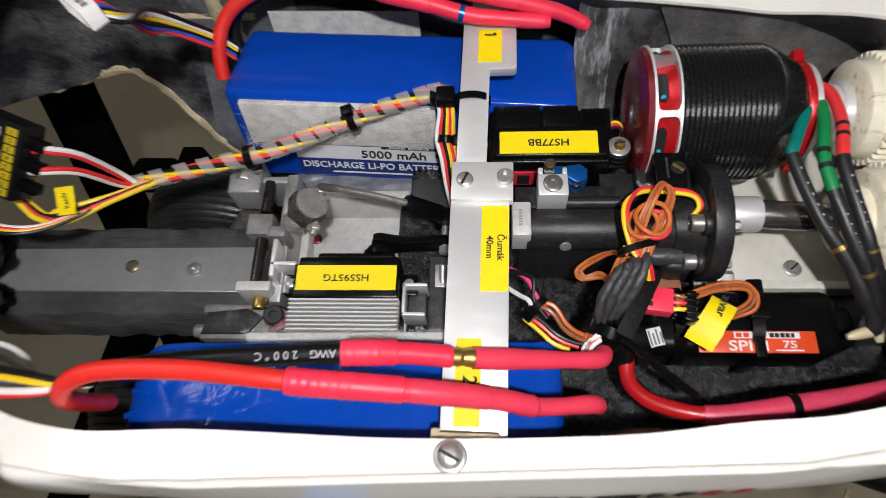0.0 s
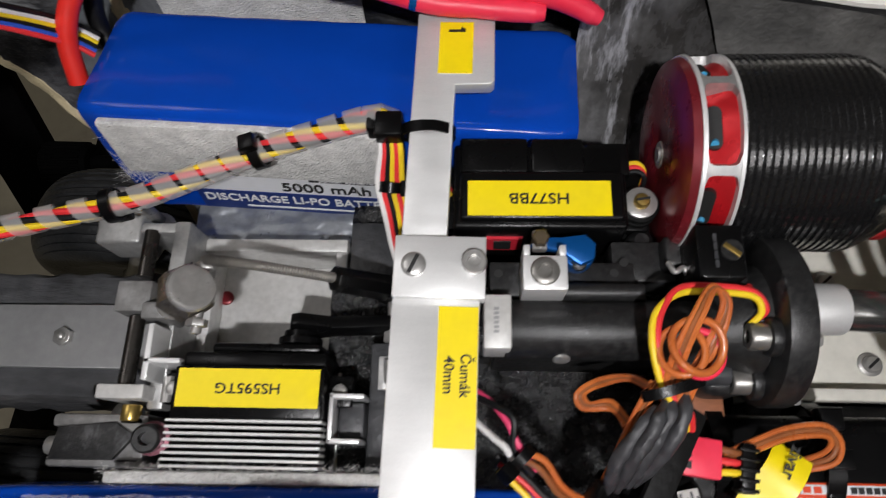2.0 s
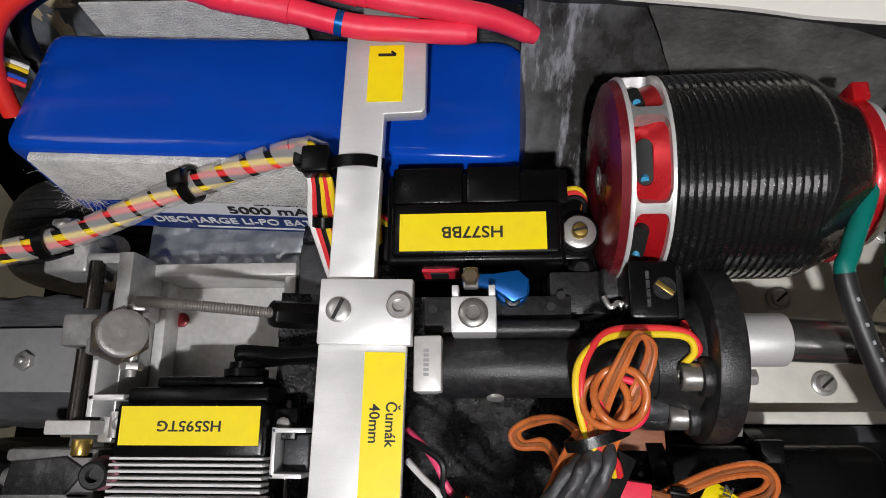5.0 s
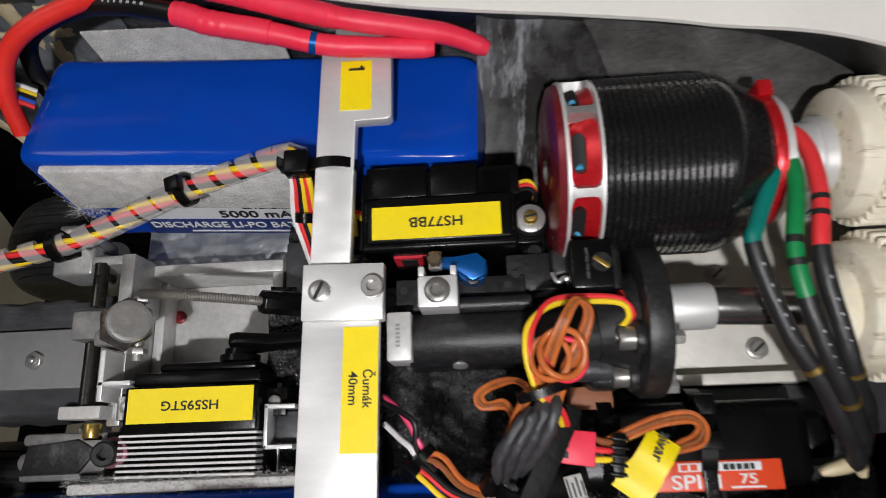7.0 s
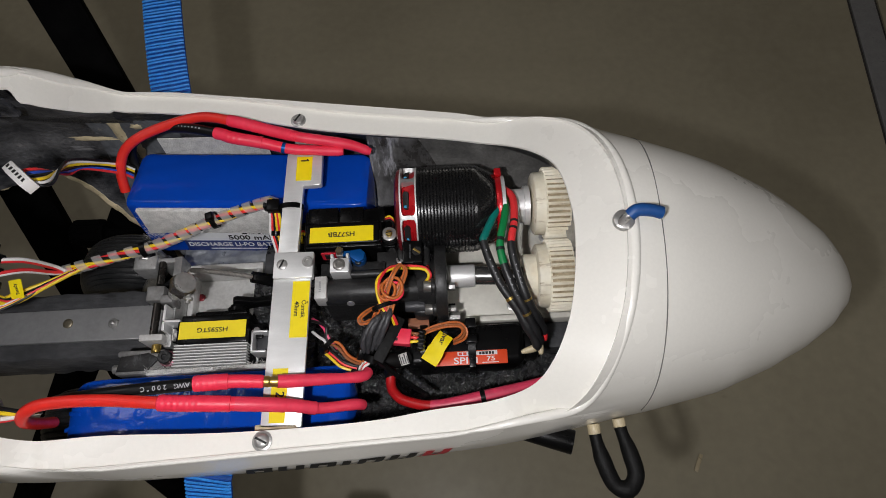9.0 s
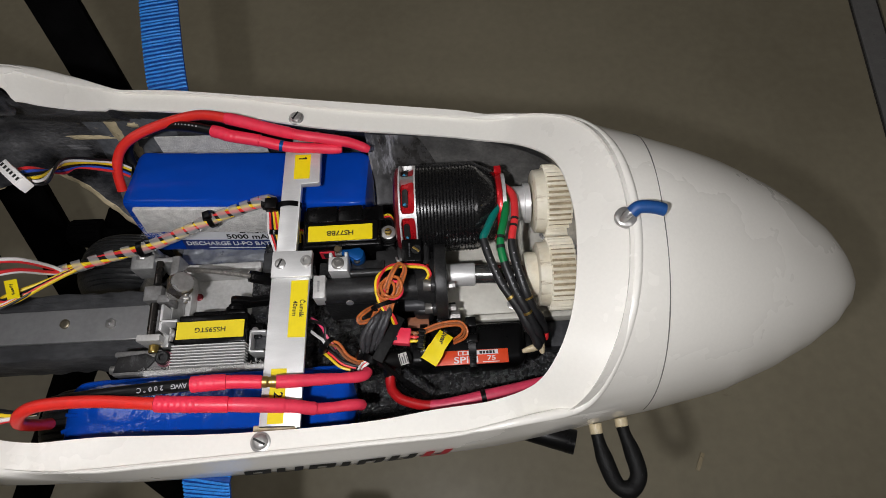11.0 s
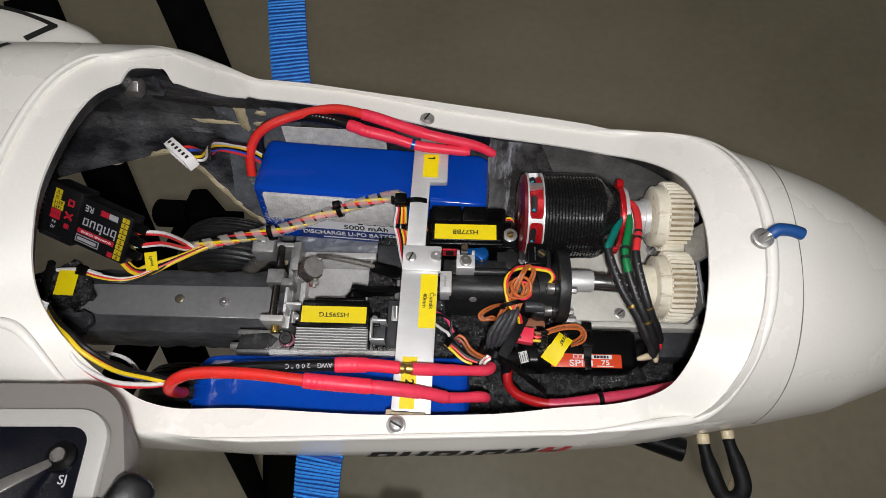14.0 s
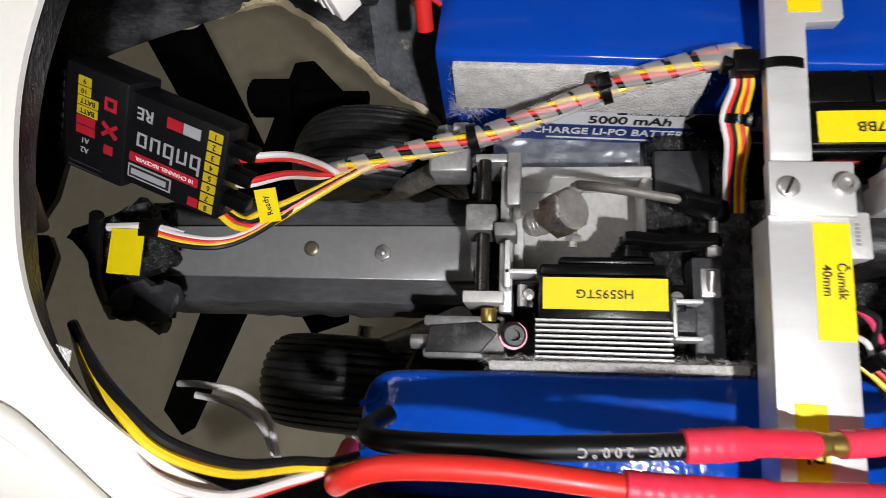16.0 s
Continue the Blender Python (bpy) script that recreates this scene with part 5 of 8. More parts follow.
part("tube_end", cyl((0.0660, -0.0105, 0.0892), (0.0745, -0.0095, 0.0885), 0.0088, 0.0128, 36), BLACK_METAL, tb)
part("end_block", box(0.0112, 0.0178, -0.0176, -0.0046, 0.0860, 0.0985, 0.0006), PALE_ALU, tb, "scratched aluminium block")
part("stamp", moved(join(*[box(-0.0006, 0.0006, -0.0005 + k * 0.0011, 0.0002 + k * 0.0011, 0, 0.0002, 0) for k in range(6)]), pose(0.0142, -0.0135, 0.0985)), GREYSILVER, tb, "stamped mark as plain bars")
part("side_hole", cyl((0.0300, -0.0172, 0.0905), (0.0300, -0.0190, 0.0910), 0.0021, seg=18, bevel=0.0003), STEEL, tb, "bright edge of a drilled hole")
part("underside", box(0.014, 0.072, -0.0165, -0.006, 0.055, 0.088, 0.001), BLACK_METAL, tb)
fl = thing("motor_mount", "black round mounting flange with socket screws and a black block", "mount")
part("disc", moved(cyl((0, 0, -0.0032), (0, 0, 0.0032), 0.0209, seg=64, bevel=0.0007), pose(0.0800, -0.0080, 0.0880, 0, 90, 0)), BLACK_METAL, fl)
part("collar", moved(cyl((0, 0, -0.0045), (0, 0, 0.0), 0.0118, 0.0140, 48), pose(0.0770, -0.0080, 0.0875, 0, 90, 0)), BLACK_METAL, fl)
part("cast", box(0.0640, 0.0745, -0.0030, 0.0115, 0.070, 0.0975, 0.002, 3), BLACK_METAL, fl)
part("cast", box(0.0560, 0.0650, 0.0040, 0.0125, 0.066, 0.0935, 0.0015, 3), BLACK_METAL, fl)
part("cast", box(0.0640, 0.0750, -0.026, -0.016, 0.070, 0.0875, 0.003, 3), BLACK_METAL, fl)
part("block", box(0.0598, 0.0705, -0.0022, 0.0108, 0.0900, 0.1052, 0.0008), BLACK, fl, "black plastic sensor block with worn print")
part("slot_head", lathe((0.0676, 0.0045, 0.1052), (0, 0, 1), [(0, 0.0026), (0.0003, 0.0025), (0.0003, 0.0001)], 20), BLACK_METAL, fl)
part("slot_bar", moved(box(-0.0022, 0.0022, -0.0006, 0.0006, 0, 0.0003, 0.0001), pose(0.0676, 0.0045, 0.1055, 0, 0, -38)), BRASS, fl, "worn brass slot")
part("print", moved(join(*[box(-0.0004, 0.0004, -0.0009 + k * 0.0021, 0.0009 + k * 0.0021, 0, 0.0002, 0) for k in range(4)]), pose(0.0640, 0.0012, 0.1052)), CHARCOAL, fl, "worn print as plain bars")
for (v, z) in ((-0.0145, 0.1005), (-0.0228, 0.0875)):
    part("boss", cyl((0.0745, v, z), (0.0775, v, z), 0.0044, seg=24, bevel=0.0006), BLACK_METAL, fl)
    part("screw", lathe((0.0755, v, z), (-1, 0, 0), [(0, 0.0031), (0.0046, 0.0031), (0.0051, 0.0027), (0.0051, 0.0015), (0.0035, 0.0014), (0.0035, 0.0001)], 22), DULL_STEEL, fl, "zinc socket screw")
    part("nut", cyl((0.0832, v, z - 0.002), (0.0875, v, z - 0.002), 0.0019, seg=6, bevel=0.0003), STEEL, fl)
part("nut", cyl((0.0832, -0.0255, 0.0800), (0.0895, -0.0255, 0.0800), 0.0022, seg=6, bevel=0.0003), STEEL, fl)
part("nut", cyl((0.0832, -0.0185, 0.0760), (0.0872, -0.0185, 0.0760), 0.0020, seg=6, bevel=0.0003), BLACK_METAL, fl)
wd = thing("wood_pad", "brown plywood pad and grey plug under the wires", "pad")
part("pad", box(0.0600, 0.0720, -0.0310, -0.0245, 0.070, 0.0780, 0.0006), mat("plywood", (0.30, 0.11, 0.05), 0.6, var=0.3, scale=90, stretch=(1, 5, 1)), wd)
part("plug", moved(cyl((0, 0, 0), (0.011, 0, 0), 0.0034, seg=20, bevel=0.0006), pose(0.0595, -0.0205, 0.0870, 0, 0, 0)), CHARCOAL, wd)
sp = thing("wire_spring", "small bent bright spring wire beside the sensor block", "spring")
part("wire", tube([(0.0560, 0.0045, 0.0955), (0.0572, 0.0018, 0.0965), (0.0592, 0.0030, 0.0962), (0.0606, 0.0012, 0.0958), (0.0622, 0.0022, 0.0960), (0.0640, -0.0012, 0.0955)], 0.0007, 5, 8), STEEL, sp)
sh = thing("drive_shaft", "polished dark shaft with a satin aluminium coupler", "shaft")
part("coupler", cyl((0.0830, -0.0050, 0.0885), (0.0988, -0.0050, 0.0885), 0.0064, seg=36, bevel=0.0007), ALU, sh, "satin aluminium coupler")
part("rod", cyl((0.0985, -0.0050, 0.0885), (0.1345, -0.0066, 0.0872), 0.0052, seg=32, bevel=0.0003), mat("polished_dark_steel", (0.30, 0.30, 0.29), 0.2, 0.9, var=0.2), sh)

# ---- motor ----
MO = Vector((0.0565, 0.0342, 0.0945))
motor = thing("brushless_motor", "black finned brushless motor with red anodised bell and red end ring", "motor")
part("bell_face", lathe(MO, (1, 0, 0), [(0.0004, 0.001), (0.0004, 0.0035), (0.0, 0.0042), (0.0, 0.0200), (0.0012, 0.0236), (0.0030, 0.0243), (0.0030, 0.001)], 56), DARK_RED, motor, "dark red anodised bell face")
part("shaft_end", lathe(MO + Vector((-0.0004, 0, 0)), (1, 0, 0), [(0, 0.0001), (0, 0.0016), (0.0008, 0.0020), (0.0004, 0.0024), (0.0004, 0.0034), (0.001, 0.0037)], 28), STEEL, motor)
part("bell_ring", lathe(MO, (1, 0, 0), [(0.0030, 0.0225), (0.0030, 0.0247), (0.0036, 0.0250), (0.0039, 0.0250), (0.0039, 0.0225)], 96), ALU, motor, "bright turned ring")
part("bell_ring", lathe(MO, (1, 0, 0), [(0.0116, 0.0225), (0.0116, 0.0250), (0.0124, 0.0250), (0.0124, 0.0225)], 96), ALU, motor, "bright turned ring")
part("inner_drum", lathe(MO, (1, 0, 0), [(0.003, 0.0190), (0.006, 0.0206), (0.0125, 0.0234)], 48), RED_ANO, motor)
for k in range(7):      # seven long windows between narrow bridges, a slot in the drum behind each
    a = radians(74) + 2 * math.pi * k / 7
    bm = bmesh.new()
    rows = []
    for i in range(11):
        f = i / 10
        wdt = 0.046 + 0.14 * abs(2 * f - 1) ** 8.0
        rows.append([bm.verts.new(MO + Vector((0.0037 + f * 0.0081, math.cos(a + (j / 8 - 0.5) * 2 * wdt) * 0.0248, math.sin(a + (j / 8 - 0.5) * 2 * wdt) * 0.0248))) for j in range(9)])
    for p0, p1 in zip(rows, rows[1:]):
        for j in range(8):
            bm.faces.new((p0[j], p0[j + 1], p1[j + 1], p1[j]))
    r = bmesh.ops.extrude_face_region(bm, geom=list(bm.faces))
    for g in r["geom"]:
        if isinstance(g, bmesh.types.BMVert):
            rel = g.co - MO
            g.co -= Vector((0, rel.y, rel.z)).normalized() * 0.0040
    part("bridge", bm, ALU_DULL, motor)
    b = a + math.pi / 7 + 0.02
    out = Vector((-0.40, math.cos(b), math.sin(b))).normalized()
    side = Vector((0, -math.sin(b), math.cos(b)))
    hole = MO + Vector((0.0066, math.cos(b) * 0.0211, math.sin(b) * 0.0211))
    part("slot", join(cyl(hole - side * 0.0034 - out * 0.002, hole - side * 0.0034 + out * 0.0006, 0.0017, seg=14), cyl(hole + side * 0.0034 - out * 0.002, hole + side * 0.0034 + out * 0.0006, 0.0017, seg=14),
                      moved(box(-0.0034, 0.0034, -0.0017, 0.0017, -0.002, 0.00055, 0), Matrix.Translation(hole) @ Matrix((side, out.cross(side), out)).transposed().to_4x4())), INK, motor)
    part("coil", cyl(hole + side * 0.0024 - out * 0.001, hole + side * 0.0040 + out * 0.0008, 0.0009, seg=10), mat("blue_coil", (0.05, 0.28, 0.48), 0.3, var=0.2) if k == 0 else bpy.data.materials["blue_coil"], motor, "blue enamelled winding")
prof = [(0.0124, 0.0245)]
x = 0.0128
for k in range(17):
    prof += [(x, 0.0246), (x + 0.0003, 0.0250), (x + 0.0012, 0.0250), (x + 0.0015, 0.0244)]
    x += 0.0018
prof += [(x, 0.0247), (x + 0.0018, 0.0246), (x + 0.0034, 0.0238), (x + 0.0108, 0.0200), (x + 0.0124, 0.0190), (x + 0.0128, 0.018), (x + 0.0128, 0.001)]
part("finned_can", lathe(MO, (1, 0, 0), prof, 160), mat("motor_black", (0.010, 0.010, 0.0105), 0.26, 0.2, var=0.3, scale=900, bscale=2500, coat=0.6), motor)
XE = x + 0.0128
part("end_ring", lathe(MO + Vector((XE, 0, 0)), (1, 0, 0), [(0, 0.0182), (0.0006, 0.0187), (0.0028, 0.0187), (0.0032, 0.0180), (0.0032, 0.001)], 48), RED_ANO, motor, "red anodised end ring")
part("end_lug", box(0.1125, 0.1165, 0.0470, 0.0515, 0.1025, 0.109, 0.0006), RED_ANO, motor)
part("end_lug", box(0.1120, 0.1155, 0.0150, 0.0185, 0.083, 0.090, 0.0006), RED_ANO, motor)
part("end_plate", lathe(MO + Vector((XE + 0.0032, 0, 0)), (1, 0, 0), [(0, 0.0178), (0.002, 0.0178), (0.002, 0.0098), (0.0128, 0.0098), (0.0130, 0.0112), (0.0160, 0.0114), (0.0160, 0.001)], 40), ALU, motor, "turned aluminium hub")


def gear_wheel(label, c, r, width, teeth, hub_r, hub_w, tilt=0.0):
    """A spur gear: toothed rim, web and hub along u."""
    t = thing("gear_wheel", label, "gear", group="gears")
    bm = bmesh.new()
    rows = []
    for d in (0.0, 0.0006, width - 0.0006, width):
        row = []
        inset = 0.0004 if d in (0.0, width) else 0.0
        for k in range(teeth):
            for f, rr in ((0.0, r - 0.0019), (0.18, r - 0.0018), (0.34, r - 0.0003), (0.5, r), (0.66, r - 0.0003), (0.82, r - 0.0018)):
                a = 2 * math.pi * (k + f) / teeth
                row.append(bm.verts.new(Vector(c) + Vector((d, math.cos(a) * (rr - inset), math.sin(a) * (rr - inset)))))
        rows.append(row)
    n = len(rows[0])
    for a, b in zip(rows, rows[1:]):
        for i in range(n):
            bm.faces.new((a[i], a[(i + 1) % n], b[(i + 1) % n], b[i]))
    bm.faces.new(rows[0])
    bm.faces.new(rows[-1])
    part("toothed_rim", bm, CREAM, t)
    part("grime", lathe(Vector(c) + Vector((0.0008, 0, 0)), (1, 0, 0), [(0, r - 0.0022), (0.0001, r - 0.0015), (width - 0.0016, r - 0.0015), (width - 0.0015, r - 0.0022)], 72), GRIME, t, "brown grime between the teeth")
    part("shoulder", lathe(Vector(c) + Vector((-0.0062, 0, 0)), (1, 0, 0), [(0, r * 0.80), (0.0008, r * 0.86), (0.0062, r * 0.88)], 48), CREAM, t)
    if hub_w:
        part("hub", lathe(Vector(c) + Vector((-hub_w, 0, 0)), (1, 0, 0), [(0, 0.001), (0, hub_r - 0.0008), (0.0008, hub_r), (hub_w, hub_r)], 40), CREAM, t)
    return t


gear_wheel("cream nylon gear wheel with straight teeth on the motor hub", (0.1398, 0.0350, 0.0945), 0.0207, 0.0135, 38, 0.010, 0.0)
gear_wheel("cream nylon gear wheel with a smooth hub on the drive shaft", (0.1385, -0.0065, 0.0870), 0.0205, 0.0135, 36, 0.0125, 0.0130)
ex = thing("bearing_plate", "grey aluminium bearing plates ahead of the gears", "plate")
part("plate", box(0.1570, 0.1590, -0.022, 0.050, 0.045, 0.096, 0.0005), ALU_DULL, ex)
part("bracket", moved(box(-0.0012, 0.0012, -0.010, 0.010, -0.012, 0.014, 0.0004), pose(0.1560, 0.012, 0.108, 0, 20, 0)), ALU_DULL, ex)
part("axle", cyl((0.1505, -0.0065, 0.0870), (0.1620, -0.0065, 0.0870), 0.0035, bevel=0.0004), STEEL, ex)
part("axle", cyl((0.1515, 0.0350, 0.0945), (0.1620, 0.0350, 0.0945), 0.0035, bevel=0.0004), STEEL, ex)

# aluminium channel under the shaft
ch = thing("drive_channel", "bare aluminium channel floor under shaft and gears", "channel")
# Aluminium coloured pale and barely metallic, so floor and near wall look lit.
part("floor_plate", box(0.0830, 0.1690, -0.0215, 0.0480, 0.0560, 0.0585, 0.0005), mat("pale_channel_alu", (0.66, 0.64, 0.57), 0.45, 0.05, var=0.12, scale=45, bump=0.15, other=(0.52, 0.50, 0.44), edge=0.58), ch)
part("near_wall", box(0.0850, 0.1700, -0.0245, -0.0212, 0.0500, 0.0655, 0.0004), bpy.data.materials["pale_channel_alu"], ch)
part("dark_wall", box(0.0850, 0.1720, -0.0400, -0.0248, 0.0420, 0.0580, 0.0006), CHARCOAL, ch)
for u, v in ((0.121, -0.0135), (0.112, 0.0105), (0.1445, 0.030)):
    screw_slot("channel_screw", "small zinc screw in the aluminium channel", (u, v, 0.0585), 0.0024, 0.0016, STEEL, washer=0.0034)

# grey inner wall panel by the motor
wp = thing("wall_panel", "grey-brown mottled wall panel with a slanted edge behind the motor", "panel", pose(0, 0, 0))
bm = bmesh.new()
bmesh.ops.create_grid(bm, x_segments=50, y_segments=24, size=1)
for v in bm.verts:
    a = 34 + v.co.y * 33
    x0 = 0.0715 + 0.030 * a / 50 + 0.0006 * noise.noise((a * 0.4, 3, 0))
    p = bay_wall(x0 + (0.164 - x0) * (v.co.x + 1) / 2, radians(a), 0.0018)
    v.co = p + Vector((0, noise.noise(p * 60) * 0.0006, 0))
part("sheet", bm, soiled(mat("grey_wall_paint", (0.060, 0.059, 0.057), 0.5, var=0.45, scale=60, bump=0.5, bscale=500, other=(0.14, 0.137, 0.13), edge=0.54), (0.012, 0.011, 0.010), 190.0, 0.62, 0.7), wp)
screw_slot("wall_screw", "small zinc screw in the hull wall", (0.0675, 0.2135, 0.0925), 0.0022, 0.0016, STEEL, pose(0, 0, 0), washer=0.003)

# ---- speed controller ----
esc = thing("speed_controller", "black shrink-wrapped speed controller with a red printed label", "controller")
part("case", box(0.0585, 0.1240, -0.0525, -0.0295, 0.0545, 0.0790, 0.0045, 4), BLACK, esc)
part("end_fold", box(0.1220, 0.1330, -0.0480, -0.0330, 0.0560, 0.0730, 0.004, 3), BLACK, esc)
el = part("label", box(0.0745, 0.1140, -0.0530, -0.0452, 0.0786, 0.0796, 0.0004), RED_PRINT, esc, "red printed label")
part("plaque", box(0.0868, 0.1085, -0.0480, -0.0458, 0.0796, 0.0799, 0), PAPER, el, "plain white maker's plaque")
text("SPIN", 0.0050, WHITE_INK, el, pose(0.0912, -0.0508, 0.07975), sx=1.35)
text("75", 0.0036, WHITE_INK, el, pose(0.1048, -0.0502, 0.07975), sx=1.35)
part("fine_print", box(0.1000, 0.1090, -0.0524, -0.0519, 0.0796, 0.0798, 0), WHITE_INK, el, "line of fine print as a plain bar")
for k, (u, w) in enumerate(((0.0874, 0.0018), (0.0899, 0.0018), (0.0985, 0.0014), (0.1002, 0.0014), (0.1020, 0.0014), (0.1038, 0.0014), (0.1056, 0.0010))):
    part("plaque_bar", box(u, u + w, -0.0477, -0.0462, 0.0799, 0.0801, 0), RED_PRINT if k < 2 else INK, el, "maker's letters as plain bars")
ML = pose(0.0582, -0.0503, 0.0880, 14, -12, 12)
ml = part("mini_label", moved(box(-0.0023, 0.0023, -0.0031, 0.0031, 0, 0.0003, 0), ML), TX_LIGHT, esc, "small white sticker with grey print bars")
for k in range(4):
    part("fine_print", moved(box(-0.0019, -0.0013, -0.0026, 0.0026 - 0.0012 * (k % 2), 0.0003, 0.0004, 0), ML @ pose(0.0012 * k - 0.0001, 0, 0)), CHARCOAL, ml)
part("cable_stub", tube([(0.0600, -0.0475, 0.081), (0.0560, -0.0492, 0.083), (0.0500, -0.0500, 0.0855), (0.0455, -0.0500, 0.087)], 0.0042, 6, 14), BLACK_MATT, esc)
ct = cable_tie("black ribbed cable tie round the speed controller", (0.0948, -0.0400, 0.0690), (1, 0, 0), 0.0136, squash=(1.02, 0.98), width=0.0042)
part("band", join(box(0.0930, 0.0966, -0.0540, -0.0285, 0.0797, 0.0808, 0.0003), box(0.0930, 0.0966, -0.0546, -0.0535, 0.0560, 0.0806, 0.0003), *[box(0.0935, 0.0961, v, v + 0.0004, 0.0807, 0.0810, 0) for v in np.arange(-0.0525, -0.030, 0.0009)]), BLACK, ct)
part("lock_head", box(0.0920, 0.0976, -0.0335, -0.0280, 0.0795, 0.0845, 0.0007), BLACK, ct)
cable_tie("black cable tie round the speed controller", (0.0690, -0.0400, 0.0690), (1, 0, 0), 0.0136, squash=(1.02, 0.98), width=0.0042)
tag = thing("wire_tag", "folded yellow paper tag on the controller leads", "tag")
bm = bmesh.new()
rows = []
for i in range(9):
    f = i / 8
    row = []
    for s in (-1, 1):
        c = Vector((0.0815, -0.0388, 0.0905)).lerp(Vector((0.0712, -0.0530, 0.0905)), f)
        n = Vector((0.80, -0.60, 0)) * 0.0043 * s * (1 + 0.12 * (f > 0.6))
        row.append(bm.verts.new(c + n + Vector((0, 0, 0.0016 * math.sin(f * 5) + s * 0.0008))))
    rows.append(row)
for a, b in zip(rows, rows[1:]):
    bm.faces.new((a[0], a[1], b[1], b[0]))
r = bmesh.ops.extrude_face_region(bm, geom=list(bm.faces))
for g in r["geom"]:
    if isinstance(g, bmesh.types.BMVert):
        g.co.z += 0.0003
part("paper", bm, YELLOW, tag)
text("zivar", 0.0040, INK, tag, pose(0.0798, -0.0412, 0.0931, 0, 4, -115))

# motor phase wires
for mt, pts, c in (
        (WIRE_T, [(0.1160, 0.0400, 0.103), (0.1130, 0.0270, 0.1085), (0.1057, 0.0115, 0.110), (0.1040, 0.0045, 0.1095), (0.1104, -0.0148, 0.105), (0.1196, -0.0293, 0.099), (0.1288, -0.0448, 0.0885), (0.1290, -0.0480, 0.082)], "teal"),
        (WIRE_G, [(0.1170, 0.0420, 0.103), (0.1168, 0.0230, 0.110), (0.1122, 0.0011, 0.112), (0.1172, -0.0192, 0.107), (0.1245, -0.0326, 0.099), (0.1305, -0.0425, 0.0885), (0.1310, -0.0450, 0.081)], "green"),
        (WIRE_R, [(0.1165, 0.0425, 0.102), (0.1215, 0.0330, 0.108), (0.1212, 0.0180, 0.1115), (0.1182, 0.0008, 0.112), (0.1222, -0.0184, 0.107), (0.1267, -0.0287, 0.100), (0.1333, -0.0370, 0.0885), (0.1340, -0.0400, 0.081)], "red")):
    t = thing("motor_lead", f"{c} motor lead in grey heat-shrink with a gold plug", "cable", group="motor leads")
    path = spline(pts, 12)
    n = len(path)
    part("wire", tube(path[:int(n * 0.46)], 0.0021, straight=True, seg=12), mt, t)
    part("sleeve", tube(path[int(n * 0.40):int(n * 0.665)], 0.0023, straight=True, seg=12, radii=[0.95, 1, 1, 1, 1.05, 1]), mat("grey_shrink", (0.016, 0.016, 0.017), 0.45, var=0.3, bump=0.2) if c == "teal" else bpy.data.materials["grey_shrink"], t, "dark grey heat-shrink sleeve")
    part("plug", tube(path[int(n * 0.655):int(n * 0.675)], 0.0026, straight=True, seg=14), BRASS, t, "gold plug ring")
    part("plug_sleeve", tube(path[int(n * 0.67):int(n * 0.92)], 0.0025, straight=True, seg=12, radii=[1, 1.0, 0.95, 1.12, 1.14, 0.9, 1.0, 1.05, 0.8]), bpy.data.materials["grey_shrink"], t, "dark heat-shrink sleeve")
    e = path[int(n * 0.90)]
    way = {"teal": (-0.0085, -0.0020, -0.0010), "green": (0.0006, -0.0062, -0.0010), "red": (0.0006, -0.0040, -0.0030)}[c]
    part("tail", tube([e, e + Vector(way) * 0.5, e + Vector(way)], 0.0019, seg=10, radii=[1, 1.05, 0.9, 0.5]), RESIN if c != "red" else WIRE_R, t, "pale glue tail")
    for k in range(6):
        q = path[int(n * (0.47 + 0.026 * k))]
        part("print", moved(box(-0.0003, 0.0003, -0.0004, 0.0004, 0, 0.0002, 0), pose(q.x, q.y, q.z + 0.0022, 0, 0, 20)), GREY_INK, t, "wire print as a plain bar")
    if c != "teal":
        for g in (0.30, 0.34):
            part("band", tube(path[int(n * g):int(n * g) + 2], 0.00222, straight=True, seg=12), INK, t, "short black mark")


# ---- servo with heat sink ----
s2 = thing("servo", "black servo with finned aluminium heat sink and yellow label", "servo", group="servos")
part("case", box(-0.0703, -0.0302, -0.0330, -0.0195, 0.0440, 0.0778, 0.0008, 2), BLACK, s2)
part("gear_case", join(box(-0.0700, -0.0306, -0.0200, -0.0150, 0.0450, 0.0745, 0.0012, 2), box(-0.0640, -0.0330, -0.0152, -0.0118, 0.048, 0.0715, 0.0016, 2)), BLACK, s2)
sticker("label", s2, -0.0690, -0.0312, -0.0302, -0.0202, 0.0778, "HS595TG", 0.0038, 180, "yellow sticker with black type code", sx=1.15)
part("sink_block", box(-0.0710, -0.0300, -0.0455, -0.0326, 0.0450, 0.0715, 0.0004), BLACK, s2)
for k in range(8):
    v = -0.0335 - k * 0.00163
    part("fin", box(-0.0712, -0.0300, v - 0.00036, v + 0.00036, 0.0705, 0.0772, 0.0001, 1), ALU, s2)
part("ear", box(-0.0762, -0.0702, -0.0290, -0.0205, 0.066, 0.0695, 0.0006), BLACK, s2)
part("ear", box(-0.0304, -0.0240, -0.0290, -0.0205, 0.066, 0.0695, 0.0006), BLACK, s2)
part("spline_hub", lathe((-0.0405, -0.0118, 0.0655), (0, 1, 0), [(0, 0.0062), (0.0020, 0.0062), (0.0022, 0.0050), (0.0040, 0.0048), (0.0042, 0.0036), (0.0075, 0.0034), (0.0075, 0.0001)], 28), BLACK, s2)
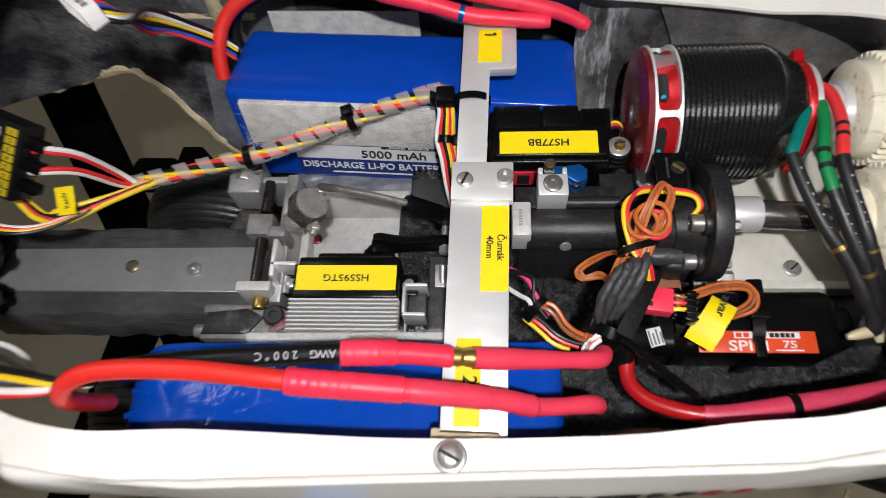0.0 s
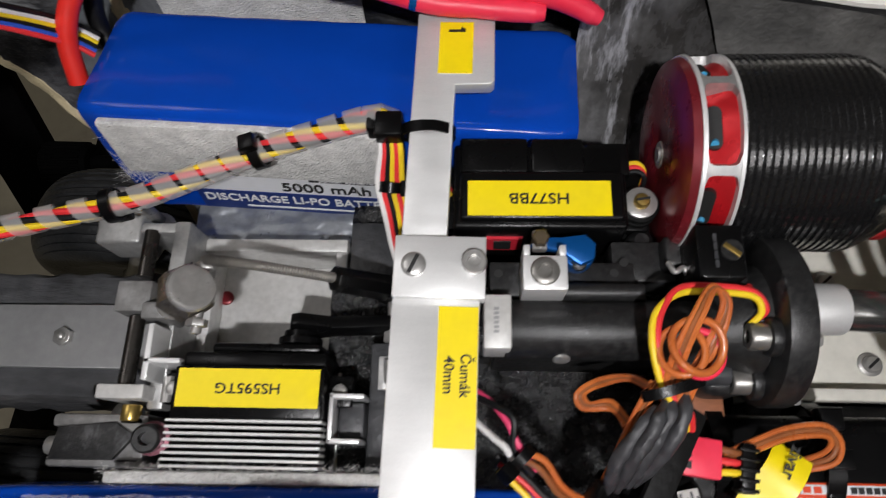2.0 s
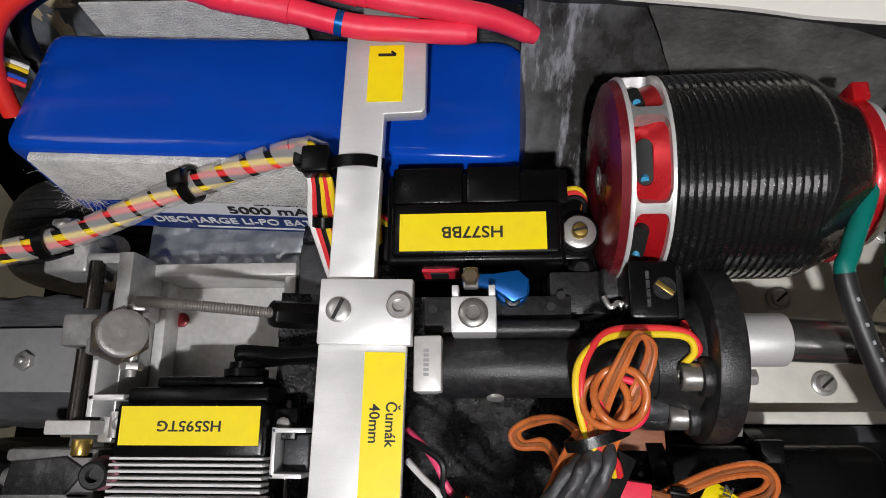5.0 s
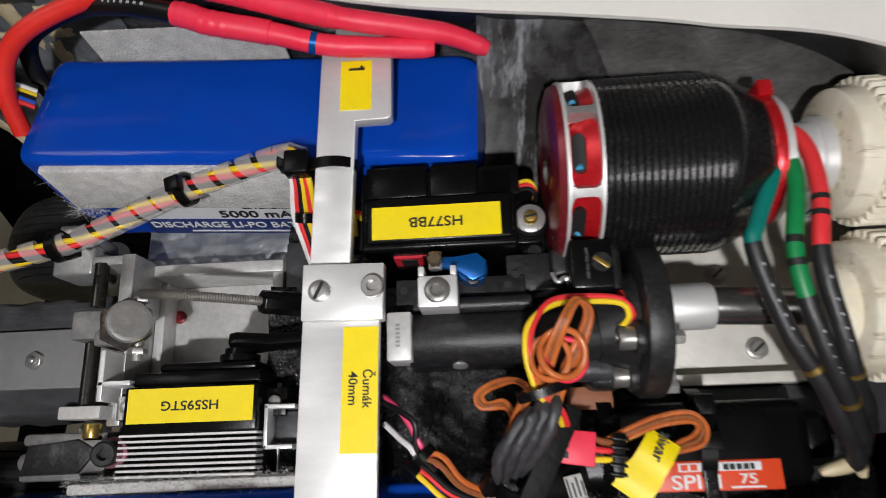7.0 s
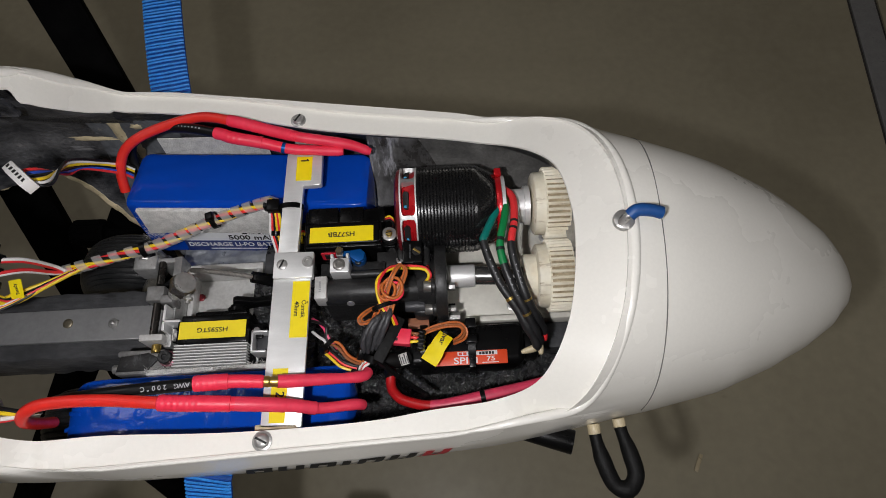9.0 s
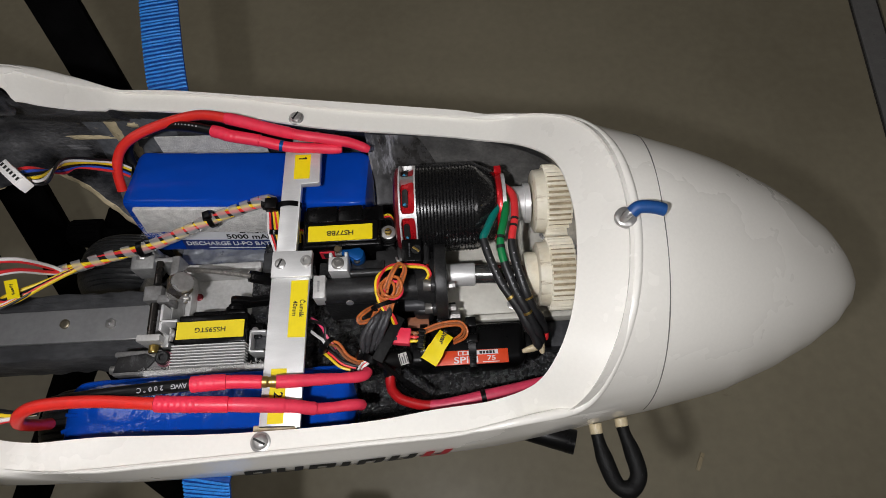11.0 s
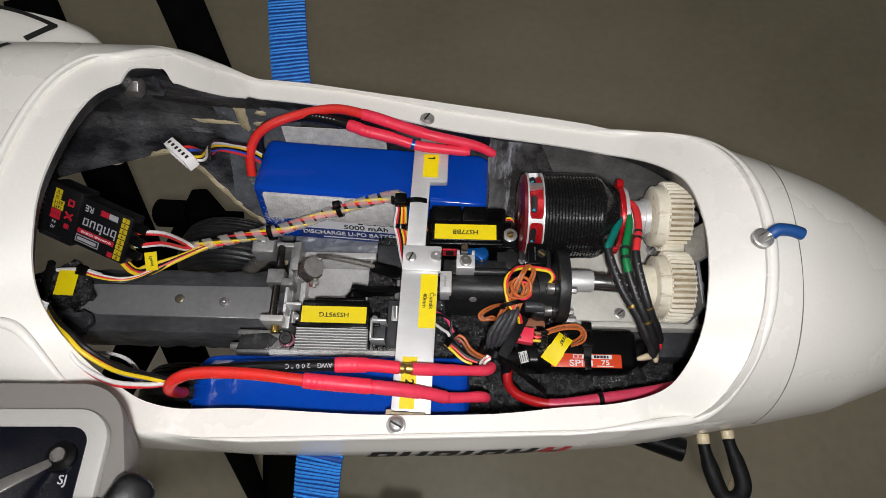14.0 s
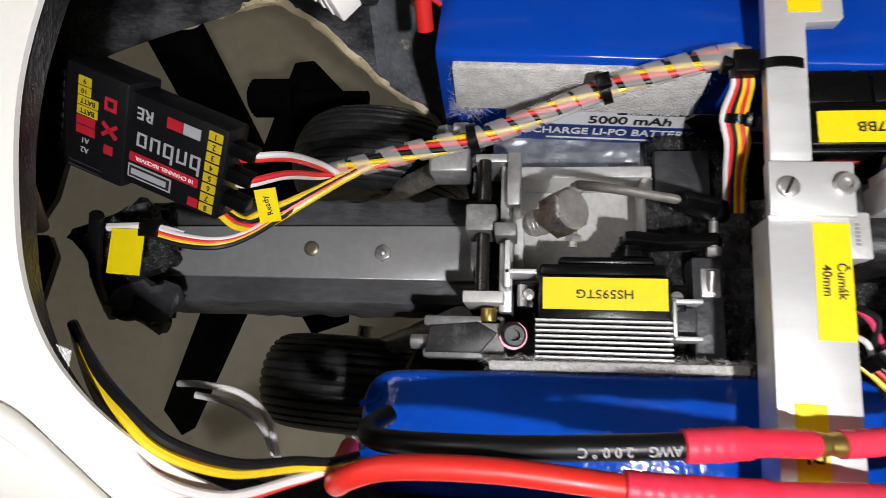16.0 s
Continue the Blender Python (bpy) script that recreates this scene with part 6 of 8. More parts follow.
for u, v in ((-0.0735, -0.0248), (-0.0272, -0.0248)):
    part("mount_screw", lathe((u, v, 0.0695), (0, 0, 1), [(0, 0.0019), (0.0016, 0.0019), (0.0019, 0.0014), (0.0019, 0.0001)], 18), STEEL, s2, "zinc mounting screw")
arm = thing("steering_linkage", "black plastic linkage with a clamped ball joint", "linkage")
part("arm", moved(extrude_outline([(-0.0445, -0.0042), (-0.0425, 0.0045), (-0.0400, 0.0052), (-0.0300, 0.0024), (-0.0135, 0.0030), (-0.0115, 0.0005), (-0.0135, -0.0026), (-0.0300, -0.0032), (-0.0400, -0.0050)], -0.0019, 0.0019, 0.0005), pose(0, -0.0052, 0.0665, 74, 0, 1.5)), BLACK, arm)
part("link_bolt", cyl((-0.0142, -0.0085, 0.0665), (-0.0142, 0.0030, 0.0675), 0.0015, seg=14), STEEL, arm)
part("nut", cyl((-0.0142, -0.0105, 0.0664), (-0.0142, -0.0075, 0.0665), 0.0025, seg=6, bevel=0.0003), STEEL, arm)
part("ball_link", join(cyl((-0.0285, 0.0034, 0.0830), (-0.0160, 0.0042, 0.0715), 0.0036, 0.0040, 8, 0.0006), lathe((-0.0142, 0.0008, 0.0690), (0, 1, 0), [(0, 0.0042), (0.0006, 0.0048), (0.0055, 0.0048), (0.006, 0.0042)], 24)), BLACK, arm, "black ball link")
rod = thing("push_rod", "bent steel push rod from the ball link to the hexagonal joint", "rod")
thread = spline([(-0.0602, 0.0030, 0.0915), (-0.0598, 0.0048, 0.0928), (-0.0565, 0.0050, 0.0925), (-0.0480, 0.0046, 0.0905), (-0.0270, 0.0036, 0.0820)], 70)
part("shaft", tube(thread, 0.00145, straight=True, seg=12, radii=[1.0 if k < 60 else (1.06 if k % 2 else 0.86) for k in range(len(thread))]), mat("rod_steel", (0.46, 0.44, 0.41), 0.36, 0.7, var=0.3), rod)
DIRTY_STEEL = soiled(mat("dirty_steel", (0.34, 0.32, 0.28), 0.32, 0.8, var=0.35, scale=140, bump=0.12, bscale=700, other=(0.13, 0.105, 0.08), edge=0.5), (0.05, 0.035, 0.02), 130.0, 0.55, 0.7)
hexj = thing("steel_joint", "worn hexagonal steel joint head with a turned face and cross bolt", "joint")
HEX, LEAN = Vector((-0.0662, -0.0036, 0.0892)), Vector((0.62, 0.05, 0.78)).normalized()
part("head", lathe(HEX, LEAN, [(0, 0.0001), (0, 0.0056), (0.0010, 0.0072), (0.0072, 0.0072), (0.0086, 0.0060), (0.0086, 0.0001)], 6), DIRTY_STEEL, hexj)
part("turned_face", lathe(HEX + LEAN * 0.0084, LEAN, [(0, 0.0061), (0.0008, 0.0057)] + [(0.0009 + 0.00012 * (k % 2), 0.0052 - 0.0006 * k) for k in range(8)] + [(0.0010, 0.0001)], 32), STEEL, hexj, "bright turned end face")
part("neck", cyl((-0.0645, -0.0037, 0.0890), (-0.0735, -0.0040, 0.0805), 0.0036, seg=20, bevel=0.0005), STEEL, hexj)
part("thread", join(*[cyl(Vector((-0.0655, -0.0037, 0.0880)).lerp(Vector((-0.0725, -0.0040, 0.0815)), k / 6), Vector((-0.0655, -0.0037, 0.0880)).lerp(Vector((-0.0725, -0.0040, 0.0815)), (k + 0.5) / 6), 0.0042, seg=18) for k in range(6)]), STEEL, hexj)
part("cross_bolt", cyl((-0.0602, 0.0050, 0.0915), (-0.0606, -0.0135, 0.0905), 0.0013, seg=12), STEEL, hexj)
part("nut", cyl((-0.0606, -0.0118, 0.0906), (-0.0605, -0.0098, 0.0907), 0.0027, seg=6, bevel=0.0003), STEEL, hexj)
part("nut", cyl((-0.0602, 0.0028, 0.0914), (-0.0602, 0.0046, 0.0915), 0.0026, seg=6, bevel=0.0003), STEEL, hexj)

# ---- aluminium hinge frame ----
hf = thing("hinge_frame", "milled aluminium hinge frame with dark steel pins", "frame")
part("upright", box(-0.0835, -0.0790, -0.0300, 0.0262, 0.0440, 0.0640, 0.0006), ALU_DULL, hf)
part("top_lug", join(box(-0.0925, -0.0800, 0.0218, 0.0252, 0.046, 0.0675, 0.0008), box(-0.0812, -0.0765, 0.0060, 0.0250, 0.050, 0.0690, 0.0006)), ALU_DULL, hf)
part("mid_lug", join(box(-0.0950, -0.0845, -0.0032, 0.0062, 0.052, 0.0700, 0.0008), box(-0.0850, -0.0775, -0.0060, -0.0010, 0.060, 0.0735, 0.0010)), MID_GREY, hf)
part("low_lug", box(-0.0950, -0.0815, -0.0278, -0.0238, 0.050, 0.0710, 0.0006), PALE_ALU, hf)
part("pin", cyl((-0.0890, 0.0225, 0.0665), (-0.0890, 0.0080, 0.0665), 0.0023, seg=18), PIN, hf, "dark steel pin")
part("pin", cyl((-0.0890, -0.0040, 0.0665), (-0.0890, -0.0240, 0.0665), 0.0023, seg=18), PIN, hf, "dark steel pin")
part("angle", join(box(-0.0812, -0.0795, -0.0230, -0.0075, 0.0600, 0.0745, 0.0003), box(-0.0812, -0.0710, -0.0185, -0.0170, 0.0600, 0.0745, 0.0003)), ALU, hf)
part("fine_screw", cyl((-0.0755, -0.0285, 0.0690), (-0.0755, -0.0215, 0.0690), 0.0016, seg=12), STEEL, hf)
fk = thing("retract_fork", "worn steel fork with a brass spacer and a black socket screw", "fork")
part("fork", join(box(-0.1085, -0.0815, -0.0352, -0.0315, 0.052, 0.0660, 0.0012), box(-0.1085, -0.0815, -0.0458, -0.0425, 0.052, 0.0660, 0.0012), box(-0.0900, -0.0810, -0.0455, -0.0315, 0.054, 0.0660, 0.0012)), MID_GREY, fk)
part("body", extrude_outline([(-0.1075, -0.0440), (-0.0890, -0.0438), (-0.0835, -0.0372), (-0.0900, -0.0335), (-0.1060, -0.0352)], 0.050, 0.0672, 0.0010), BLACK_METAL, fk)
part("spacer", cyl((-0.0865, -0.0290, 0.0655), (-0.0865, -0.0335, 0.0655), 0.0027, seg=20, bevel=0.0004), BRASS, fk, "brass spacer")
part("cap_screw", lathe((-0.0785, -0.0378, 0.0680), (0.15, -0.1, 1), [(0, 0.0038), (0.0048, 0.0038), (0.0054, 0.0032), (0.0054, 0.0018), (0.003, 0.0017), (0.003, 0.0001)], 24), BLACK_METAL, fk, "black socket cap screw")
part("washer", lathe((-0.0785, -0.0378, 0.0660), (0.15, -0.1, 1), [(0, 0.0046), (0.0018, 0.0046), (0.0018, 0.001)], 24), mat("copper_purple", (0.30, 0.12, 0.15), 0.35, 0.6, var=0.3), fk, "heat-tinted washer")
part("end_bolt", cyl((-0.1140, -0.0400, 0.0570), (-0.1060, -0.0400, 0.0570), 0.0026, seg=16, bevel=0.0004), STEEL, fk)

# aluminium tray under the linkage
tr = thing("linkage_tray", "bare aluminium tray with raised walls under the linkage", "tray")
# Tray coloured paler than ALU_DULL, making up for light missing down there.
part("base", box(-0.0790, -0.0315, -0.0180, 0.0200, 0.0360, 0.0385, 0.0004), PALE_ALU, tr)
part("far_wall", box(-0.0790, -0.0310, 0.0200, 0.0242, 0.0360, 0.0560, 0.0005), PALE_ALU, tr)
part("end_wall", box(-0.0345, -0.0308, -0.0180, 0.0200, 0.0360, 0.0560, 0.0005), PALE_ALU, tr)
part("rail_foot", box(-0.0790, -0.0755, -0.0180, 0.0200, 0.0385, 0.0480, 0.0005), PALE_ALU, tr)
part("brace", box(-0.0330, -0.0295, -0.046, -0.018, 0.040, 0.058, 0.0004), ALU, tr)
screw_slot("tray_screw", "small zinc screw in the aluminium tray", (-0.0525, -0.0085, 0.0385), 0.0024, 0.0016, STEEL)
screw_slot("tray_screw", "red-marked screw in the aluminium tray", (-0.0745, 0.0090, 0.0385), 0.0024, 0.0010, DARK_RED, slot=False)
uc = thing("clamp_channel", "small aluminium U channel clamping the servo ear", "clamp")
part("back", box(-0.0292, -0.0280, -0.0385, -0.0255, 0.062, 0.0740, 0.0003), ALU, uc)
part("wing", box(-0.0292, -0.0200, -0.0270, -0.0257, 0.062, 0.0740, 0.0003), ALU, uc)
part("wing", box(-0.0292, -0.0205, -0.0385, -0.0372, 0.062, 0.0740, 0.0003), ALU, uc)
part("insert", box(-0.0276, -0.0205, -0.0368, -0.0275, 0.058, 0.0680, 0.0008), CHARCOAL, uc)
gb = thing("side_block", "charcoal plastic side block beside the servo", "block")
part("block", join(box(-0.0205, -0.0108, -0.0470, -0.0100, 0.046, 0.0630, 0.0008), box(-0.0300, -0.0115, 0.0080, 0.0300, 0.030, 0.0560, 0.0008)), CHARCOAL, gb)
part("bolt", cyl((-0.0150, -0.0215, 0.0630), (-0.0150, -0.0150, 0.0655), 0.0014, seg=14), STEEL, gb)
part("pad", box(-0.0180, -0.0120, -0.0235, -0.0140, 0.0628, 0.0640, 0.0003), ALU_DULL, gb)
# silver wrapped floor behind the tray
fo = thing("foil_pad", "crinkled grey foil pad beneath the standing battery", "pad")
bm = bmesh.new()
bmesh.ops.create_grid(bm, x_segments=50, y_segments=20, size=1)
for v in bm.verts:
    v.co = Vector((-0.052 + v.co.x * 0.036, 0.0335 + v.co.y * 0.009, 0))
    v.co.z = 0.0405 + noise.noise(v.co * 120) * 0.0012 + noise.noise(v.co * 380) * 0.0006
part("sheet", bm, mat("foil", (0.34, 0.36, 0.39), 0.35, 0.5, var=0.3, scale=120, bump=0.3), fo)
part("under", box(-0.088, -0.016, 0.0250, 0.0425, 0.012, 0.0385, 0.001), CHARCOAL, fo)

# ---- beam of the retract ----
beam = thing("gear_beam", "grey metal beam with charcoal sides along the wheel well", "beam")
BM = pose(-0.160, -0.001, 0, 0, 0, 0.4)
bm = bmesh.new()
prof = [(-0.0252, 0.004), (-0.0240, 0.0270), (-0.0225, 0.0290), (-0.0140, 0.0305), (0.0085, 0.0305), (0.0190, 0.0300), (0.0208, 0.0285), (0.0215, 0.004)]
rows = []
for i in range(50):
    u = -0.076 + i * 0.145 / 49
    row = []
    for v, z in prof:
        wob = noise.noise((u * 130, v * 60, z * 60)) * 0.0012 if z < 0.0292 else 0
        taper = max(0, (-0.055 - u)) * 0.25
        row.append(bm.verts.new((u, v * (1 - taper * 4) + wob, z + wob * 0.5)))
    rows.append(row)
for a, b in zip(rows, rows[1:]):
    for j in range(len(prof) - 1):
        bm.faces.new((a[j], a[j + 1], b[j + 1], b[j]))
bm.faces.new(rows[0])
bm.faces.new(rows[-1])
part("body", moved(bm, BM), soiled(mat("worn_grey_paint", (0.085, 0.086, 0.09), 0.42, var=0.5, scale=60, bump=0.7, bscale=330, other=(0.022, 0.022, 0.024), edge=0.55, stretch=(0.4, 1, 1)), (0.22, 0.22, 0.22), 240.0, 0.68, 0.6, (0.5, 1, 1)), beam)
part("rail", moved(extrude_outline([(-0.066, -0.0125), (-0.063, 0.0085), (0.0625, 0.0083), (0.0655, -0.0140)], 0.0305, 0.0335, 0.0004), BM), GREYSILVER, beam, "smooth grey metal rail")
part("rear_clod", moved(crumple(join(box(-0.080, -0.064, -0.020, 0.017, 0.010, 0.0345, 0.002, 1), box(-0.087, -0.074, -0.016, 0.012, 0.012, 0.030, 0.002, 1)), 0.0028, 1), BM), FOAM, beam, "lumpy black resin at the rear end")
screw_slot("rail_bolt", "round steel bolt head in the grey rail", (-0.1613, -0.0022, 0.0335), 0.0031, 0.0014, mat("dull_brass", (0.32, 0.28, 0.2), 0.4, 0.7, var=0.4), washer=0.0, slot=False)
nutt = screw_slot("rail_bolt", "small domed bolt with a nut in the grey rail", (-0.1312, -0.0040, 0.0335), 0.0015, 0.0040, STEEL, slot=False)
part("nut", cyl((-0.1312, -0.0040, 0.0335), (-0.1312, -0.0040, 0.0358), 0.0034, seg=6, bevel=0.0004), STEEL, nutt)

# ---- wheels ----
def wheel(label, x, y):
    t = thing("wheel", label, "wheel", pose(x, y, -0.050), group="wheels")
    prof = []
    for i in range(65):
        a = math.pi * i / 64
        rr = 0.0300 + 0.0195 * math.sin(a) ** 0.62
        d = -0.0225 * math.cos(a)
        groove = 0.0011 if 10 < i < 54 and i % 4 == 0 else 0.0
        prof.append((d, rr - groove))
    part("tyre", lathe((0, 0, 0), (0, 1, 0), [(prof[0][0] + 0.004, 0.020)] + prof + [(prof[-1][0] - 0.004, 0.020)], 64), TYRE, t)
    part("rim", lathe((0, -0.016, 0), (0, 1, 0), [(0, 0.0001), (0, 0.026), (0.004, 0.029), (0.028, 0.029), (0.032, 0.026), (0.032, 0.0001)], 40), BLACK, t)
    part("axle", cyl((0, -0.030, 0), (0, 0.030, 0), 0.004, seg=16), STEEL, t)
    return t


wheel("black ribbed rubber wheel under the wheel well", -0.150, 0.0585)
wheel("black smooth rubber wheel under the wheel well", -0.150, 0.174)
ld = thing("retract_mechanism", "steel struts with bolts beside the grey beam", "landing gear")
for v, s in ((0.036, 1), (-0.034, -1)):
    part("leg", cyl((-0.098, v * 0.9, 0.045), (-0.155, v * 1.15, -0.045), 0.005, seg=16), STEEL, ld)
part("bolt", cyl((-0.104, 0.0270, 0.060), (-0.104, 0.0380, 0.060), 0.0038, seg=8, bevel=0.0006), STEEL, ld)
part("lug", box(-0.110, -0.0955, 0.0205, 0.0325, 0.046, 0.062, 0.0012, 3), ALU_DULL, ld)
part("lug", box(-0.100, -0.094, 0.030, 0.034, 0.05, 0.075, 0.001), STEEL, ld)


# ---- wrapped harness from the receiver to the bar ----
hs = thing("wire_harness", "coloured servo wires in a frosted spiral wrap", "cable harness")
SP = [(-0.1360, 0.0135, 0.083), (-0.1132, 0.0189, 0.084), (-0.0889, 0.0237, 0.0862), (-0.0705, 0.0302, 0.088), (-0.0541, 0.0362, 0.090), (-0.035, 0.0399, 0.0945), (-0.0175, 0.0415, 0.1005), (-0.0125, 0.0395, 0.1015)]
for k, mt in enumerate((WIRE_Y, WIRE_R, WIRE_K, WIRE_Y, WIRE_R, WIRE_K)):
    part("wire", tube(bundle(SP, 0.0018, k, 6, 2.2, 14), 0.00095, seg=8, straight=True), mt, hs)
path = spline(SP, 26)
fr = frames(path)
bm = bmesh.new()
last = None
N = len(fr) - 16
turns = 17
for i in range(N * 3):
    f = i / 3
    k = int(f)
    p0, a0, b0 = fr[k]
    p1 = fr[k + 1][0]
    c = p0.lerp(p1, f - k)
    tdir = (p1 - p0).normalized()
    w = 2 * math.pi * turns * f / N
    d = a0 * math.cos(w) + b0 * math.sin(w)
    rr = 0.0036 + 0.0003 * math.sin(f * 0.7)
    row = [bm.verts.new(c + d * rr - tdir * 0.0027), bm.verts.new(c + d * rr + tdir * 0.0027)]
    if last:
        bm.faces.new((last[0], last[1], row[1], row[0]))
    last = row
part("spiral_wrap", bm, FROST, hs, "frosted clear spiral wrap")
for f, d in ((0.27, (0, 0, -1)), (0.60, (0, 0, 1))):
    i = int(f * (len(path) - 1))
    t = (path[i + 1] - path[i]).normalized()
    cable_tie("black cable tie round the wrapped harness", path[i], t, 0.0042, width=0.0030, turn=0 if d[2] > 0 else 180)
ck = thing("tie_lock", "bunched black cable tie locks at the bar edge", "cable tie")
part("lock", join(box(-0.0165, -0.0095, 0.0345, 0.0415, 0.0985, 0.1050, 0.0008), box(-0.0190, -0.0150, 0.0370, 0.0425, 0.0975, 0.1035, 0.0008)), BLACK, ck)
# harness down behind the bar
hd = thing("wire_drop", "coloured servo wires dropping beside the cross bar", "cable")
for k, mt in enumerate((WIRE_W, WIRE_R, WIRE_K, WIRE_Y, WIRE_R, WIRE_Y)):
    o = (k - 2.5) * 0.0010
    part("wire", tube([(-0.0140 + o, 0.0385, 0.1005), (-0.0128 + o, 0.0335, 0.099), (-0.0135 + o * 1.3, 0.0270, 0.092), (-0.0118 + o * 1.2, 0.0195, 0.088), (-0.0108 + o, 0.0125, 0.080), (-0.0080 + o, 0.004, 0.068)], 0.00085, 8, 8), mt, hd)
cable_tie("black cable tie round the dropping wires", (-0.0130, 0.0262, 0.0915), (0.1, 1, 0.5), 0.0034, width=0.0028, squash=(1.1, 0.8), turn=90)

# wires between receiver and harness
RX = pose(-0.1802, 0.0074, 0.1237, 34.4, 4.4, -21.6) @ Matrix.Scale(0.972, 4)
rw = thing("receiver_leads", "red, white, yellow and black leads plugged into the receiver", "cable")
mids = [(-0.1390, 0.0125, 0.092), (-0.1395, 0.0120, 0.090), (-0.1405, 0.0105, 0.088), (-0.1410, 0.0100, 0.087)]
for k, mt in enumerate((WIRE_W, WIRE_R, WIRE_R, WIRE_W)):
    end = RX @ Vector((0.0330, 0.0085 - (k // 2) * 0.0078 - (k % 2) * 0.0012, -0.0040))
    part("wire", tube([end - Vector((0.004, 0, 0)), end, end.lerp(Vector(mids[k]), 0.45) + Vector((0.002, 0, 0.004)), mids[k], (-0.1350, 0.0130 + (k - 3) * 0.0005, 0.0835)], 0.00095, 8, 8), mt, rw)
for k, mt in enumerate((WIRE_Y, WIRE_R, WIRE_K, WIRE_Y)):
    o = (k - 1.5) * 0.0012
    part("wire", tube([(-0.1690, -0.0020 + o, 0.1060), (-0.1665, -0.0055 + o, 0.1000), (-0.1630, -0.0078 + o, 0.0950 - o), (-0.1575, -0.0060 + o, 0.0920 + o), (-0.1432, 0.0035 + o * 0.8, 0.0880), (-0.1330, 0.0108 + o * 0.5, 0.0852), (-0.1240, 0.0160 + o * 0.4, 0.0840), (-0.1150, 0.0186 + o * 0.4, 0.0838)], 0.00105, 8, 8), mt, rw)
for k in range(3):
    part("connector", moved(box(0.0255, 0.0335, 0.0065 - k * 0.0078, 0.0105 - k * 0.0078, -0.0065, -0.0015, 0.0004), RX), BLACK, rw, "small black connector")
for k, mt in enumerate((WIRE_W, WIRE_R, WIRE_Y, WIRE_K)):
    part("wire", tube([(-0.1905, -0.0105 - k * 0.0008, 0.104), (-0.1800, -0.0130 - k * 0.0010, 0.101), (-0.1690, -0.0138 - k * 0.0008, 0.098), (-0.1610, -0.0105 - k * 0.0006, 0.094), (-0.1520, -0.0030 - k * 0.0005, 0.090), (-0.1400, 0.0060, 0.0868), (-0.1270, 0.0140, 0.0842)], 0.0009, 8, 8), mt, rw)
sticker("tag", rw, -0.0034, 0.0034, -0.0052, 0.0052, 0, "Ready", 0.0025, 100, "yellow folded tag with writing", pose(-0.1530, -0.0030, 0.0985, 25, 0, 8))

# ---- receiver ----
rx = thing("radio_receiver", "black radio receiver with red and yellow print", "receiver")
GLOSS = mat("receiver_plastic", (0.007, 0.007, 0.008), 0.35, var=0.25, scale=80, bump=0.06, spec=0.35)
part("case", moved(box(-0.0100, 0.0262, -0.0138, 0.0140, -0.0105, 0.0, 0.0007), RX), GLOSS, rx)
part("rear_case", moved(box(-0.0260, -0.0050, -0.0160, 0.0160, -0.0125, 0.0012, 0.0009), RX), GLOSS, rx)
for k in range(2):
    part("pin_block", moved(box(-0.0345, -0.0255, -0.0140 + k * 0.0145, -0.0005 + k * 0.0145, -0.0100, 0.0, 0.0006), RX), BLACK_MATT, rx)
SLOPE = RX @ pose(-0.0258, 0, 0.0004, 0, -12, 0)
part("socket_face", moved(box(-0.0125, 0.0, -0.0150, 0.0150, -0.0060, 0.0, 0.0006), SLOPE), GLOSS, rx)
for i in range(4):
    for j in range(8):
        part("pin_socket", moved(box(-0.0009, 0.0009, -0.0009, 0.0009, -0.0004, 0.0003, 0.0002), SLOPE @ pose(-0.0022 - i * 0.0027, 0.0112 - j * 0.0032, 0)), CHARCOAL, rx)
for k in range(8):
    y = 0.0108 - k * 0.00315
    m = part("channel_mark", moved(box(0.0203, 0.0247, y - 0.0013, y + 0.0013, 0, 0.0002, 0), RX), SHADED_YELLOW, rx, "small yellow printed mark")
    text(str(k + 1), 0.0024, INK, m, RX @ pose(0.0225, y, 0.00025, 0, 0, 180))
part("channel_mark", moved(box(0.0165, 0.0198, -0.0126, -0.0098, 0, 0.0002, 0), RX), SHADED_RED, rx, "small red printed mark")
for k, word in enumerate(("9", "10", "BATT", "BATT", "", "", "", "")):
    y = 0.0118 - k * 0.0029
    long = 0.0026 if k in (2, 3) else (0.002 if k in (4, 5) else 0)
    if k < 6:
        m = part("channel_mark", moved(box(-0.0215, -0.0172 + long, y - 0.0013, y + 0.0013, 0.0012, 0.0014, 0), RX), SHADED_YELLOW if k < 4 else SHADED_RED, rx, "small printed mark")
        if word:
            text(word, 0.0021, INK, m, RX @ pose(-0.0193 + long / 2, y, 0.00145, 0, 0, 180))
text("A1", 0.0024, GREY_INK, rx, RX @ pose(-0.0183, -0.0058, 0.00125, 0, 0, 180))
text("A2", 0.0024, GREY_INK, rx, RX @ pose(-0.0183, -0.0088, 0.00125, 0, 0, 180))
part("emblem", moved(join(box(-0.0125, -0.0085, 0.0090, 0.0100, 0.0012, 0.0014, 0), box(-0.0125, -0.0085, 0.0060, 0.0070, 0.0012, 0.0014, 0), box(-0.0125, -0.0115, 0.0070, 0.0090, 0.0012, 0.0014, 0),
                          box(-0.0095, -0.0085, 0.0070, 0.0090, 0.0012, 0.0014, 0)), RX), SHADED_RED, rx, "plain red square ring")
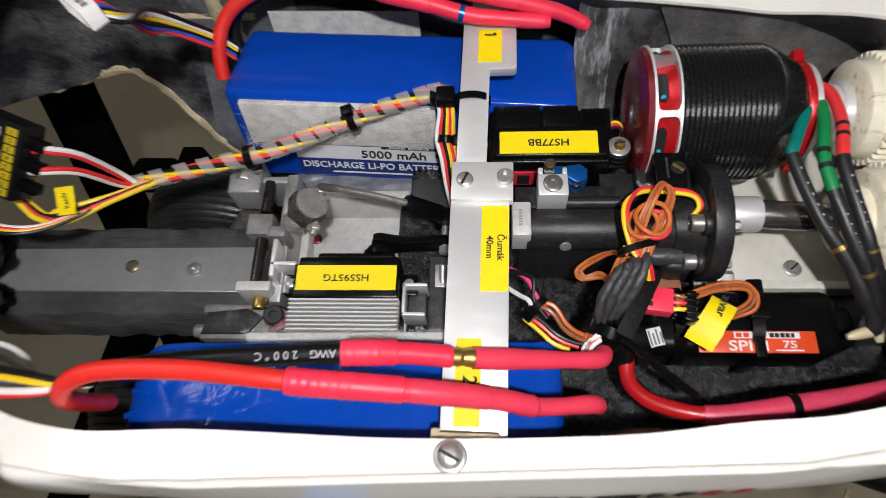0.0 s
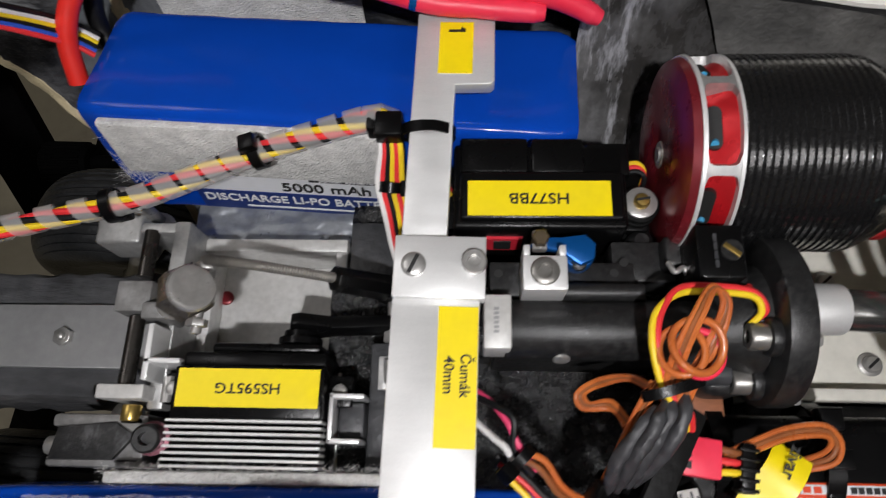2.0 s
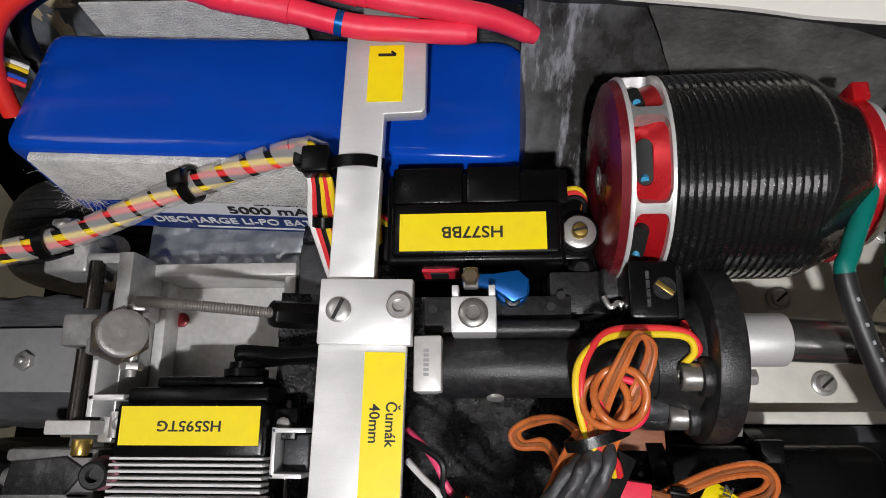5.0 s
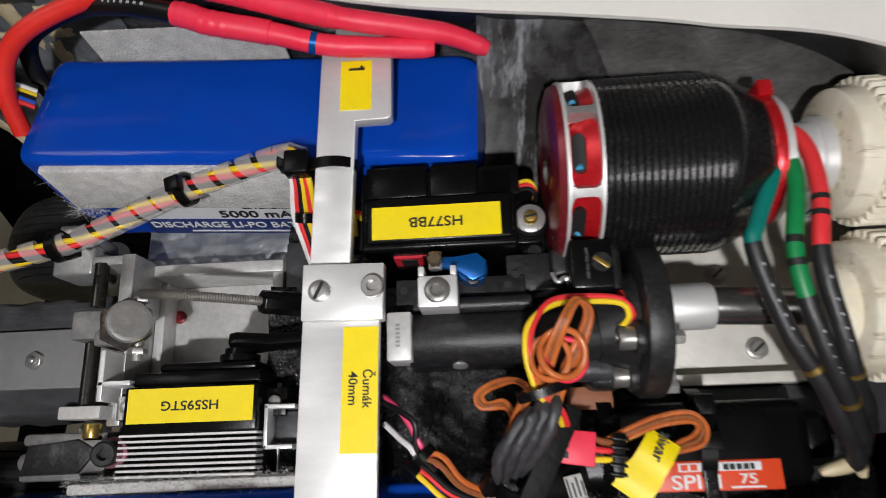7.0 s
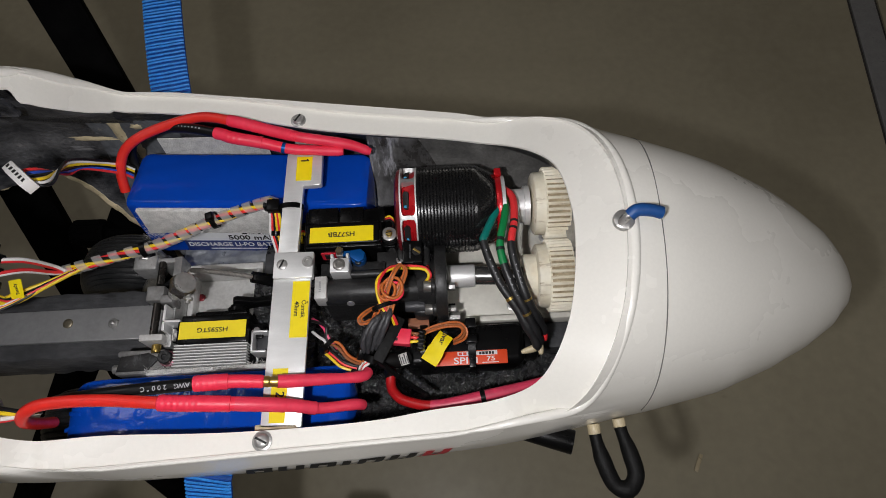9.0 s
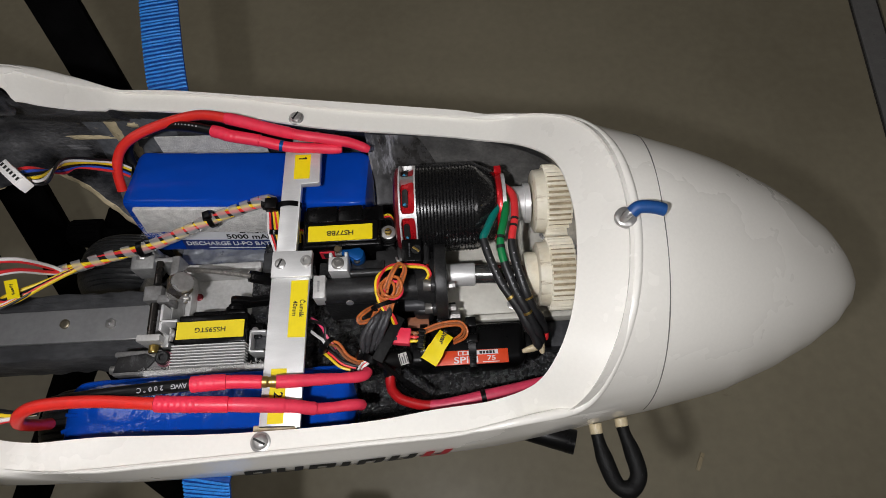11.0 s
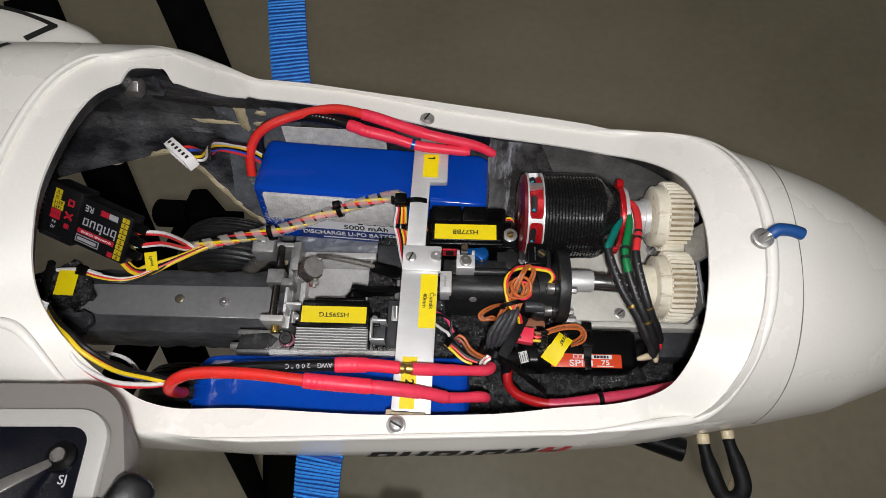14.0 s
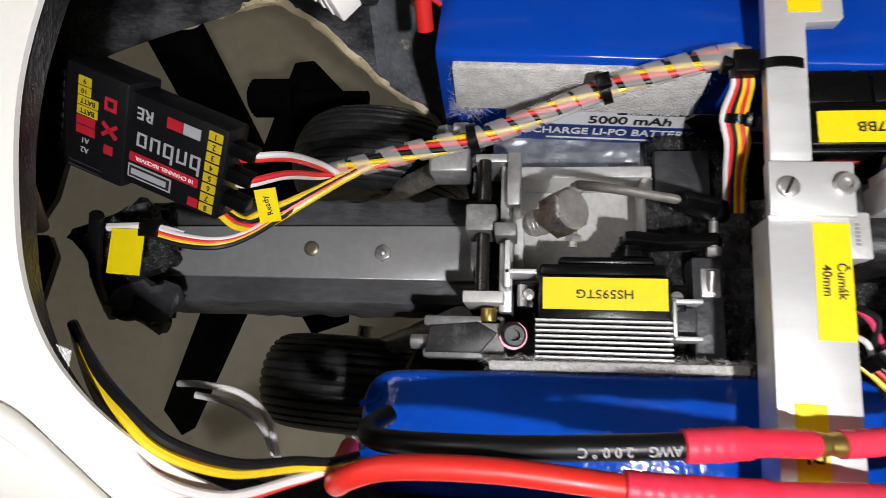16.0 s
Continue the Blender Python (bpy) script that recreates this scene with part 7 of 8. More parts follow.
for turn in (38, -38):
    part("emblem", moved(box(-0.0031, 0.0031, -0.0006, 0.0006, 0.0001 * (turn > 0), 0.0003, 0), RX @ pose(-0.0103, 0.0003, 0.0012, 0, 0, turn)), SHADED_RED, rx, "plain red bar")
part("emblem", moved(box(-0.0118, -0.0088, -0.0072, -0.0044, 0.0012, 0.0014, 0), RX), SHADED_RED, rx, "plain red square")
# the maker's wordmark as open plain shapes
for k, (tall, foot) in enumerate(((0, 0), (1, 0), (0, 1), (0, 0), (0, 1))):
    x = 0.0172 - k * 0.0044
    bars = [box(x - 0.0016, x - 0.0009, -0.0012, 0.0030, 0, 0.0002, 0), box(x + 0.0009, x + 0.0016, -0.0012, 0.0030, 0, 0.0002, 0)]
    bars.append(box(x - 0.0009, x + 0.0009, 0.0024, 0.0030, 0, 0.0002, 0) if k != 1 else box(x - 0.0009, x + 0.0009, -0.0012, -0.0006, 0, 0.0002, 0))
    if k in (0, 2, 4):
        bars.append(box(x - 0.0009, x + 0.0009, -0.0012, -0.0006, 0, 0.0002, 0))
    if k in (0, 2):
        bars.append(box(x + 0.0009, x + 0.0016, -0.0028, -0.0012, 0, 0.0002, 0))
    part("wordmark", moved(join(*bars), RX), GREY_INK, rx, "plain grey shape of a wordmark")
stripe = part("stripe", moved(box(-0.0040, 0.0190, -0.0064, -0.0036, 0, 0.0002, 0), RX), SHADED_RED, rx)
text("10 CHANNEL RECEIVER", 0.0017, WHITE_INK, stripe, RX @ pose(0.0080, -0.0050, 0.00025, 0, 0, 180), sx=1.1)
part("plaque", moved(box(-0.0040, 0.0105, -0.0115, -0.0073, 0, 0.0002, 0), RX), GREY_INK, rx, "maker's plaque as a plain frame")
part("plaque_inner", moved(box(-0.0035, 0.0100, -0.0110, -0.0078, 0.0002, 0.0003, 0), RX), INK, rx)
part("plaque_bar", moved(box(-0.0028, 0.0090, -0.0103, -0.0085, 0.0003, 0.0004, 0), RX), GREY_INK, rx)
text("RE", 0.0050, GREY_INK, rx, RX @ pose(0.0000, 0.0088, 0.0001, 0, 0, 180))
part("badge", moved(box(0.0070, 0.0120, 0.0078, 0.0110, 0, 0.0002, 0), RX), SHADED_RED, rx)
part("badge", moved(box(0.0123, 0.0178, 0.0078, 0.0110, 0, 0.0002, 0), RX), GREY_INK, rx)
# charcoal bars on the case edge, glints put in as colour
for y in (-0.0135, -0.0150):
    part("edge_glint", moved(box(-0.0235, -0.0120, y - 0.0002, y + 0.0002, 0.0006, 0.0012, 0), RX), CHARCOAL, rx)
sock = thing("aerial_sleeve", "grey crumpled tape and leads under the rear deck", "wrapping")
part("tape", moved(crumple(box(-0.014, 0.014, -0.012, 0.012, -0.008, 0.008, 0.002, 1), 0.004, 2), pose(-0.2170, -0.010, 0.070, 20, 15, 30)), FOAM, sock)
part("tape", moved(crumple(box(-0.012, 0.012, -0.008, 0.008, -0.006, 0.006, 0.002, 1), 0.004, 3), pose(-0.2140, -0.028, 0.060, -15, 25, -20)), CHARCOAL, sock)
part("lead", tube([(-0.2260, -0.034, 0.06), (-0.2170, -0.022, 0.085), (-0.205, -0.008, 0.105)], 0.0022, 8, 10), BLACK_WIRE, sock)
part("lead", tube([(-0.230, 0.018, 0.118), (-0.221, 0.012, 0.126), (-0.2195, -0.002, 0.118), (-0.224, -0.012, 0.104)], 0.0024, 8, 10), mat("beige_lead", (0.55, 0.48, 0.36), 0.5, var=0.15), sock)
rt = thing("antenna_tag", "yellow sticker flag folded round a receiver lead", "tag")
part("paper", moved(box(-0.0058, 0.0058, -0.0075, 0.0065, -0.0003, 0.0003, 0), pose(-0.1950, -0.0185, 0.1030, 6, -6, -4)), YELLOW, rt)
part("core", tube([(-0.203, -0.0110, 0.1015), (-0.1885, -0.0110, 0.1025), (-0.1790, -0.0125, 0.0990)], 0.0013, 6, 8), WIRE_W, rt)
part("tie", moved(box(-0.0030, 0.0030, -0.0030, 0.0025, -0.0018, 0.0018, 0.0006), pose(-0.1880, -0.0115, 0.1030)), BLACK, rt)

# ---- wiring knot ahead of the bar ----
kn = thing("servo_lead_coil", "yellow, red and orange servo lead coiled in a knot", "cable")
for mt, off in ((WIRE_Y, 0.0), (WIRE_R, 0.0011)):
    part("wire", tube([(0.0715 + off, -0.0118 + off, 0.1000), (0.0735 + off, -0.0092 + off * 0.5, 0.1025), (0.0712, -0.0062 + off, 0.1045), (0.0620, -0.0058 + off * 1.2, 0.1065), (0.0537, -0.0068 + off, 0.1085), (0.0478 + off, -0.0115, 0.1105), (0.0464 + off, -0.0180, 0.1108), (0.0480 + off, -0.0256, 0.1085), (0.0505 + off, -0.0300, 0.1065)], 0.00082, 8, 10), mt, kn)
part("wire", tube([(0.0728, -0.0022, 0.0985), (0.0732, -0.0042, 0.1000), (0.0722, -0.0052, 0.1035)], 0.0009, 6, 8), WIRE_R, kn)
for k in range(3):
    o = k * 0.0012
    part("wire", tube([(0.0488 + o, -0.0285, 0.107), (0.0500 + o, -0.0215, 0.1115), (0.0545 + o * 0.7, -0.0125, 0.1145 + o * 0.4), (0.0588 + o * 0.3, -0.0066 - o * 0.3, 0.1140), (0.0612 + o * 0.5, -0.0100, 0.1130), (0.0575 + o, -0.0180, 0.1120), (0.0530 + o, -0.0262, 0.1085), (0.0512 + o, -0.0310, 0.1060)], 0.00072, 8, 8), WIRE_O if k != 1 else WIRE_B, kn)
ring = [Vector((0.0548 + 0.0052 * math.cos(a), -0.0192 + 0.0056 * math.sin(a), 0.1135 + 0.0010 * math.sin(2 * a))) for a in np.linspace(0, 2 * math.pi, 40)]
part("loop", tube(ring, 0.00085, straight=True, seg=10), WIRE_O, kn)
ring = [Vector((0.0520 + 0.0044 * math.cos(a), -0.0200 + 0.0050 * math.sin(a), 0.1118 + 0.0012 * math.cos(a))) for a in np.linspace(0, 2 * math.pi, 40)]
part("loop", tube(ring, 0.00080, straight=True, seg=10), WIRE_O, kn)
ring = [Vector((0.0556 + 0.0046 * math.cos(a), -0.0205 + 0.0048 * math.sin(a), 0.1120)) for a in np.linspace(0, 2 * math.pi, 40)]
part("loop", tube(ring, 0.00080, straight=True, seg=10), RED_SHRINK, kn)
cable_tie("black cable tie round the lead knot", (0.0505, -0.0272, 0.1085), (-0.3, 1, 0.15), 0.0048, width=0.0022, squash=(1.25, 0.7), turn=0, head=False)

ol = thing("servo_lead", "flat orange and brown servo lead in a loop", "cable", group="servo leads")
for k, mt in enumerate((WIRE_O, WIRE_B, WIRE_O)):
    o = k * 0.0009
    part("wire", tube([(0.0500, -0.0280 - o, 0.105), (0.0448, -0.0236 - o * 0.3, 0.0975), (0.0388 + o * 0.5, -0.0233 - o * 0.6, 0.0915), (0.0338 + o, -0.0262, 0.0880), (0.0350 + o, -0.0298 + o * 0.6, 0.0880), (0.0415, -0.0302 + o, 0.0905), (0.0432 + o, -0.0345, 0.0950)], 0.00066, 8, 8), mt, ol)
    part("wire", tube([(0.0470 + o, -0.0255, 0.1065), (0.0435 + o, -0.0320, 0.1035), (0.0400 + o, -0.0400, 0.0985), (0.0370 + o, -0.0470, 0.0940), (0.0350 + o, -0.0510, 0.0895)], 0.00066, 8, 8), mt, ol)
ol2 = thing("servo_lead", "flat orange and brown servo lead over the speed controller", "cable", group="servo leads")
for k, mt in enumerate((WIRE_O, WIRE_B, WIRE_O)):
    o = k * 0.0011
    part("wire", tube([(0.0640, -0.0398 - o, 0.0955), (0.0715, -0.0365 - o, 0.0955), (0.0793, -0.0338 - o, 0.0945), (0.0880 - o * 0.3, -0.0330 - o, 0.0930), (0.0922 - o, -0.0365, 0.0910), (0.0912 - o, -0.0410 + o, 0.0890), (0.0850, -0.0428 + o, 0.0855)], 0.00066, 8, 8), mt, ol2)

dk = thing("shrunk_joints", "four grey crumpled heat-shrunk wire joints in a bunch", "cable joint")
worn = soiled(mat("worn_grey_shrink", (0.050, 0.050, 0.054), 0.5, var=0.5, scale=150, bump=0.5), (0.16, 0.16, 0.165), 330.0, 0.60, 0.7, (1, 0.5, 1))
for k in range(4):
    o = (k - 1.5) * 0.0034
    path = spline([(0.0505 + o * 0.6, -0.0290 + o * 0.4, 0.1060), (0.0478 + o * 0.9, -0.0345 + o * 0.3, 0.1065 + (k % 2) * 0.0018), (0.0440 + o, -0.0410 + o * 0.3, 0.1030 + (k % 2) * 0.0018), (0.0412 + o * 0.6, -0.0475 + o * 0.2, 0.0955)], 12)
    part("joint", stepped(path, [(0.0, 0.0010), (0.10, 0.0012), (0.16, 0.0016), (0.30, 0.0014), (0.42, 0.0017), (0.60, 0.0015), (0.78, 0.0016), (0.88, 0.0012), (1.0, 0.0010)], seg=14, wrinkle=0.00035), worn, dk)
fs = thing("fuse_link", "black rectangular strip beside the wire joints", "strip")
part("strip", moved(box(-0.0030, 0.0030, -0.0130, 0.0130, -0.0012, 0.0012, 0.0005), pose(0.0515, -0.0420, 0.0985, 0, 10, -28)), BLACK_MATT, fs)
rc = thing("red_connector", "red plastic three-way connector on a servo lead", "connector")
RC = pose(0.0582, -0.0405, 0.0955, 0, 0, -8)
part("shell", moved(box(-0.0050, 0.0046, -0.0042, 0.0042, -0.0028, 0.0028, 0.0005), RC), RED_SHRINK, rc)
for k in range(3):
    part("contact", moved(box(-0.0050, -0.0020, -0.0028 + k * 0.0025, -0.0012 + k * 0.0025, 0.0028, 0.0030, 0), RC), INK, rc)
pl = part("plug", moved(box(0.0088, 0.0118, -0.0060, 0.0045, -0.0026, 0.0026, 0.0005), RC), BLACK, rc, "black ribbed plug")
for v in np.arange(-0.0056, 0.0044, 0.0021):
    part("rib", moved(box(0.0082, 0.0124, v, v + 0.0008, -0.0022, 0.0030, 0.0002), RC), BLACK, pl)
for k, mt in enumerate((WIRE_Y, WIRE_R, WIRE_B)):
    part("wire", moved(tube([(0.0040, -0.0025 + k * 0.0025, 0.0010), (0.0065, -0.0022 + k * 0.0022, 0.0016), (0.0092, -0.0020 + k * 0.0020, 0.0010)], 0.0008, 6, 8), RC), mt, rc)
for k, mt in enumerate((WIRE_Y, WIRE_R)):
    part("wire", tube([(0.0508 + k * 0.001, -0.0292, 0.1065), (0.0535 + k * 0.001, -0.0320, 0.1050), (0.0548 + k * 0.0011, -0.0350, 0.1010)], 0.0009, 6, 8), mt, rc)

pk = thing("signal_leads", "pink, white and black signal leads crossing under the bar", "cable")
for mt, pts in (
        (mat("pink_wire", (0.75, 0.06, 0.16), 0.4, var=0.1), [(0.0090, -0.0260, 0.090), (0.0135, -0.0297, 0.0935), (0.0168, -0.0340, 0.0955), (0.0190, -0.0385, 0.0945), (0.0235, -0.0440, 0.0920)]),
        (WIRE_K, [(0.0090, -0.0275, 0.091), (0.0145, -0.0305, 0.0950), (0.0180, -0.0335, 0.0965), (0.0182, -0.0395, 0.0940), (0.0225, -0.0450, 0.0910)]),
        (WIRE_W, [(0.0090, -0.0330, 0.089), (0.0135, -0.0370, 0.0915), (0.0165, -0.0395, 0.0930), (0.0180, -0.0430, 0.0915)]),
        (WIRE_O, [(0.0200, -0.0400, 0.094), (0.0250, -0.0420, 0.094), (0.0292, -0.0475, 0.0915), (0.0345, -0.0502, 0.0895), (0.0400, -0.0505, 0.0895)]),
        (WIRE_B, [(0.0195, -0.0415, 0.0935), (0.0240, -0.0438, 0.0935), (0.0285, -0.0490, 0.0905), (0.0345, -0.0517, 0.0885), (0.0400, -0.0515, 0.0885)]),
        (WIRE_Y, [(0.0150, -0.0440, 0.088), (0.0195, -0.0480, 0.088), (0.0245, -0.0525, 0.0875), (0.0300, -0.0545, 0.0865)]),
        (WIRE_R, [(0.0150, -0.0425, 0.0885), (0.0205, -0.0465, 0.0885), (0.0262, -0.0512, 0.0875), (0.0330, -0.0535, 0.0865)]),
        (WIRE_K, [(0.0145, -0.0410, 0.089), (0.0205, -0.0450, 0.0890), (0.0262, -0.0500, 0.0885), (0.0330, -0.0525, 0.0875), (0.040, -0.052, 0.0875)])):
    part("wire", tube(pts, 0.00082, 8, 8), mt, pk)
cable_tie("black cable tie round the signal leads", (0.0195, -0.0420, 0.0925), (1, -1, 0), 0.0042, width=0.0024, squash=(1, 0.8), turn=60)
cable_tie("black cable tie round the joint bunch", (0.0412, -0.0490, 0.0925), (0.4, 1, 0.5), 0.0060, width=0.0038, squash=(1.1, 0.75), turn=-60)
lz = thing("cable_tie", "long black cable tie tail over the floor foam", "cable tie", group="cable ties")
part("tail", tube([(0.0430, -0.0505, 0.0945), (0.0500, -0.0565, 0.0955), (0.0600, -0.0635, 0.0910), (0.0700, -0.0690, 0.0845)], 0.0014, 8, 6), BLACK, lz)
part("tail", tube([(0.0420, -0.0480, 0.0950), (0.0470, -0.0390, 0.1000), (0.0500, -0.0330, 0.1010)], 0.0012, 8, 6), BLACK, lz)
le = thing("wire_ends", "frayed white and silver wire ends by the joint", "cable")
for k, mt in enumerate((WIRE_W, STEEL, WIRE_R, WIRE_W)):
    part("wire", tube([(0.0400, -0.0495 - k * 0.0008, 0.0900), (0.0370, -0.0515 - k * 0.0009, 0.0890), (0.0345 + k * 0.0006, -0.0545 - k * 0.0008, 0.0870), (0.0360, -0.0570, 0.0850)], 0.0008, 6, 8), mt, le)

# supply leads of the controller
er = thing("supply_lead", "red supply lead with a pink heat-shrunk plug curving to the nose", "cable", group="supply leads")
p = spline([(0.0465, -0.0490, 0.0830), (0.0500, -0.0530, 0.0790), (0.0500, -0.0600, 0.0775), (0.0517, -0.0655, 0.0785), (0.0584, -0.0712, 0.0815), (0.0752, -0.0750, 0.0850), (0.1024, -0.0715, 0.0870), (0.1340, -0.0655, 0.0850), (0.150, -0.060, 0.080)], 12)
part("wire", tube(p[:62], 0.0027, straight=True, seg=14), mat("dark_red_silicone", (0.46, 0.010, 0.012), 0.34, var=0.15, scale=90), er)
part("plug_sleeve", tube(p[58:], 0.0034, straight=True, seg=14, radii=[0.9, 1, 1.02, 1, 1.02, 1, 1]), mat("pink_shrink", (0.66, 0.05, 0.11), 0.42, var=0.2, scale=120, bump=0.2), er, "pink-red heat-shrink sleeve")
part("tie", tube(p[70:72], 0.0042, straight=True, seg=14), BLACK, er)
ek = thing("supply_lead", "black and grey supply lead under the red one", "cable", group="supply leads")
part("wire", tube([(0.0500, -0.0515, 0.0845), (0.0500, -0.0590, 0.0740), (0.0560, -0.0665, 0.0720), (0.0660, -0.0735, 0.0720), (0.0800, -0.0795, 0.0740)], 0.0030, 10, 12), BLACK_WIRE, ek)
part("sleeve", tube([(0.0400, -0.0830, 0.079), (0.0520, -0.0815, 0.0790), (0.0680, -0.0815, 0.0780), (0.0850, -0.0800, 0.0765)], 0.0030, 10, 12), mat("brown_clear_sleeve", (0.16, 0.10, 0.08), 0.3, var=0.3), ek)


# ---- stand and straps ----
stand = thing("trestle_stand", "black powder-coated steel trestle stand with crossed bars", "stand", pose(0, 0, 0))


def flat_bar(p0, p1, width, thick, name="bar"):
    p0, p1 = Vector(p0), Vector(p1)
    d = (p1 - p0)
    m = Matrix.Translation((p0 + p1) / 2) @ d.to_track_quat("X", "Z").to_matrix().to_4x4()
    return part(name, moved(box(-d.length / 2, d.length / 2, -width / 2, width / 2, -thick / 2, thick / 2, 0.002), m), STAND, stand)


flat_bar((-0.425, 0.445, -0.05), (-0.289, 0.118, -0.42), 0.045, 0.02)
flat_bar((-0.494, -0.009, -0.5), (-0.229, 0.274, -0.14), 0.042, 0.02)
flat_bar((-0.218, 0.371, 0.06), (-0.178, 0.296, -0.042), 0.034, 0.018)
flat_bar((-0.127, 0.047, -0.012), (-0.194, -0.01, -0.444), 0.026, 0.018)
flat_bar((-0.078, 0.043, 0.005), (-0.186, -0.019, -0.454), 0.036, 0.018)

strap = thing("lashing_strap", "blue woven webbing strap slung under the hull", "strap", pose(0, 0, 0))


rng_w = random.Random(8)


def webbing(pts, width, parent, side=(1, 0, 0)):
    """A woven band with raised cross ribs, pale as lit over a base dark as shade."""
    path = spline(pts, 130)
    bm = bmesh.new()
    last = None
    L = 0.0
    for i, p in enumerate(path):
        if i:
            L += (p - path[i - 1]).length
        t = (path[min(i + 1, len(path) - 1)] - path[max(i - 1, 0)]).normalized()
        s = Vector(side)
        s = (s - t * s.dot(t)).normalized()
        n = s.cross(t)
        h = 0.0
        row = [bm.verts.new(p + s * width / 2 * f + n * (h * (1 if abs(f) < 0.9 else 0.4) + 0.0002 * noise.noise((L * 300, f * 5, 0)))) for f in (-1, -0.92, -0.5, 0, 0.5, 0.92, 1)]
        if last:
            for a in range(6):
                bm.faces.new((last[a], last[a + 1], row[a + 1], row[a]))
        last = row
    r = bmesh.ops.extrude_face_region(bm, geom=list(bm.faces))
    for g in r["geom"]:
        if isinstance(g, bmesh.types.BMVert):
            g.co += Vector((0, 0, -0.0012))
    part("webbing", bm, STRAP_SHADE, parent)
    ribs = []
    next_rib = 0.0
    L = 0.0
    for i, p in enumerate(path[:-1]):
        L += (path[i + 1] - p).length
        if L < next_rib:
            continue
        next_rib += 0.0027
        t = (path[i + 1] - p).normalized()
        s = Vector(side)
        s = (s - t * s.dot(t)).normalized()
        n = s.cross(t)
        n = n if n.z > 0 else -n
        jit = rng_w.uniform(-0.0003, 0.0003)
        ribs.append(tube([p + s * width * f + n * (0.0011 - 0.0006 * (abs(f) > 0.45)) + t * (jit + 0.0004 * noise.noise((f * 4, L * 90, 0))) for f in (-0.49, -0.44, -0.2, 0.0, 0.2, 0.44, 0.49)], 0.00075, straight=True, seg=6))
    return tagged(part("weave", join(*ribs), STRAP_LIT, parent, "raised woven cross ribs"), "raised woven cross ribs", kind="stuff")


webbing([(-0.128, 0.46, 0.115), (-0.115, 0.36, 0.095), (-0.098, 0.265, 0.075), (-0.090, 0.235, 0.045), (-0.080, 0.21, 0.0)], 0.0265, strap, (1, 0.06, 0))
webbing([(-0.045, 0.045, 0.0), (-0.043, 0.022, 0.045), (-0.045, 0.005, 0.035), (-0.050, -0.06, -0.02), (-0.055, -0.16, -0.06)], 0.0265, strap, (1, -0.02, 0))
kb = thing("locking_screw", "black knurled clamp knob on a steel shaft", "screw", pose(0, 0, 0), group="locking screws")
def knob(p, d, t):
    p, d = Vector(p), Vector(d).normalized()
    prof = []
    part("grip", lathe(p, d, [(0, 0.0001), (0, 0.0105), (0.002, 0.0125), (0.030, 0.0125), (0.032, 0.011), (0.032, 0.005)], 22), STAND, t)
    for k in range(22):
        a = 2 * math.pi * k / 22
        rot = d.to_track_quat("Z", "Y").to_matrix()
        o = rot @ Vector((math.cos(a) * 0.0125, math.sin(a) * 0.0125, 0))
        part("knurl", cyl(p + d * 0.002 + o, p + d * 0.029 + o, 0.0011, seg=6), STAND, t)
    part("shaft", cyl(p + d * 0.03, p + d * 0.085, 0.005, seg=16), STAND, t)


knob((-0.272, 0.250, -0.125), (1, 0.02, 0.02), kb)
kb2 = thing("locking_screw", "black knurled clamp knob on a steel shaft", "screw", pose(0, 0, 0), group="locking screws")
knob((0.015, -0.010, -0.09), (-1, 0.02, 0.0), kb2)

# ---- transmitter ----
tx = thing("radio_transmitter", "grey radio transmitter with a pale bezel, dark panel and metal switches", "transmitter")
TX = pose(-0.1103, -0.1040, 0.1780, -6, 4, 2.0) @ Matrix.Scale(1.123, 4)
def rounded(u0, u1, v0, v1, r, n=8):
    pts = []
    for cx, cy, a0 in ((u1 - r, v1 - r, 0), (u0 + r, v1 - r, 90), (u0 + r, v0 + r, 180), (u1 - r, v0 + r, 270)):
        for k in range(n + 1):
            a = radians(a0 + 90 * k / n)
            pts.append((cx + r * math.cos(a), cy + r * math.sin(a)))
    return pts


def tapered_case(pts, z0, z1, shrink):
    """A case whose sides lean in towards the back, with a soft front edge."""
    c = Vector((sum(q[0] for q in pts) / len(pts), sum(q[1] for q in pts) / len(pts), 0))
    bm = bmesh.new()
    rings = []
    for z, k in ((z0, 1 - shrink), (z1 - 0.0040, 0.999), (z1 - 0.0016, 0.998), (z1 - 0.0004, 0.992), (z1, 0.984)):
        rings.append([bm.verts.new((c.x + (q[0] - c.x) * k, c.y + (q[1] - c.y) * k, z)) for q in pts])
    for a, b in zip(rings, rings[1:]):
        for i in range(len(pts)):
            bm.faces.new((a[i], a[(i + 1) % len(pts)], b[(i + 1) % len(pts)], b[i]))
    bm.faces.new(rings[0])
    bm.faces.new(rings[-1])
    return bm


corner = [(-0.0165 + 0.0175 * math.sin(radians(a)), -0.0035 + 0.0175 * math.cos(radians(a))) for a in range(0, 76, 5)]
part("case", moved(tapered_case(corner + [(0.0085, -0.030), (0.0105, -0.060), (0.0105, -0.170), (-0.190, -0.170), (-0.190, 0.014)], -0.034, -0.002, 0.22), TX), TX_GREY, tx)
part("bezel", moved(extrude_outline(rounded(-0.180, -0.0020, -0.160, 0.0040, 0.012), -0.004, 0.0015, 0.0015), TX), TX_LIGHT, tx, "pale grey bezel")
part("panel", moved(extrude_outline(rounded(-0.174, -0.0085, -0.154, -0.0027, 0.006), 0.0, 0.0019, 0.0003), TX), TX_DARK, tx, "dark blue-black front panel")
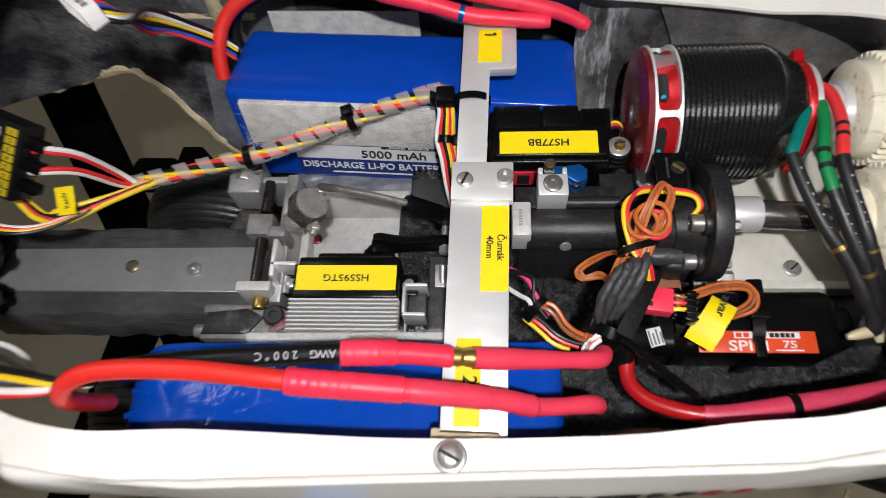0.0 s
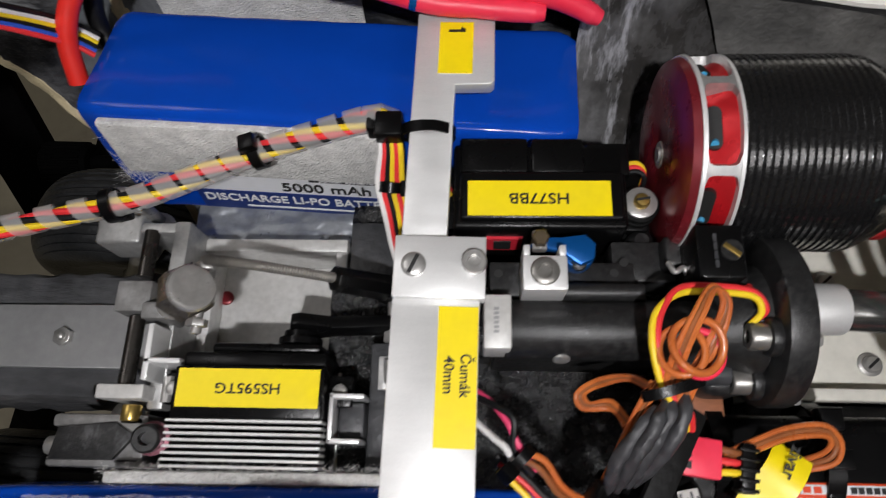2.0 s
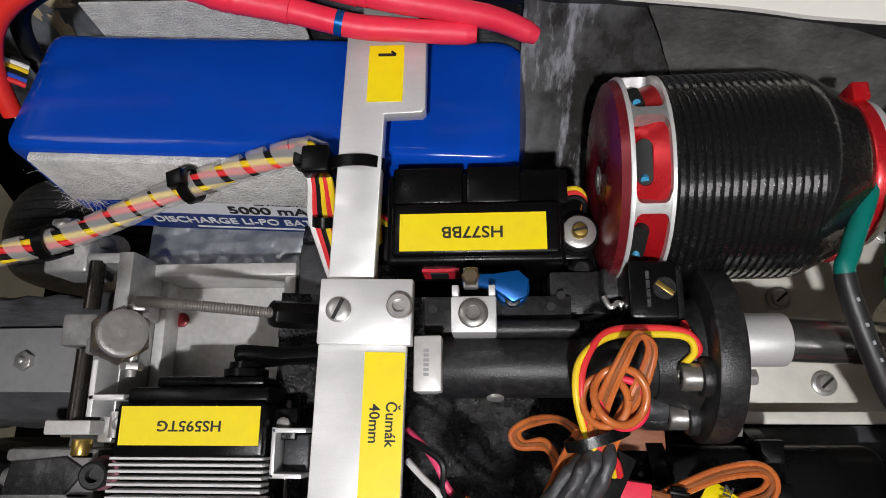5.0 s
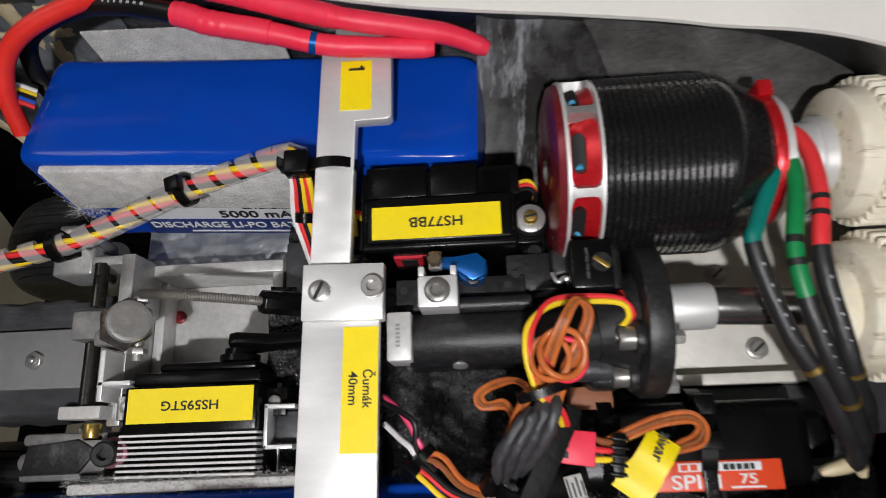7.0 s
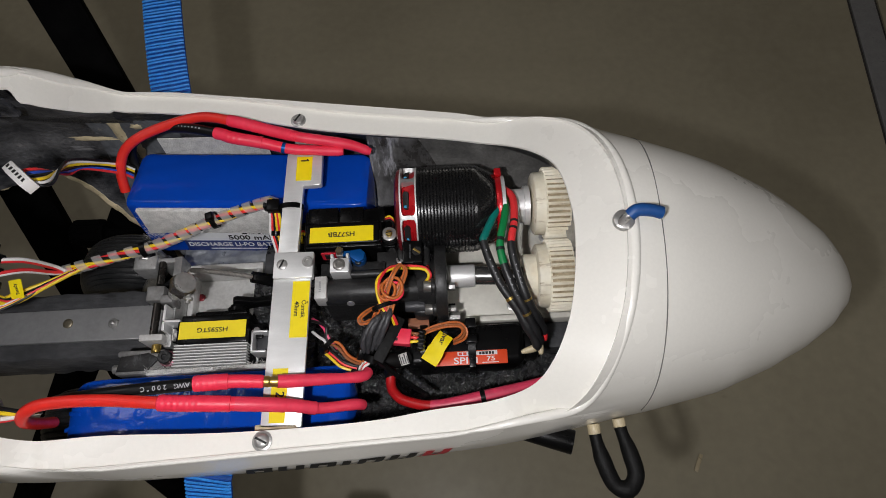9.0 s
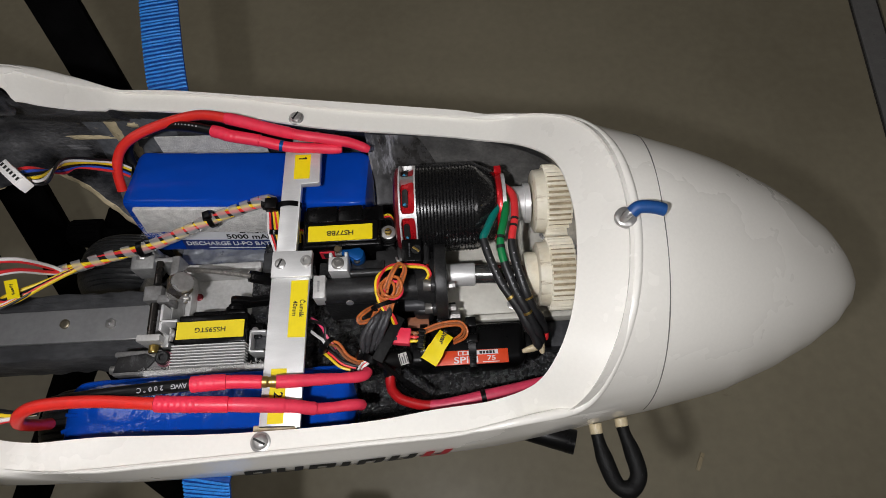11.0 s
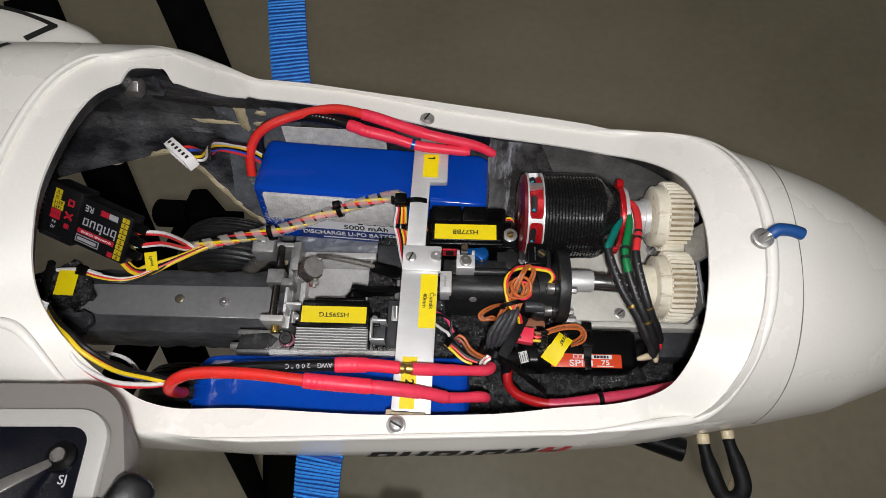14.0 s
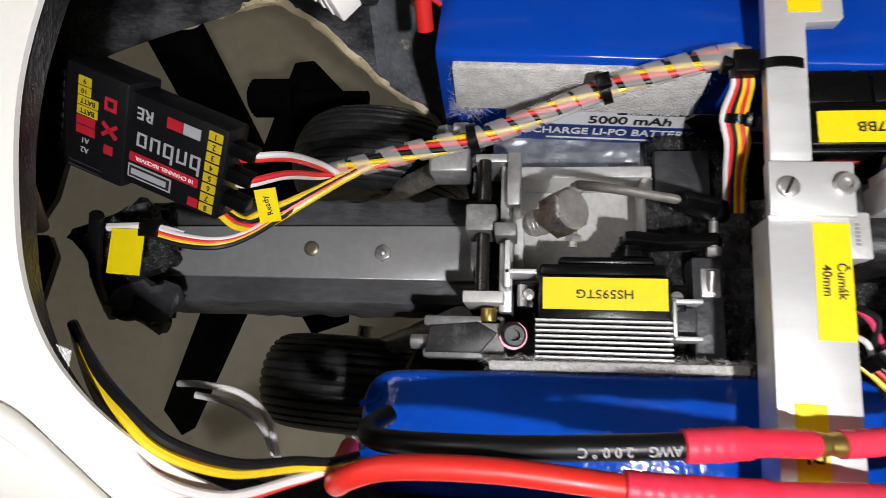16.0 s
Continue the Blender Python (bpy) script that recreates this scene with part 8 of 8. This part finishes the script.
for k, (u, v) in enumerate(((-0.0151, -0.0129), (-0.0640, -0.0150))):
    base = TX @ Vector((u, v, 0.002))
    sw = part("switch_nut", lathe(base, TX.to_3x3() @ Vector((0, 0, 1)), [(0, 0.0058), (0.0014, 0.0056), (0.0018, 0.0040), (0.0020, 0.0036), (0.0020, 0.0001)], 12), BLACK, tx, "black switch nut")
    part("collar", lathe(base, TX.to_3x3() @ Vector((0, 0, 1)), [(0.0016, 0.0030), (0.0036, 0.0030), (0.0040, 0.0026), (0.0040, 0.0001)], 20), PIN, sw, "dull threaded collar")
    tip = base + Vector((-0.0150, -0.0140, 0.014))
    lever = (tip - base).to_track_quat("X", "Z").to_matrix().to_4x4()
    lever.translation = base
    part("toggle", moved(extrude_outline([(0.004, -0.0014), (0.0245, -0.0026), (0.0255, -0.0018), (0.0255, 0.0018), (0.0245, 0.0026), (0.004, 0.0014)], -0.0008, 0.0008, 0.0003), lever), DULL_STEEL, sw, "chromed flat toggle lever")
    if k == 0:
        text("SJ", 0.0042, GREY_INK, tx, TX @ pose(u + 0.0022, v - 0.0074, 0.0021))
part("side_lever", moved(extrude_outline(rounded(-0.005, 0.0085, -0.010, 0.009, 0.005), -0.004, 0.006, 0.002), TX @ pose(0.0075, -0.0270, 0.004, 0, 25, -25)), BLACK, tx, "black side lever")
part("side_lever_neck", moved(box(-0.0090, 0.002, -0.004, 0.0035, -0.002, 0.004, 0.001), TX @ pose(0.0010, -0.0305, 0.004)), BLACK, tx)

# ---- rods on the rear deck ----
for rod_line in ([(-0.214, 0.166), (-0.231, 0.180), (-0.262, 0.203)], [(-0.211, 0.111), (-0.225, 0.119), (-0.262, 0.139)]):
    yt = thing("antenna_tube", "thin yellow plastic antenna tube on the rear deck", "antenna", pose(0, 0, 0), group="antenna tubes")
    part("tube", tube([on_skin(x, y, 0.0022) for x, y in rod_line], 0.0012, 8, 10), WIRE_Y, yt)
rd = thing("canopy_pin", "red plastic ball-headed pin lying on the rear deck", "pin", pose(0, 0, 0))
part("shaft", tube([on_skin(x, y, 0.003) for x, y in ((-0.217, 0.1375), (-0.234, 0.147), (-0.262, 0.162))], 0.0020, 8, 10), RED_PRINT2, rd)
part("ball", lathe(on_skin(-0.216, 0.137, -0.001), (0, 0, 1), [(0, 0.0001), (0.0008, 0.003), (0.003, 0.0042), (0.0056, 0.0042), (0.0078, 0.003), (0.0084, 0.0001)], 20), RED_PRINT2, rd)
dk_knob = thing("deck_knob", "round black rubber plug on the rear deck", "plug", pose(0, 0, 0))
part("plug", lathe(on_skin(-0.2055, 0.0505, -0.002), (0, 0, 1), [(0, 0.0095), (0.003, 0.0092), (0.0045, 0.0075), (0.0048, 0.0001)], 32), BLACK, dk_knob)

# ---- floor tiles ----
floor = bpy.data.objects["floor"]
for x0, x1 in ((-2.2, 0.832), (0.838, 0.884), (0.890, 2.2)):
    for y0, y1 in ((-2.2, -0.9), (-0.896, 2.2)):
        ob = part("tile", moved(box(x0, x1, y0, y1, FLOOR_Z - 0.012, FLOOR_Z, 0.0008, 1), Matrix.Translation((0.85, 0.5, 0)) @ pose(0, 0, 0, 0, 0, -2.2) @ Matrix.Translation((-0.85, -0.5, 0))), CONCRETE if x0 != 0.838 else GREYSILVER, floor)
ch = thing("floor_chip", "pale chip of debris on the floor", "debris", pose(0.434, 0.086, FLOOR_Z + 0.001, 0, 0, 65))
part("chip", box(-0.013, 0.013, -0.0028, 0.0028, 0, 0.0015, 0.0006), RESIN, ch)
